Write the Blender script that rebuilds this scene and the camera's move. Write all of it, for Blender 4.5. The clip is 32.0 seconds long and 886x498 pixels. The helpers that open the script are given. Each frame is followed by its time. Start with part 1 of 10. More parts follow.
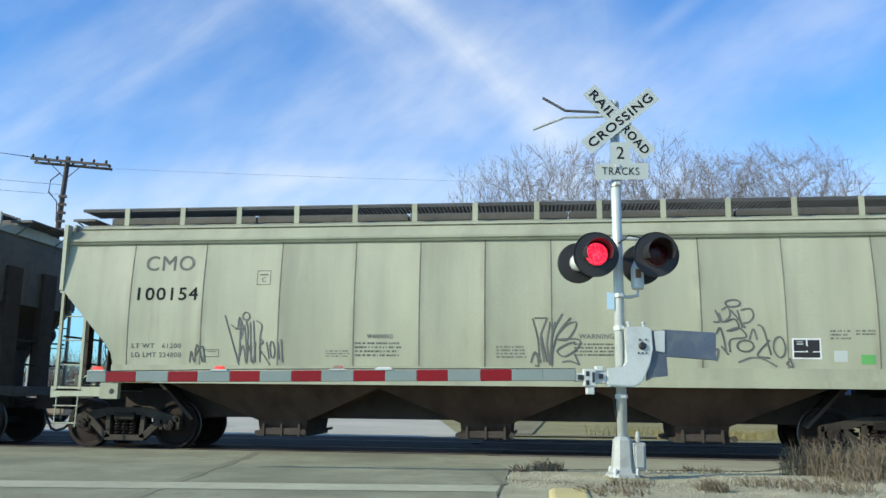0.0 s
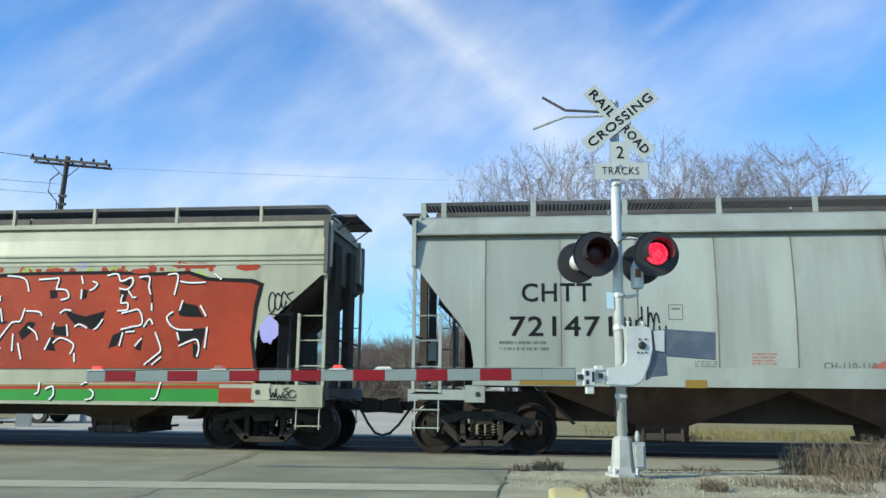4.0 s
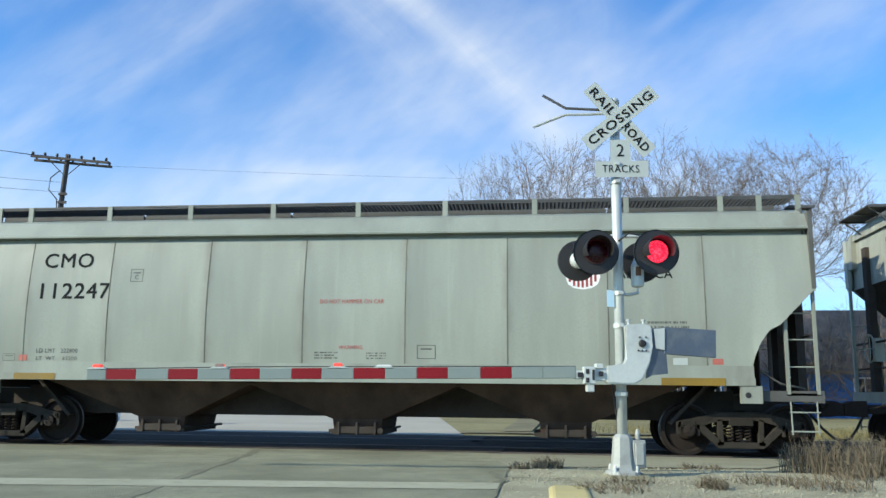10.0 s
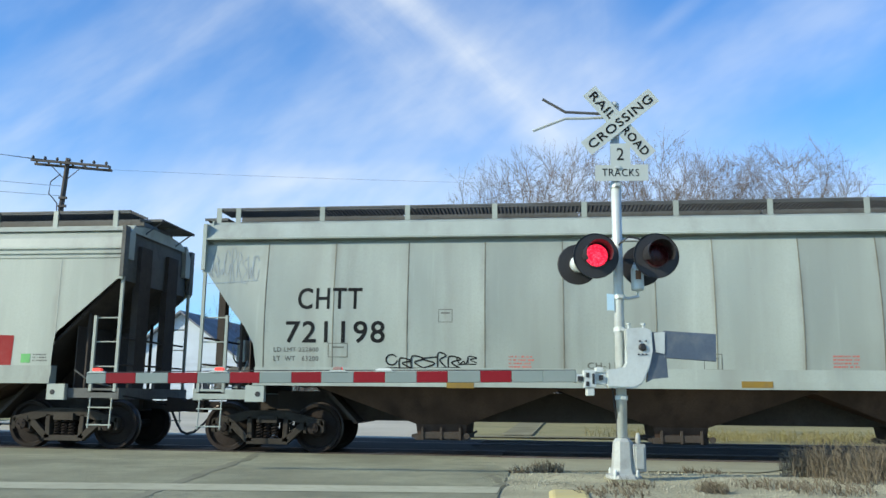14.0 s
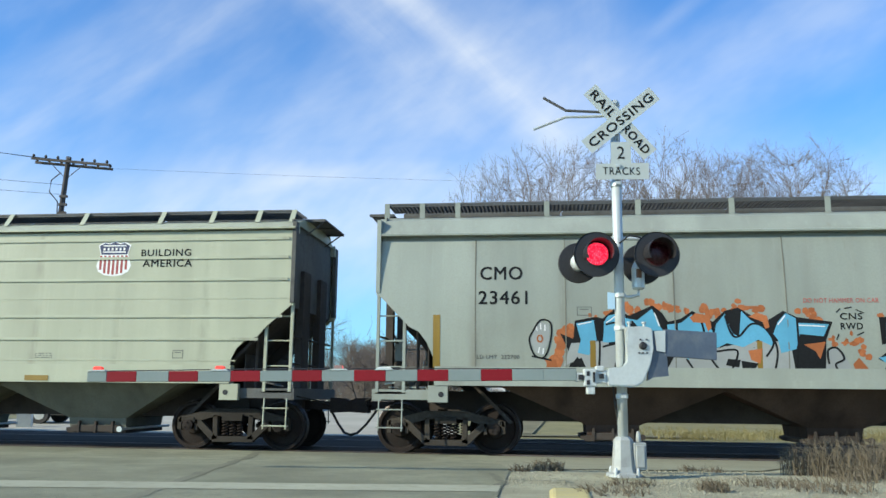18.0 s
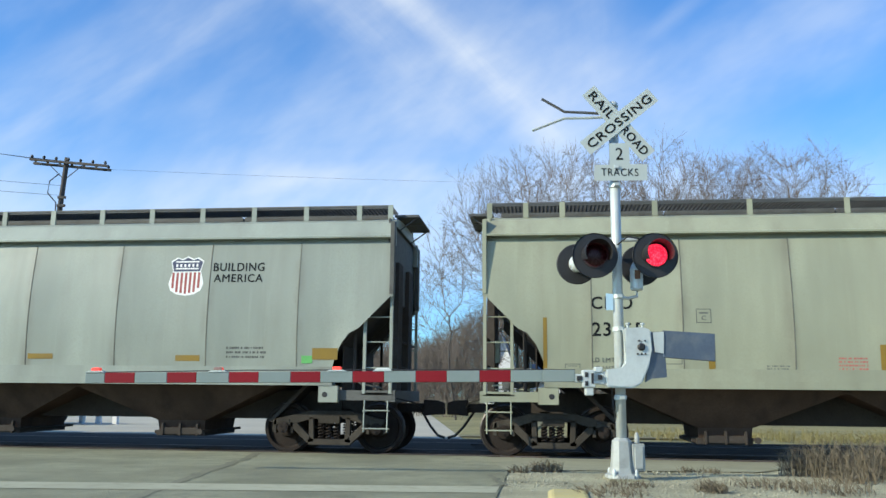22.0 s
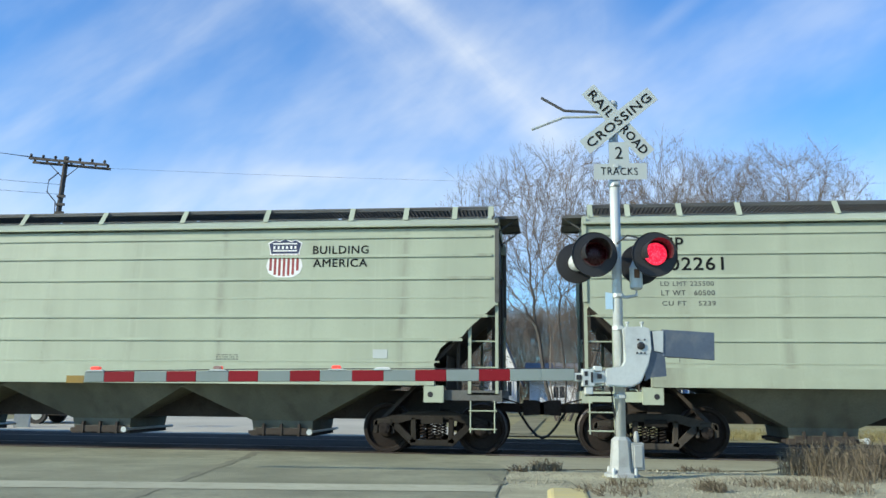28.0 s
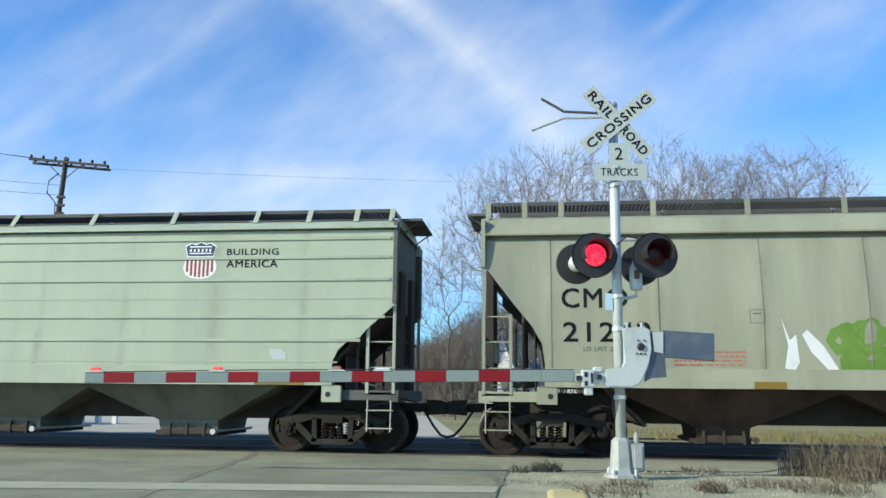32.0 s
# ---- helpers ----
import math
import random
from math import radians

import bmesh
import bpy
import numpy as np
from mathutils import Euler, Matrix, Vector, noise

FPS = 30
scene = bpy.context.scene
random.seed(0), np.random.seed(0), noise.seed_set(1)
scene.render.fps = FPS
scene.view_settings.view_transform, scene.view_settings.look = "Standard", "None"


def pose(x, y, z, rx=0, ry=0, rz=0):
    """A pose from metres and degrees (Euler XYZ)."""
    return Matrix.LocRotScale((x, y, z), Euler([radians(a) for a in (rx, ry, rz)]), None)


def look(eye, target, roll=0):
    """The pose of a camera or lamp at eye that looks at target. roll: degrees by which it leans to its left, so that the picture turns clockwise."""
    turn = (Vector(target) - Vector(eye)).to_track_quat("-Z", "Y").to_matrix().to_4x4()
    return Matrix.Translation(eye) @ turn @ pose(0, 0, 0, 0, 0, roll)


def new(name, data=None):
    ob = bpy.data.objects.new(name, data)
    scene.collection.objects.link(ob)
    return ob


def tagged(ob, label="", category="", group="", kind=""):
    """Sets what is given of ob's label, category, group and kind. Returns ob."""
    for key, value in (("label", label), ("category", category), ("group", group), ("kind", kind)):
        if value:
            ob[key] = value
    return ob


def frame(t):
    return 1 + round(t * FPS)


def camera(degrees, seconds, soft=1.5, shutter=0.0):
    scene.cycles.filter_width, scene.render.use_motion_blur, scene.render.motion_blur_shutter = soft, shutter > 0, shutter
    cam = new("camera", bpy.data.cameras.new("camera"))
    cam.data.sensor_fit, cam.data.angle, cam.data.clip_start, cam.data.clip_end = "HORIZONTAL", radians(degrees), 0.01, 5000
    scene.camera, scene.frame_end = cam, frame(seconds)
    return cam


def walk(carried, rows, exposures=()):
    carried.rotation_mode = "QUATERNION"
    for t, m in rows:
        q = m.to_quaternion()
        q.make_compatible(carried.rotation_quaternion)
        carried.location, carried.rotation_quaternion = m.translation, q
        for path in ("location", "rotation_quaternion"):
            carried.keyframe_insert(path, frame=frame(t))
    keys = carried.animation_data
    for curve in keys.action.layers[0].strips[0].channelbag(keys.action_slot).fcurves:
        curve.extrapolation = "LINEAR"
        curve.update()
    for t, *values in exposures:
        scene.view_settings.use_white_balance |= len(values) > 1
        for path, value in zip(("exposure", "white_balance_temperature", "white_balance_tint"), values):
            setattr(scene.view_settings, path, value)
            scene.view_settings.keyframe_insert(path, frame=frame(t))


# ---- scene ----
# ---- camera ----
cam = camera(56.1, 32.0, soft=1.5)
EYE = (0.0, 0.0, 1.06)


def aim(dx, dy):
    """The camera's pose; dx and dy are its small sways, in thousandths of a radian."""
    yaw, tilt = radians(7.0) + dx / 1000, radians(10.0) + dy / 1000
    way = Vector((-math.sin(yaw) * math.cos(tilt), math.cos(yaw) * math.cos(tilt), math.sin(tilt)))
    return look(EYE, Vector(EYE) + way, 0.6)


walk(cam, [(t, aim(dx / 1.47, dy / 1.47)) for t, dx, dy in (
    (0, 0, 0.2), (1, 0, -1), (2, 0, 2), (2.5, 0, 3), (3, 0, 0.6), (3.5, -0.6, -1), (5.5, 0, 1.6), (6, 0, -0.5), (7, 0, -2.4),
    (8, -0.3, -1), (9, -1, -2.6), (10, 0, -4), (11, 0, -1), (12, 0, -1), (13, 0, 0.3), (14, 0, 2.6), (14.5, 0, 0), (16.5, 0, 0),
    (17, 1, 0), (18, 1, 0), (19, 0, 1.7), (20, 0, 3), (21, 0, 1.6), (22, -1.6, 2), (23, -1.6, 4.6), (24, -2.8, 0.2), (25, -2.2, 1.6),
    (25.5, -2.2, 1.7), (27.5, -2.6, -1), (28, -2.5, 0.2), (29, -2.6, 3), (30, -2.2, 0.2), (31, -2.4, 0.2), (32, -2.6, 1.6))])

# ---- world, sun, exposure ----
SUN = Vector((-1.7, -1.05, 1.0)).normalized()
sun = new("sun", bpy.data.lights.new("sun", "SUN"))
sun.data.energy, sun.data.angle, sun.data.color = 4.9, radians(0.53), (0.97, 0.92, 0.72)
sun.matrix_world = look((-40, -14, 30), Vector((-40, -14, 30)) - SUN)
scene.view_settings.exposure = 0.15


class Nodes:
    """Short hand for building a node tree."""

    def __init__(self, tree):
        self.tree = tree
        tree.nodes.clear()

    def add(self, kind, **sets):
        n = self.tree.nodes.new(kind)
        for k, v in sets.items():
            if k in n.inputs:
                n.inputs[k].default_value = v
        return n

    def link(self, a, b):
        self.tree.links.new(a, b)

    def put(self, socket, v):
        if isinstance(v, (int, float, tuple)):
            socket.default_value = v
        else:
            self.link(v, socket)

    def math(self, op, a, b=0.0, c=0.0, clamp=False):
        n = self.tree.nodes.new("ShaderNodeMath")
        n.operation, n.use_clamp = op, clamp
        for s, v in zip(n.inputs, (a, b, c)):
            self.put(s, v)
        return n.outputs[0]

    def mix(self, f, a, b, blend="MIX"):
        n = self.tree.nodes.new("ShaderNodeMix")
        n.data_type, n.blend_type, n.clamp_factor = "RGBA", blend, True
        self.put(n.inputs[0], f)
        self.put(n.inputs[6], a)
        self.put(n.inputs[7], b)
        return n.outputs[2]

    def noise(self, vec, scale, detail=4.0, rough=0.55):
        n = self.add("ShaderNodeTexNoise", Scale=scale, Detail=detail, Roughness=rough)
        self.link(vec, n.inputs["Vector"])
        return n.outputs["Fac"]

    def ramp(self, v, lo, hi, a=0.0, b=1.0):
        n = self.tree.nodes.new("ShaderNodeMapRange")
        n.interpolation_type = "SMOOTHSTEP"
        for s, x in zip(n.inputs, (v, lo, hi, a, b)):
            self.put(s, x)
        return n.outputs[0]

    def stretch(self, vec, sx, sy, sz):
        n = self.tree.nodes.new("ShaderNodeMapping")
        n.inputs["Scale"].default_value = (sx, sy, sz)
        self.link(vec, n.inputs["Vector"])
        return n.outputs[0]


def make_world():
    w = bpy.data.worlds.new("sky")
    scene.world = w
    w.use_nodes = True
    N = Nodes(w.node_tree)
    out, bg = N.add("ShaderNodeOutputWorld"), N.add("ShaderNodeBackground", Strength=0.16)
    sky = N.add("ShaderNodeTexSky")
    sky.sky_type, sky.sun_disc = "NISHITA", False
    sky.sun_elevation, sky.sun_rotation = math.asin(SUN.z), math.atan2(SUN.x, SUN.y)
    sky.air_density, sky.dust_density, sky.ozone_density = 1.0, 0.6, 2.0
    co = N.add("ShaderNodeTexCoord").outputs["Generated"]
    sep = N.add("ShaderNodeSeparateXYZ")
    N.link(co, sep.inputs[0])
    x, y, z = sep.outputs
    deep = N.math("MAXIMUM", N.math("ABSOLUTE", y), 0.15)
    u, v = N.math("DIVIDE", x, deep), N.math("DIVIDE", z, deep)

    def band(u0, v0, angle, width, noise_scale, lo, hi, amount, a0=-9.0, a1=9.0, soft=0.15):
        c, s = math.cos(radians(angle)), math.sin(radians(angle))
        du, dv = N.math("SUBTRACT", u, u0), N.math("SUBTRACT", v, v0)
        along = N.math("ADD", N.math("MULTIPLY", du, c), N.math("MULTIPLY", dv, s))
        over = N.math("SUBTRACT", N.math("MULTIPLY", dv, c), N.math("MULTIPLY", du, s))
        g = N.math("POWER", 2.718, N.math("MULTIPLY", N.math("POWER", N.math("DIVIDE", over, width), 2.0), -1.0))
        comb = N.add("ShaderNodeCombineXYZ")
        N.link(N.math("MULTIPLY", along, 0.22), comb.inputs[0])
        N.link(over, comb.inputs[1])
        comb.inputs[2].default_value = u0 * 7 + v0 * 3
        n = N.ramp(N.noise(comb.outputs[0], noise_scale, 6.0, 0.6), lo, hi)
        ends = N.math("MULTIPLY", N.ramp(along, a0 - soft, a0 + soft), N.ramp(along, a1 - soft, a1 + soft, 1.0, 0.0))
        return N.math("MULTIPLY", N.math("MULTIPLY", N.math("MULTIPLY", g, n), ends), amount)

    masks = [
        band(-0.092, 0.429, -44.3, 0.022, 6, 0.0, 0.6, 0.52, -0.5, 0.15, 0.12),
        band(-0.070, 0.405, -46.0, 0.060, 6, 0.1, 0.75, 0.55, -0.5, 0.22, 0.14),
        band(-0.171, 0.418, -45.6, 0.050, 5, 0.15, 0.75, 0.50, -0.5, 0.17, 0.12),
        band(-0.469, 0.465, 37.6, 0.022, 4, 0.1, 0.75, 0.36, -0.14, 0.3, 0.10),
        band(-0.601, 0.412, 26.4, 0.085, 4, 0.2, 0.85, 0.52, -0.3, 0.26, 0.15),
        band(-0.217, 0.355, 15.1, 0.095, 4, 0.15, 0.85, 0.42, -0.3, 0.26, 0.15),
        band(-0.255, 0.268, -0.3, 0.022, 6, 0.3, 0.7, 0.5, -0.12, 0.14, 0.06),
        band(0.058, 0.395, -88.0, 0.055, 4, 0.15, 0.8, 0.48, -0.14, 0.2, 0.10),
        band(0.236, 0.395, 24.2, 0.080, 4, 0.15, 0.85, 0.46, -0.2, 0.22, 0.10),
        band(0.158, 0.466, 37.7, 0.012, 5, 0.2, 0.7, 0.22, -0.04, 0.06, 0.04),
        band(0.08, 0.34, -35.0, 0.10, 3, 0.0, 0.8, 0.34, -0.3, 0.25, 0.15),
        band(-0.10, 0.20, -0.5, 0.095, 3, 0.0, 0.8, 0.62),
    ]
    veil = masks[0]
    for m in masks[1:]:
        veil = N.math("MAXIMUM", veil, N.math("ADD", N.math("MULTIPLY", veil, 0.6), m, clamp=True))
    comb = N.add("ShaderNodeCombineXYZ")
    N.link(N.math("ADD", N.math("MULTIPLY", u, 1.0), N.math("MULTIPLY", v, 0.9)), comb.inputs[0])
    N.link(N.math("SUBTRACT", N.math("MULTIPLY", v, 2.2), N.math("MULTIPLY", u, 1.6)), comb.inputs[1])
    wisps = N.math("MULTIPLY", N.ramp(N.noise(comb.outputs[0], 1.5, 5.0, 0.55), 0.40, 0.78), 0.26)
    veil = N.math("ADD", N.math("MULTIPLY", veil, N.ramp(N.noise(comb.outputs[0], 6.0, 6.0, 0.6), 0.2, 0.7, 0.7, 1.0)), wisps, clamp=True)
    blue = N.mix(1.0, sky.outputs[0], (0.43, 0.91, 1.36, 1), "MULTIPLY")
    col = N.mix(veil, blue, (5.2, 5.6, 5.9, 1))
    N.link(col, bg.inputs["Color"])
    N.link(bg.outputs[0], out.inputs[0])


make_world()


# ---- materials ----
def material(name, base, rough=0.6, metal=0.0, vary=0.12, dirt=None, dirt_amount=0.0, grain=3.0, streak=False, bump=0.0, bump_scale=60.0, tint=0.0, glow=0.0, spec=0.5, wear=None):
    """A surface with variation at two scales; dirt runs down in streaks where streak is set; wear is a seed for the weathering of a car."""
    m = bpy.data.materials.new(name)
    m.use_nodes = True
    N = Nodes(m.node_tree)
    out, b = N.add("ShaderNodeOutputMaterial"), N.add("ShaderNodeBsdfPrincipled", Roughness=rough, Metallic=metal)
    b.inputs["Specular IOR Level"].default_value = spec
    co = N.add("ShaderNodeTexCoord").outputs["Object"]
    info = N.add("ShaderNodeObjectInfo")
    off = N.add("ShaderNodeVectorMath")
    off.operation = "MULTIPLY_ADD"
    comb = N.add("ShaderNodeCombineXYZ")
    for i in range(3):
        N.link(info.outputs["Random"], comb.inputs[i])
    N.link(comb.outputs[0], off.inputs[0])
    off.inputs[1].default_value = (37.0, 51.0, 23.0)
    N.link(co, off.inputs[2])
    vec = off.outputs[0]
    big, small = N.noise(N.stretch(vec, 1.6, 1.6, 0.35) if streak else vec, grain * 0.25, 3.0), N.noise(vec, grain * 9.0, 5.0, 0.65)
    dark = tuple(c * (1 - vary) for c in base) + (1,)
    light = tuple(min(1.0, c * (1 + vary)) for c in base) + (1,)
    col = N.mix(N.ramp(big, 0.3, 0.7), dark, light)
    col = N.mix(N.ramp(small, 0.35, 0.75, 0.0, 0.5), col, tuple(c * (1 - 0.8 * vary) for c in base) + (1,))
    if dirt:
        sv = N.stretch(vec, 1.0, 1.0, 0.07) if streak else vec
        d = N.math("MULTIPLY", N.ramp(N.noise(sv, grain * (0.8 if streak else 1.6), 3.0 if streak else 6.0, 0.5 if streak else 0.6), 0.45, 0.85), dirt_amount)
        if streak:
            d = N.math("MAXIMUM", d, N.math("MULTIPLY", N.ramp(N.noise(vec, grain * 4.0, 6.0, 0.7), 0.62, 0.8), dirt_amount * 0.7))
        col = N.mix(d, col, dirt + (1,))
    if wear is not None:
        shift = N.add("ShaderNodeVectorMath")
        shift.inputs[1].default_value = (7.3 * wear, 3.1 * wear, 1.7 * wear)
        N.link(co, shift.inputs[0])
        whole = shift.outputs[0]
        cloud = N.ramp(N.noise(whole, 0.55, 7.0, 0.68), 0.50, 0.78, 0.0, 0.34)
        col = N.mix(cloud, col, tuple(0.62 * c + 0.05 * k for c, k in zip(base, (1.2, 1.0, 0.7))) + (1,))
        runs = N.ramp(N.noise(N.stretch(whole, 2.6, 2.6, 0.10), 3.4, 5.0, 0.6), 0.56, 0.80, 0.0, 0.32)
        col = N.mix(runs, col, tuple(min(0.7, c * 1.30) for c in base) + (1,))
        rust = N.ramp(N.noise(N.stretch(whole, 1.5, 1.5, 0.30), 1.1, 8.0, 0.72), 0.60, 0.82, 0.0, 0.42)
        col = N.mix(rust, col, (0.20, 0.145, 0.085, 1))
        specks = N.ramp(N.noise(whole, 17.0, 4.0, 0.75), 0.66, 0.76, 0.0, 0.45)
        col = N.mix(specks, col, (0.15, 0.13, 0.10, 1))
        gen = N.add("ShaderNodeSeparateXYZ")
        N.link(N.add("ShaderNodeTexCoord").outputs["Generated"], gen.inputs[0])
        # Darker towards both side edges of a panel, broken up by noise.
        rim = N.ramp(N.math("ABSOLUTE", N.math("SUBTRACT", gen.outputs[0], 0.5)), 0.40, 0.5)
        rim = N.math("MULTIPLY", rim, N.ramp(N.noise(N.stretch(whole, 1.0, 1.0, 0.3), 3.0, 4.0, 0.6), 0.35, 0.75, 0.0, 0.42))
        col = N.mix(rim, col, dirt + (1,))
    if tint:
        col = N.mix(1.0, col, N.mix(info.outputs["Random"], (1 - tint,) * 3 + (1,), (1 + tint * 0.4,) * 3 + (1,)), "MULTIPLY")
    N.link(col, b.inputs["Base Color"])
    N.link(N.ramp(small, 0.2, 0.8, max(0.05, rough - 0.1), min(1.0, rough + 0.12)), b.inputs["Roughness"])
    if wear is not None:
        bp = N.add("ShaderNodeBump", Strength=0.5, Distance=0.03)
        N.link(N.math("ADD", N.noise(whole, 1.5, 3.0, 0.5), N.math("MULTIPLY", N.noise(whole, 14.0, 4.0, 0.6), 0.05)), bp.inputs["Height"])
        N.link(bp.outputs[0], b.inputs["Normal"])
    if bump:
        bp = N.add("ShaderNodeBump", Strength=bump, Distance=0.02)
        N.link(N.noise(vec, bump_scale, 5.0, 0.65), bp.inputs["Height"])
        N.link(bp.outputs[0], b.inputs["Normal"])
    if glow:
        N.link(col, b.inputs["Emission Color"])
        b.inputs["Emission Strength"].default_value = glow
    N.link(b.outputs[0], out.inputs[0])
    return m


BROWN = (0.13, 0.10, 0.075)
PAINT = {  # base colour, dirt amount, difference from panel to panel
    "beige": ((0.336, 0.343, 0.242), 0.26, 0.14),
    "sand": ((0.395, 0.401, 0.29), 0.24, 0.12),
    "grey": ((0.307, 0.331, 0.278), 0.2, 0.13),
    "pale": ((0.386, 0.414, 0.355), 0.2, 0.12),
    "blue": ((0.33, 0.367, 0.327), 0.26, 0.14),
    "cream": ((0.42, 0.432, 0.31), 0.14, 0.03),
    "ivory": ((0.385, 0.395, 0.282), 0.26, 0.12),
    "green": ((0.39, 0.432, 0.318), 0.14, 0.03),
}


def car_paint(name, wear):
    """One car's own weathered coat of paint."""
    base, amount, tint = PAINT[name]
    return material(name + "_car_paint", base, 0.40, dirt=BROWN, dirt_amount=amount, streak=True, tint=tint, vary=0.11 if tint > 0.05 else 0.07, wear=wear)


# Brown bay grime, darkened further for the shade under the car.
GRIMESHADE = material("grimy_shaded_underside_paint", (0.078, 0.051, 0.038), 0.9, spec=0.2, dirt=(0.014, 0.011, 0.009), dirt_amount=0.6, streak=True, vary=0.25)
# Slope sheets, sills and end posts: shade put into a near-black paint.
SLOPE = material("shaded_slope_paint", (0.060, 0.050, 0.043), 0.85, spec=0.25, dirt=(0.014, 0.012, 0.01), dirt_amount=0.5, vary=0.2)
TRUCK = material("oily_cast_steel", (0.046, 0.039, 0.031), 0.8, 0.0, spec=0.25, dirt=(0.018, 0.015, 0.013), dirt_amount=0.85, tint=0.7, vary=0.3, bump=0.2)
RUST = material("dark_greasy_wheel_steel", (0.026, 0.020, 0.017), 0.85, 0.0, spec=0.25, dirt=(0.04, 0.024, 0.017), dirt_amount=0.6, vary=0.3, bump=0.2)
TREAD = material("worn_wheel_tread", (0.09, 0.08, 0.075), 0.45, 0.9, vary=0.1)
GRATING = material("dull_roofwalk_steel", (0.105, 0.108, 0.11), 0.7, 0.3, dirt=BROWN, dirt_amount=0.4, vary=0.2)
BLACK = material("black_lettering", (0.014, 0.015, 0.016), 0.75, vary=0.2, spec=0.12)
FADED = material("faded_grey_lettering", (0.12, 0.125, 0.11), 0.7, vary=0.25)
REDINK = material("faded_red_lettering", (0.48, 0.14, 0.11), 0.7, vary=0.2)
YELLOW = material("yellow_reflective_tape", (0.25, 0.155, 0.02), 0.45, vary=0.12, dirt=BROWN, dirt_amount=0.4)
WHITE = material("white_paint", (0.78, 0.78, 0.76), 0.5, vary=0.05, dirt=(0.4, 0.38, 0.33), dirt_amount=0.3)
RUBBER = material("black_rubber_hose", (0.025, 0.025, 0.025), 0.6, vary=0.2)
GALV = material("silver_painted_steel", (0.56, 0.59, 0.56), 0.42, 0.2, dirt=(0.3, 0.3, 0.29), dirt_amount=0.5, vary=0.1)
SIGN = material("white_sign_sheeting", (0.47, 0.51, 0.48), 0.5, vary=0.04, dirt=(0.4, 0.4, 0.38), dirt_amount=0.25)
HOOD = material("matt_black_paint", (0.024, 0.023, 0.024), 0.5, vary=0.2)
ARMWHITE = material("white_gate_sheeting", (0.215, 0.26, 0.245), 0.5, spec=0.25, vary=0.05, dirt=(0.3, 0.3, 0.3), dirt_amount=0.3)
ARMRED = material("dark_red_gate_sheeting", (0.22, 0.008, 0.014), 0.5, spec=0.25, vary=0.08)
def led_lens():
    """A lit lens of many small bright diodes."""
    m = bpy.data.materials.new("lit_red_signal_lens")
    m.use_nodes = True
    N = Nodes(m.node_tree)
    out, b = N.add("ShaderNodeOutputMaterial"), N.add("ShaderNodeBsdfPrincipled", Roughness=0.4)
    dots = N.add("ShaderNodeTexVoronoi", Scale=58.0, Randomness=0.55)
    N.link(N.add("ShaderNodeTexCoord").outputs["Object"], dots.inputs["Vector"])
    col = N.mix(N.ramp(dots.outputs["Distance"], 0.15, 0.55), (1.0, 0.10, 0.16, 1), (0.62, 0.004, 0.03, 1))
    N.link(col, b.inputs["Base Color"])
    N.link(col, b.inputs["Emission Color"])
    b.inputs["Emission Strength"].default_value = 1.5
    N.link(b.outputs[0], out.inputs[0])
    return m


LED = led_lens()
DARKLENS = material("dark_red_signal_lens", (0.035, 0.003, 0.006), 0.25, vary=0.1, spec=0.3)
ASPHALT = material("worn_asphalt", (0.28, 0.278, 0.19), 0.9, dirt=(0.185, 0.182, 0.128), dirt_amount=0.8, vary=0.24, grain=1.9, bump=0.7, bump_scale=90, spec=0.12)
CONCRETE = material("pale_concrete", (0.30, 0.293, 0.205), 0.9, dirt=(0.22, 0.213, 0.15), dirt_amount=0.5, vary=0.1, grain=3.0, bump=0.2, spec=0.12)
TAR = material("grey_tar_seal", (0.205, 0.20, 0.14), 0.7, vary=0.2, spec=0.1)
GRAVEL = material("grey_gravel", (0.37, 0.35, 0.235), 0.95, dirt=(0.25, 0.235, 0.15), dirt_amount=0.55, vary=0.2, grain=5, bump=0.6, bump_scale=30, spec=0.12)
STONE = material("grey_stones", (0.37, 0.345, 0.24), 0.9, vary=0.3, grain=8, tint=0.2)
GRASS = material("dry_winter_grass", (0.25, 0.22, 0.095), 0.95, dirt=(0.10, 0.115, 0.035), dirt_amount=0.7, vary=0.2, grain=1.2, bump=0.5, bump_scale=25)
STRAW = material("dry_straw_stalks", (0.14, 0.112, 0.072), 0.9, vary=0.3, grain=6)
RAILSTEEL = material("rail_steel", (0.12, 0.10, 0.09), 0.6, 0.3, vary=0.15, dirt=(0.12, 0.07, 0.04), dirt_amount=0.5)
BARK = material("grey_brown_bark", (0.075, 0.066, 0.058), 0.9, vary=0.25, grain=6)
TWIG = material("brown_twigs", (0.145, 0.118, 0.097), 0.9, vary=0.25, grain=2)
TIMBER = material("weathered_pole_timber", (0.075, 0.065, 0.06), 0.9, vary=0.25, grain=4)


# ---- building helpers ----
def box(bm, x0, x1, y0, y1, z0, z1):
    v = [bm.verts.new(p) for p in ((x0, y0, z0), (x1, y0, z0), (x1, y1, z0), (x0, y1, z0), (x0, y0, z1), (x1, y0, z1), (x1, y1, z1), (x0, y1, z1))]
    for f in ((3, 2, 1, 0), (4, 5, 6, 7), (0, 1, 5, 4), (1, 2, 6, 5), (2, 3, 7, 6), (3, 0, 4, 7)):
        bm.faces.new([v[i] for i in f])


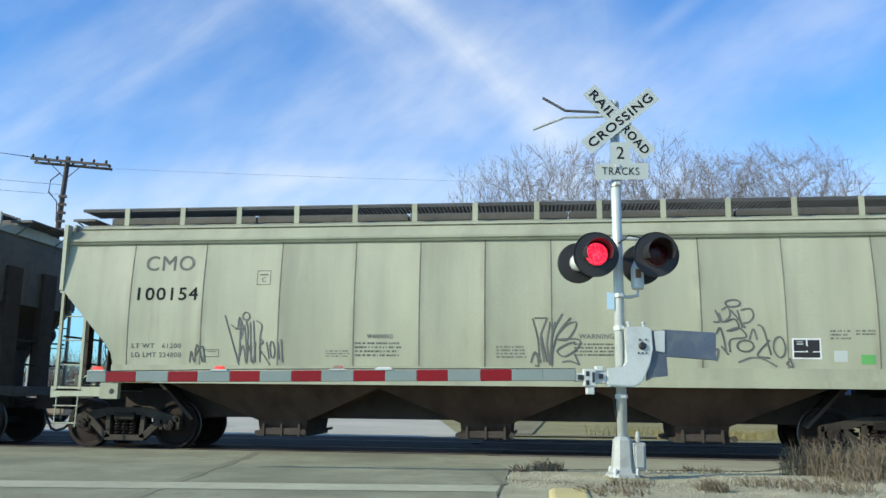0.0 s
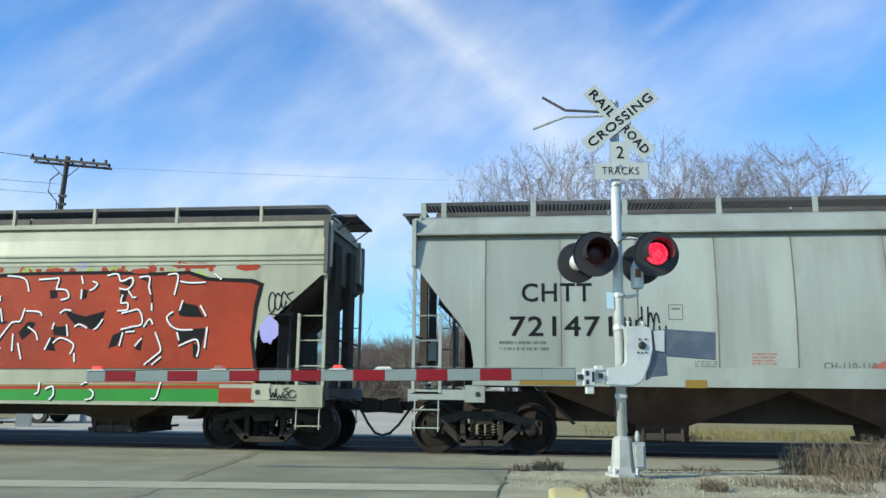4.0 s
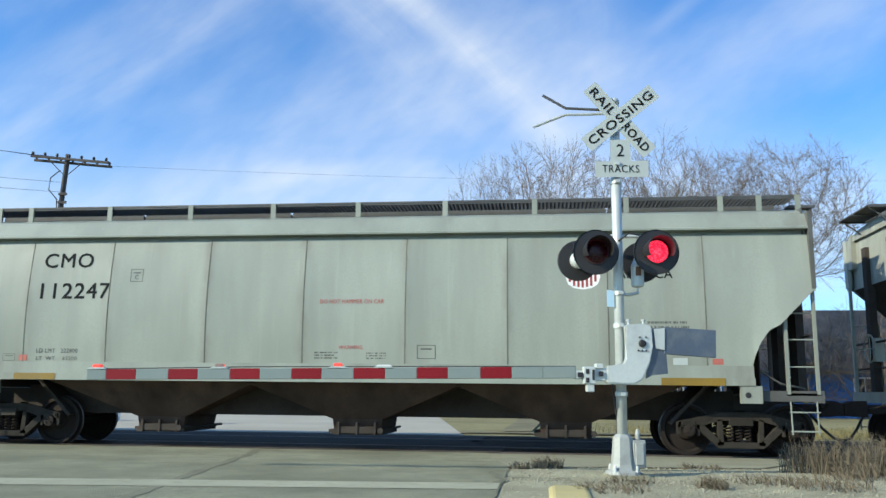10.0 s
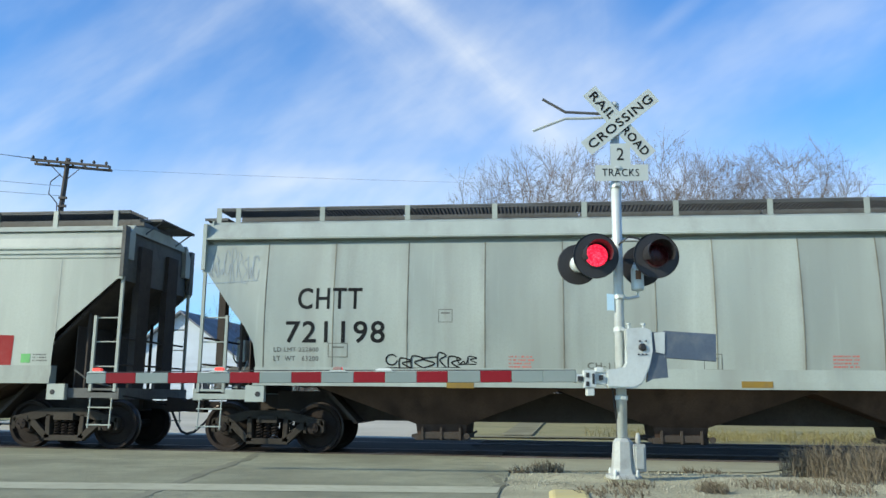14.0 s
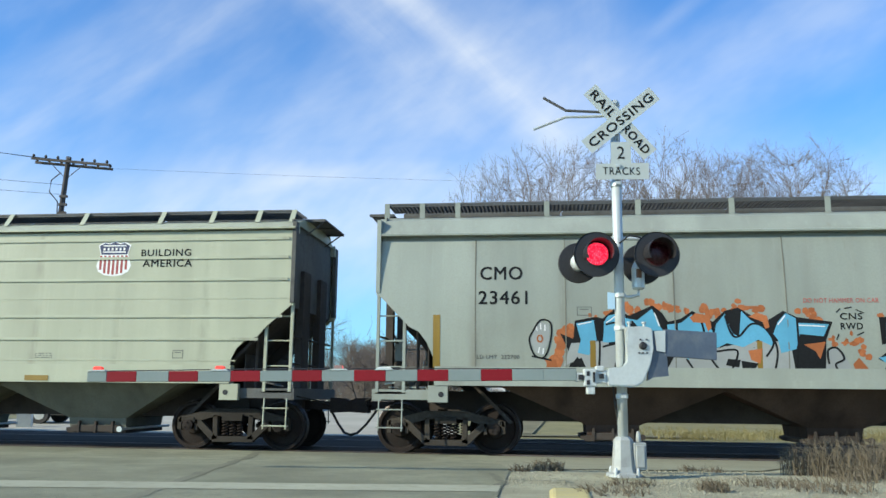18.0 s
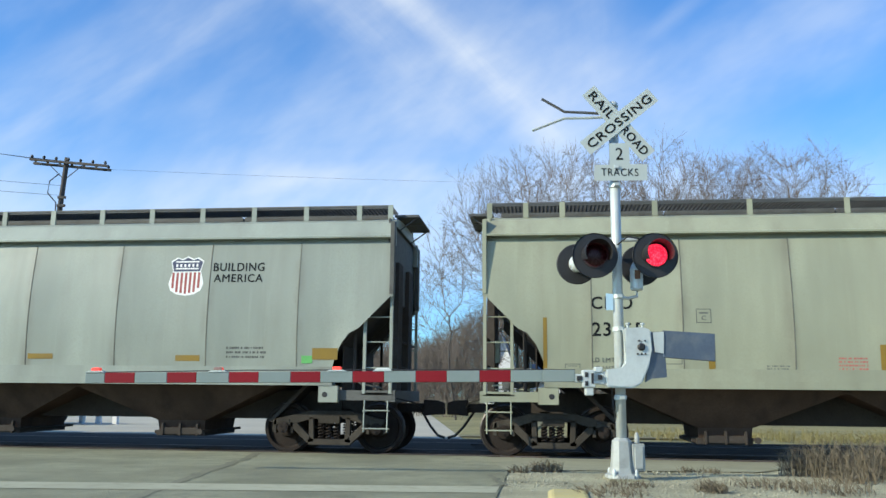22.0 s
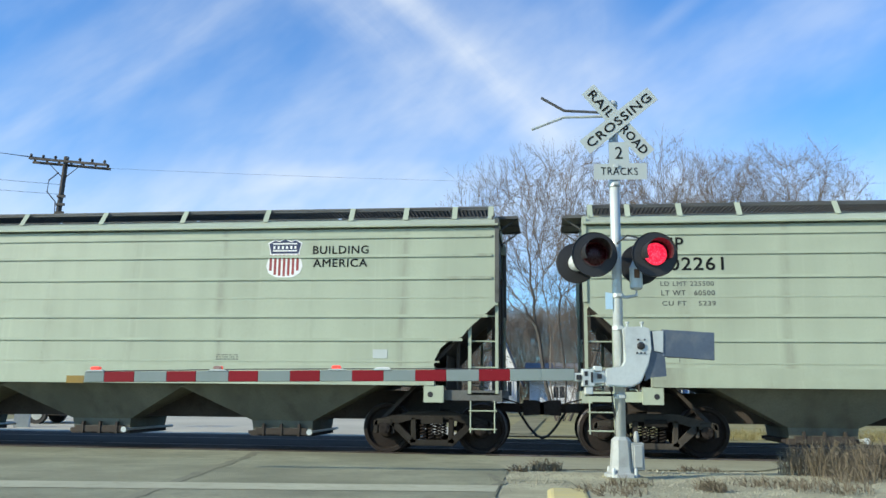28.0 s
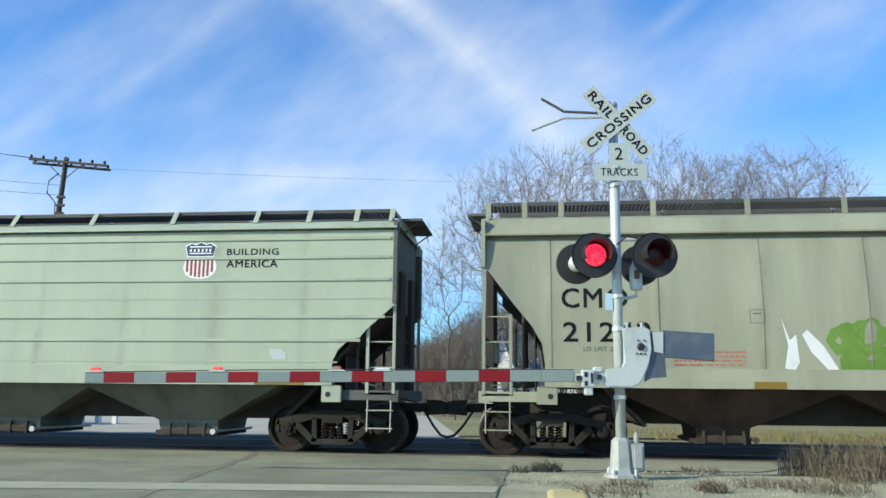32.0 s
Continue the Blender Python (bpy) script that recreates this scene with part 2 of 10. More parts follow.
def prism(bm, outline, y0, y1):
    """A plate: the outline of (x, z) points from y0 to y1."""
    a = [bm.verts.new((x, y0, z)) for x, z in outline]
    b = [bm.verts.new((x, y1, z)) for x, z in outline]
    bm.faces.new(a)
    bm.faces.new(b[::-1])
    for i in range(len(a)):
        j = (i + 1) % len(a)
        bm.faces.new((a[j], a[i], b[i], b[j]))


def tube(bm, pts, r, n=8, r2=None, caps=True):
    """A round bar along pts, from radius r to r2."""
    pts = [Vector(p) for p in pts]
    rings = []
    for i, p in enumerate(pts):
        d = (pts[min(i + 1, len(pts) - 1)] - pts[max(i - 1, 0)]).normalized()
        a = d.orthogonal().normalized() if abs(d.z) > 0.98 else d.cross(Vector((0, 0, 1))).normalized()
        b = d.cross(a)
        k = r if r2 is None else r + (r2 - r) * i / (len(pts) - 1)
        rings.append([bm.verts.new(p + (a * math.cos(q) + b * math.sin(q)) * k) for q in (2 * math.pi * j / n for j in range(n))])
    for s, e in zip(rings, rings[1:]):
        for j in range(n):
            bm.faces.new((s[j], s[(j + 1) % n], e[(j + 1) % n], e[j]))
    if caps:
        bm.faces.new(rings[0][::-1])
        bm.faces.new(rings[-1])


def lathe(bm, rows, axis, centre, n=24):
    """A turned body: rows of (radius, place along the axis)."""
    cx, cy, cz = centre
    rings = []
    for r, h in rows:
        ring = []
        for j in range(n):
            q = 2 * math.pi * j / n
            a, b = r * math.cos(q), r * math.sin(q)
            p = {"x": (h, a, b), "y": (a, h, b), "z": (a, b, h)}[axis]
            ring.append(bm.verts.new((p[0] + cx, p[1] + cy, p[2] + cz)))
        rings.append(ring)
    for s, e in zip(rings, rings[1:]):
        for j in range(n):
            bm.faces.new((s[j], s[(j + 1) % n], e[(j + 1) % n], e[j]))
    bm.faces.new(rings[0][::-1])
    bm.faces.new(rings[-1])


def finish(bm, name, mat, smooth=False):
    bmesh.ops.recalc_face_normals(bm, faces=bm.faces)
    me = bpy.data.meshes.new(name)
    bm.to_mesh(me)
    bm.free()
    if smooth:
        me.shade_smooth()
    for m in mat if isinstance(mat, (list, tuple)) else (mat,):
        me.materials.append(m)
    return me


def part(name, bm, mat, parent, label="", smooth=False):
    """One mesh object under a thing or a part."""
    ob = new(name, bm if isinstance(bm, bpy.types.Mesh) else finish(bm, name, mat, smooth))
    ob.parent = parent
    return tagged(ob, label)


def thing(name, m, label, category, group="", kind=""):
    ob = new(name)
    ob.matrix_world = m
    return tagged(ob, label, category, group, kind)


def solid(name, bm, mat, label, category="", kind="", group="", smooth=False):
    return tagged(new(name, finish(bm, name, mat, smooth)), label, category, group, kind)


LETTERS = {}


def lettering(text, height, width=None, bold=0.0):
    """Vertices (x, z) and faces of a line of writing, with capitals of that height, starting at x = 0."""
    key = (text, height, width, bold)
    if key not in LETTERS:
        cu = bpy.data.curves.new("writing", "FONT")
        cu.body, cu.size, cu.resolution_u, cu.offset = text, 1.0, 3, bold
        cu.space_character = 1.1
        ob = new("writing", cu)
        me = bpy.data.meshes.new_from_object(ob)
        bpy.data.objects.remove(ob)
        bpy.data.curves.remove(cu)
        co = np.array([v.co for v in me.vertices])
        faces = [tuple(p.vertices) for p in me.polygons]
        bpy.data.meshes.remove(me)
        co = co - co.min(axis=0)
        co[:, 1] *= height / co[:, 1].max()
        co[:, 0] *= width / co[:, 0].max() if width else height / 0.72
        LETTERS[key] = (co[:, :2], faces)
    return LETTERS[key]


def characters(co, faces):
    """The faces of a line of writing, sorted into its single signs."""
    spans = []
    for f in sorted(faces, key=lambda f: min(co[i][0] for i in f)):
        a, b = min(co[i][0] for i in f), max(co[i][0] for i in f)
        if spans and a <= spans[-1][0] + 1e-4:
            spans[-1][0] = max(spans[-1][0], b)
            spans[-1][1].append(f)
        else:
            spans.append([b, [f]])
    return [fs for _, fs in spans]


def write(name, text, x, z, height, width, mat, parent, skin, off=0.006, bold=0.0, label=""):
    """A line of writing on the surface y = skin(x, z)."""
    co, faces = lettering(text, height, width, 0.0)
    grow_by = 1.6 * bold * height
    signs = characters(co, faces) if height >= 0.115 else [faces]
    for chosen in signs:
        used = sorted({i for f in chosen for i in f})
        at = {i: k for k, i in enumerate(used)}
        verts, all_faces = [], []
        for k, (du, dv) in enumerate(((0, 0), (-1, -1), (-1, 1), (1, -1), (1, 1)) if bold else ((0, 0),)):
            first = len(verts)
            for i in used:
                u, v = x + co[i][0] + du * grow_by, z + co[i][1] + dv * grow_by
                verts.append((u, skin(u, v) - 0.004 - 0.0004 * k, v))
            all_faces += [tuple(first + at[i] for i in f) for f in chosen]
        me = bpy.data.meshes.new(name)
        me.from_pydata(verts, [], all_faces)
        me.materials.append(mat)
        part(name, me, mat, parent, label)


def patch(name, outlines, mat, parent, skin, off=0.005, cut=0, label=""):
    """Flat paint on the surface y = skin(x, z), from outlines of (x, z) points."""
    bm = bmesh.new()
    for o in outlines:
        try:
            bm.faces.new([bm.verts.new((x, 0, z)) for x, z in o])
        except ValueError:
            pass
    bmesh.ops.remove_doubles(bm, verts=bm.verts, dist=0.0004)
    bm.normal_update()
    bmesh.ops.triangulate(bm, faces=bm.faces)
    off = off * 0.5 + random.uniform(0.0, 0.0008)
    for _ in range(cut):
        bmesh.ops.subdivide_edges(bm, edges=bm.edges, cuts=1, use_grid_fill=True)
        bmesh.ops.triangulate(bm, faces=bm.faces)
    for v in bm.verts:
        v.co.y = skin(v.co.x, v.co.z) - off
    for f in bm.faces:
        f.normal_update()
        if f.normal.y > 0:
            f.normal_flip()
    me = bpy.data.meshes.new(name)
    bm.to_mesh(me)
    bm.free()
    me.materials.append(mat)
    return part(name, me, mat, parent, label)


def rect(x0, x1, z0, z1):
    return [(x0, z0), (x1, z0), (x1, z1), (x0, z1)]


# ---- ground, road, track ----
TRACK = 16.6


def level(x, y):
    """The height of the ground: the road dips a little to the rails."""
    k = min(1.0, max(0.0, (y - 11.6) / 3.0))
    return 0.055 * (1 - k * k * (3 - 2 * k)) - 0.015


def sheet(xs, ys, lift, inside=None, wave=0.0):
    bm = bmesh.new()
    grid = [[bm.verts.new((x, y, level(x, y) + lift + wave * (noise.noise((x * 0.9, y * 0.9, 3.0)) if abs(x) < 60 and abs(y) < 60 else 0))) for x in xs] for y in ys]
    for j in range(len(ys) - 1):
        for i in range(len(xs) - 1):
            if inside is None or inside((xs[i] + xs[i + 1]) / 2, (ys[j] + ys[j + 1]) / 2):
                bm.faces.new((grid[j][i], grid[j][i + 1], grid[j + 1][i + 1], grid[j + 1][i]))
    for v in [v for v in bm.verts if not v.link_faces]:
        bm.verts.remove(v)
    return bm


def spread(a, b, n):
    return [a + (b - a) * i / n for i in range(n + 1)]


FAR_X = [-3000, -800, -200, -80] + spread(-40, 40, 80) + [80, 200, 800, 3000]
FAR_Y = [-3000, -800, -200, -60, -20] + spread(-8, 45, 80) + [60, 90, 160, 400, 900, 3500]
solid("ground", sheet(FAR_X, FAR_Y, -0.03, wave=0.015), GRASS, "dry winter grass ground", "ground", "structure", smooth=True)


def road_edge(y):
    """The right edge of the road at y: it runs a little to the left as it goes away."""
    return -0.50 if y < 12.2 else -0.50 - 0.165 * (y - 12.2)


FAR_ROAD = material("pale_worn_road", (0.45, 0.42, 0.335), 0.9, dirt=(0.38, 0.355, 0.29), dirt_amount=0.5, vary=0.1, grain=1.0, bump=0.2, spec=0.15)
bm = bmesh.new()
far, mid = bmesh.new(), bmesh.new()
rows_y = spread(-20, 15.6, 60) + spread(17.8, 19.7, 4) + spread(21.9, 60, 30) + [100, 200]
for y0, y1 in zip(rows_y, rows_y[1:]):
    if (15.6 <= y0 < 17.7) or (19.7 <= y0 < 21.8):
        continue
    cols, mesh = [], bm if y0 < 17 else mid if y0 < 21.8 else far
    for y in (y0, y1):
        xr = road_edge(y)
        cols.append([mesh.verts.new((x, y, level(x, y) + 0.012)) for x in ([-14, xr - 8, xr - 4, xr] if y < 17 else [xr - 17, xr - 9, xr - 4, xr])])
    for i in range(3):
        mesh.faces.new((cols[0][i], cols[0][i + 1], cols[1][i + 1], cols[1][i]))
bmesh.ops.remove_doubles(far, verts=far.verts, dist=0.0005)
# Road between the tracks, its colour darkened to hold the train's shade.
solid("crossing_surface", mid, material("shade_dark_asphalt", (0.042, 0.036, 0.027), 0.9, dirt=(0.03, 0.028, 0.024), dirt_amount=0.5, vary=0.2, spec=0.1), "asphalt between the two tracks, darkened with the train's shade", "road", "structure")
solid("far_road", far, FAR_ROAD, "pale worn road going on past the tracks", "road", "structure")
bmesh.ops.remove_doubles(bm, verts=bm.verts, dist=0.0005)
solid("road", bm, ASPHALT, "worn grey asphalt road over the tracks", "road", "structure")

bm = sheet(spread(-0.5, 9, 30), spread(-6, 15.4, 60), 0.0, lambda x, y: True, wave=0.012)
solid("gravel_verge", bm, GRAVEL, "pale gravel verge beside the road", "gravel", "structure", smooth=True)


def rail(y, name):
    bm = bmesh.new()
    prof = [(-0.07, -0.18), (0.07, -0.18), (0.07, -0.165), (0.012, -0.14), (0.012, -0.05), (0.036, -0.04), (0.036, -0.006), (0.026, 0.0), (-0.026, 0.0), (-0.036, -0.006), (-0.036, -0.04), (-0.012, -0.05), (-0.012, -0.14), (-0.07, -0.165)]
    a = [bm.verts.new((-320, y + p, z)) for p, z in prof]
    b = [bm.verts.new((320, y + p, z)) for p, z in prof]
    bm.faces.new(a)
    bm.faces.new(b[::-1])
    for i in range(len(prof)):
        j = (i + 1) % len(prof)
        bm.faces.new((a[i], a[j], b[j], b[i]))
    return solid(name, bm, RAILSTEEL, "worn steel rail", "rail", "structure", "rails")


for yy in (TRACK, TRACK + 4.1):
    for s in (-0.7525, 0.7525):
        rail(yy + s, "rail")


# ---- hopper cars ----
def skin_of(style):
    """The side surface of a car: y by x and z."""
    def bulged(x, z):
        k = min(1.0, max(0.0, (z - 1.24) / 2.7))
        return -(1.45 + 0.16 * math.sin(math.pi * min(1.0, 0.12 + 0.80 * k)) ** 0.9)

    def flat(x, z):
        return -1.585
    return flat if style in ("step", "rib") else bulged


CUT = {  # the lower corner of the side, from the end inwards: (x, z)
    "curve": [(0.0, 2.87), (0.05, 2.87), (0.62, 2.29), (0.80, 2.20), (0.95, 2.0), (1.06, 1.75), (1.11, 1.56)],
    "old": [(0.0, 2.95), (0.10, 2.95), (1.0, 1.98), (1.12, 1.80), (1.16, 1.62), (1.17, 1.56)],
    "step": [(0.0, 3.25), (0.10, 3.25), (1.28, 2.20), (1.30, 2.0), (1.31, 1.8), (1.32, 1.56)],
    "tall": [(0.0, 3.35), (0.10, 3.35), (0.55, 2.75), (0.90, 2.32), (1.08, 2.0), (1.14, 1.56)],
    "rib": [(0.0, 2.69), (0.05, 2.69), (0.54, 2.26), (0.66, 2.11), (0.88, 2.05), (1.05, 1.90), (1.15, 1.70), (1.17, 1.56)],
}
TOP, CHORD = 3.90, 4.27


def wheelset(parent, x):
    bm = bmesh.new()
    for s in (-1, 1):
        y = 0.70 * s
        lathe(bm, [(0.12, y + 0.10 * s), (0.16, y + 0.095 * s), (0.19, y + 0.03 * s), (0.36, y + 0.005 * s), (0.39, y + 0.07 * s), (0.452, y + 0.07 * s), (0.457, y + 0.01 * s), (0.462, y - 0.04 * s), (0.485, y - 0.05 * s), (0.485, y - 0.068 * s), (0.40, y - 0.07 * s), (0.36, y - 0.03 * s), (0.18, y - 0.04 * s), (0.12, y - 0.08 * s)], "y", (0, 0, 0), 28)
        lathe(bm, [(0.08, y + 0.1 * s), (0.08, y + 0.36 * s), (0.105, y + 0.365 * s), (0.105, y + 0.40 * s), (0.05, y + 0.41 * s)], "y", (0, 0, 0), 12)
        for k in range(3):
            q = 2 * math.pi * k / 3
            lathe(bm, [(0.018, y + 0.40 * s), (0.018, y + 0.425 * s)], "y", (0.055 * math.cos(q), 0, 0.055 * math.sin(q)), 6)
    tube(bm, [(0, -0.7, 0), (0, 0.7, 0)], 0.085, 12)
    me = finish(bm, "wheelset", [RUST, TREAD], False)
    for p in me.polygons:
        r = math.hypot(p.center.x, p.center.z)
        if r > 0.44:
            p.material_index = 1
    me.set_sharp_from_angle(angle=radians(35))
    return me


def side_frame_mesh(s):
    """A cast side frame with its window, pedestals and spring seat, at the side s of the truck."""
    bm = bmesh.new()
    y0, y1 = 0.93 * s, 1.06 * s
    prism(bm, [(-1.10, 0.50), (-1.06, 0.62), (-0.86, 0.66), (-0.38, 0.78), (0.38, 0.78), (0.86, 0.66), (1.06, 0.62), (1.10, 0.50), (0.92, 0.53), (0.78, 0.50), (0.34, 0.64), (-0.34, 0.64), (-0.78, 0.50), (-0.92, 0.53)], y0, y1)
    for k in (-1, 1):
        prism(bm, [(k * 0.80, 0.53), (k * 0.64, 0.56), (k * 0.28, 0.22), (k * 0.42, 0.18)], y0, y1)
        prism(bm, [(k * 0.40, 0.66), (k * 0.31, 0.66), (k * 0.29, 0.20), (k * 0.39, 0.20)], y0, y1)
        prism(bm, [(k * 1.10, 0.60), (k * 1.02, 0.62), (k * 1.02, 0.36), (k * 1.10, 0.38)], y0, y1)
        prism(bm, [(k * 0.76, 0.58), (k * 0.70, 0.56), (k * 0.70, 0.36), (k * 0.76, 0.36)], y0, y1)
        box(bm, k * 0.89 - 0.12, k * 0.89 + 0.12, min(y0, y1) - 0.01, max(y0, y1) + 0.01, 0.54, 0.62)
    prism(bm, [(-0.42, 0.26), (-0.30, 0.26), (0.30, 0.26), (0.42, 0.26), (0.40, 0.15), (-0.40, 0.15)], y0, y1)
    bmesh.ops.bevel(bm, geom=bm.edges, offset=0.008, segments=1, affect="EDGES")
    return finish(bm, "side_frame", TRUCK)


def spring_mesh():
    bm = bmesh.new()
    tube(bm, [(0.055 * math.cos(q * 0.8), 0.055 * math.sin(q * 0.8), 0.26 + 0.28 * q / 40) for q in range(41)], 0.014, 5)
    return finish(bm, "spring", RUST, True)


TRUCK_PARTS = {}


def truck(car, x):
    if not TRUCK_PARTS:
        TRUCK_PARTS["near"], TRUCK_PARTS["far"] = side_frame_mesh(-1), side_frame_mesh(1)
        TRUCK_PARTS["spring"], TRUCK_PARTS["wheelset"] = spring_mesh(), wheelset(None, 0)
        bm = bmesh.new()
        box(bm, -0.2, 0.2, -1.12, 1.12, 0.55, 0.68)
        box(bm, -0.25, 0.25, -0.3, 0.3, 0.68, 0.80)
        for k in (-1, 1):
            box(bm, k * 0.42 - 0.04, k * 0.42 + 0.04, -0.85, 0.85, 0.42, 0.50)
            for s in (-1, 1):
                prism(bm, [(k * 0.43, 0.36), (k * 0.49, 0.34), (k * 0.52, 0.60), (k * 0.44, 0.62)], s * 0.66, s * 0.76)
        TRUCK_PARTS["bolster"] = finish(bm, "bolster", TRUCK)
    t = new("truck")
    t.parent = car
    t.location = (x, 0, 0)
    tagged(t, "dirty steel truck with two axles")
    part("bolster", TRUCK_PARTS["bolster"], None, t)
    part("side_frame", TRUCK_PARTS["near"], None, t)
    part("side_frame", TRUCK_PARTS["far"], None, t)
    for s in (-1, 1):
        for k in (-0.17, -0.02, 0.13):
            part("spring", TRUCK_PARTS["spring"], None, t).location = (k, s * 0.99, 0)
    wheels = []
    for k in (-0.89, 0.89):
        w = part("wheelset", TRUCK_PARTS["wheelset"], None, t, "rusty wheels with bright treads on an axle")
        w.location = (k, 0, 0.457)
        wheels.append(w)
    return wheels


WHEELS = []
RUNGS = {}
CARS = []


def end_gear(car, x, d, paint, style, cut, brake):
    """Platform, ladder, posts, coupler and hose at the end x; d points into the car."""
    w = 1.52
    bm = bmesh.new()
    a, b = sorted((x - 0.02 * d, x + 1.30 * d))
    box(bm, a, b, -w, -w + 0.10, 0.98, 1.16)
    box(bm, a, b, w - 0.10, w, 0.98, 1.16)
    a, b = sorted((x - 0.06 * d, x + 0.12 * d))
    box(bm, a, b, -w + 0.004, w - 0.004, 0.957, 1.167)
    # The right end faces away from the sun; its shade is a darker grey.
    part("end_platform", bm, paint if d == 1 else SHADEGREY, car)
    bm = bmesh.new()
    a, b = sorted((x + 0.13 * d, x + 1.3 * d))
    box(bm, a, b, -0.30, 0.30, 0.72, 1.08)
    # Set back in shade, so drawn near-black instead of car paint.
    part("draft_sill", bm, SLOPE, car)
    for z in (1.62, 2.12):
        bm = bmesh.new()
        tube(bm, [(x + 0.06 * d, -1.42, z), (x + 0.06 * d, 1.42, z)], 0.022, 6)
        part("end_handrail", bm, SLOPE, car)
    bm = bmesh.new()
    xx = x + 0.95 * d
    box(bm, xx - 0.01, xx + 0.01, -1.36, 1.36, 1.10, cut[0][1] - 0.90)
    part("bolster_web", bm, SLOPE, car)
    bm = bmesh.new()
    zc = cut[0][1]
    prism(bm, [(x + 0.30 * d, zc - 0.50), (x + 0.30 * d, zc - 0.27), (x + (zc - 0.98) * d, 1.07), (x + (zc - 1.30) * d, 1.07)], -0.02, 0.02)
    part("centre_gusset", bm, SLOPE, car)
    bm = bmesh.new()
    a, b = sorted((x + 0.98 * d, x + 1.34 * d))
    box(bm, a, b, -1.609, -1.50, 0.94, 1.238)
    pad = part("jacking_pad", bm, [paint], car)
    bm = bmesh.new()
    lathe(bm, [(0.05, -1.607), (0.05, -1.615), (0.02, -1.616)], "y", (x + 1.22 * d, 0, 1.08), 12)
    part("jack_hole", bm, HOOD, pad)
    for s in (-1, 1):
        bm = bmesh.new()
        y = 1.50 * s
        for xx, z1 in ((0.03, cut[0][1] + 0.05), (0.52, 2.54)):
            xx = x + xx * d
            box(bm, xx - 0.028, xx + 0.028, y - 0.028, y + 0.028, 1.10, z1)
        for xx in (0.07, 0.50):
            tube(bm, [(x + xx * d, y, 1.10), (x + xx * d, y + 0.04 * s, 0.42)], 0.014, 6)
        box(bm, min(x, x + 0.56 * d), max(x, x + 0.56 * d), y - 0.02, y + 0.02, 1.08, 1.12)
        post = bmesh.new()
        for lo, hi in ((cut[0][1] + 0.05, CHORD + 0.02),):
            a, b = sorted((x - 0.012 * d, x + 0.062 * d))
            c, e = sorted((1.44 * s, 1.615 * s))
            box(post, a, b, c, e, lo, hi)
        part("corner_post", post, paint if d == 1 else SHADEGREY, car)
        ladder = part("ladder", bm, paint, car, "thin steel ladder with stirrup step")
        if paint.name not in RUNGS:
            bm = bmesh.new()
            tube(bm, [(-0.25, 0, 0), (0.25, 0, 0)], 0.014, 6)
            RUNGS[paint.name] = finish(bm, "rung", paint)
        for z, o in ((1.57, -0.03), (2.04, -0.03), (2.50, -0.03), (0.80, 0.03), (0.48, 0.036)):
            part("rung", RUNGS[paint.name], None, ladder).location = (x + 0.28 * d, y + o * s, z)
    for s in (-1, 1):
        bm = bmesh.new()
        y = 0.62 * s
        a, b = sorted((x + 0.02 * d, x + 0.16 * d))
        thick = 0.10 if d == 1 else 0.24
        box(bm, a, b, y - thick, y + thick, 1.10, cut[0][1] + 0.75)
        part("end_post", bm, SLOPE, car)
        bm = bmesh.new()
        y = 1.30 * s
        tube(bm, [(x + 0.75 * d, y, 1.1), (x + 0.75 * d, y, cut[0][1] - 0.65)], 0.035, 6)
        part("end_strut", bm, SLOPE, car)
    bm = bmesh.new()
    a, b = sorted((x - 0.42 * d, x + 0.3 * d))
    box(bm, a, b, -0.10, 0.10, 0.76, 0.93)
    prism(bm, [(x - 0.40 * d, 0.70), (x - 0.40 * d, 1.0), (x - 0.66 * d, 0.99), (x - 0.80 * d, 0.94), (x - 0.80 * d, 0.72)], -0.17, 0.08)
    part("coupler", bm, RUST, car)
    bm = bmesh.new()
    tube(bm, [(x - 0.10 * d, 0.30, 0.86), (x - 0.30 * d, 0.26, 0.78), (x - 0.5 * d, 0.15, 0.48), (x - 0.66 * d, 0.04, 0.31), (x - 0.80 * d, 0.0, 0.27)], 0.026, 7)
    part("air_hose", bm, RUBBER, car, smooth=True)
    bm = bmesh.new()
    tube(bm, [(x - 0.06 * d, -1.35, 1.02), (x - 0.30 * d, -0.9, 0.95), (x - 0.40 * d, -0.4, 0.86), (x - 0.30 * d, 0.2, 0.84)], 0.015, 5)
    part("uncoupling_lever", bm, TRUCK, car)
    if d == 1:
        bm = bmesh.new()
        lathe(bm, [(0.06, 0.28), (0.16, 0.32), (0.19, 0.42), (0.19, 0.88), (0.16, 0.98), (0.05, 1.02)], "x", (x, -0.72, 1.42), 14)
        part("air_reservoir", bm, SHADEGREY, car, smooth=True)
        bm = bmesh.new()
        lathe(bm, [(0.03, -1.34), (0.03, -1.18), (0.13, -1.17), (0.14, -0.98), (0.10, -0.94)], "y", (x + 0.66, 0, 1.36), 14)
        box(bm, x + 0.60, x + 0.72, -1.30, -0.95, 1.14, 1.24)
        part("brake_cylinder", bm, SHADEGREY, car)
        bm = bmesh.new()
        tube(bm, [(x + 0.15, -1.36, 1.26), (x + 0.45, -1.38, 1.30), (x + 0.85, -1.38, 1.52), (x + 0.86, -1.2, 1.7)], 0.018, 6)
        tube(bm, [(x + 0.2, -1.30, 1.20), (x + 0.9, -1.30, 1.20), (x + 1.1, -1.34, 1.05)], 0.015, 6)
        part("brake_pipe", bm, paint, car)
        bm = bmesh.new()
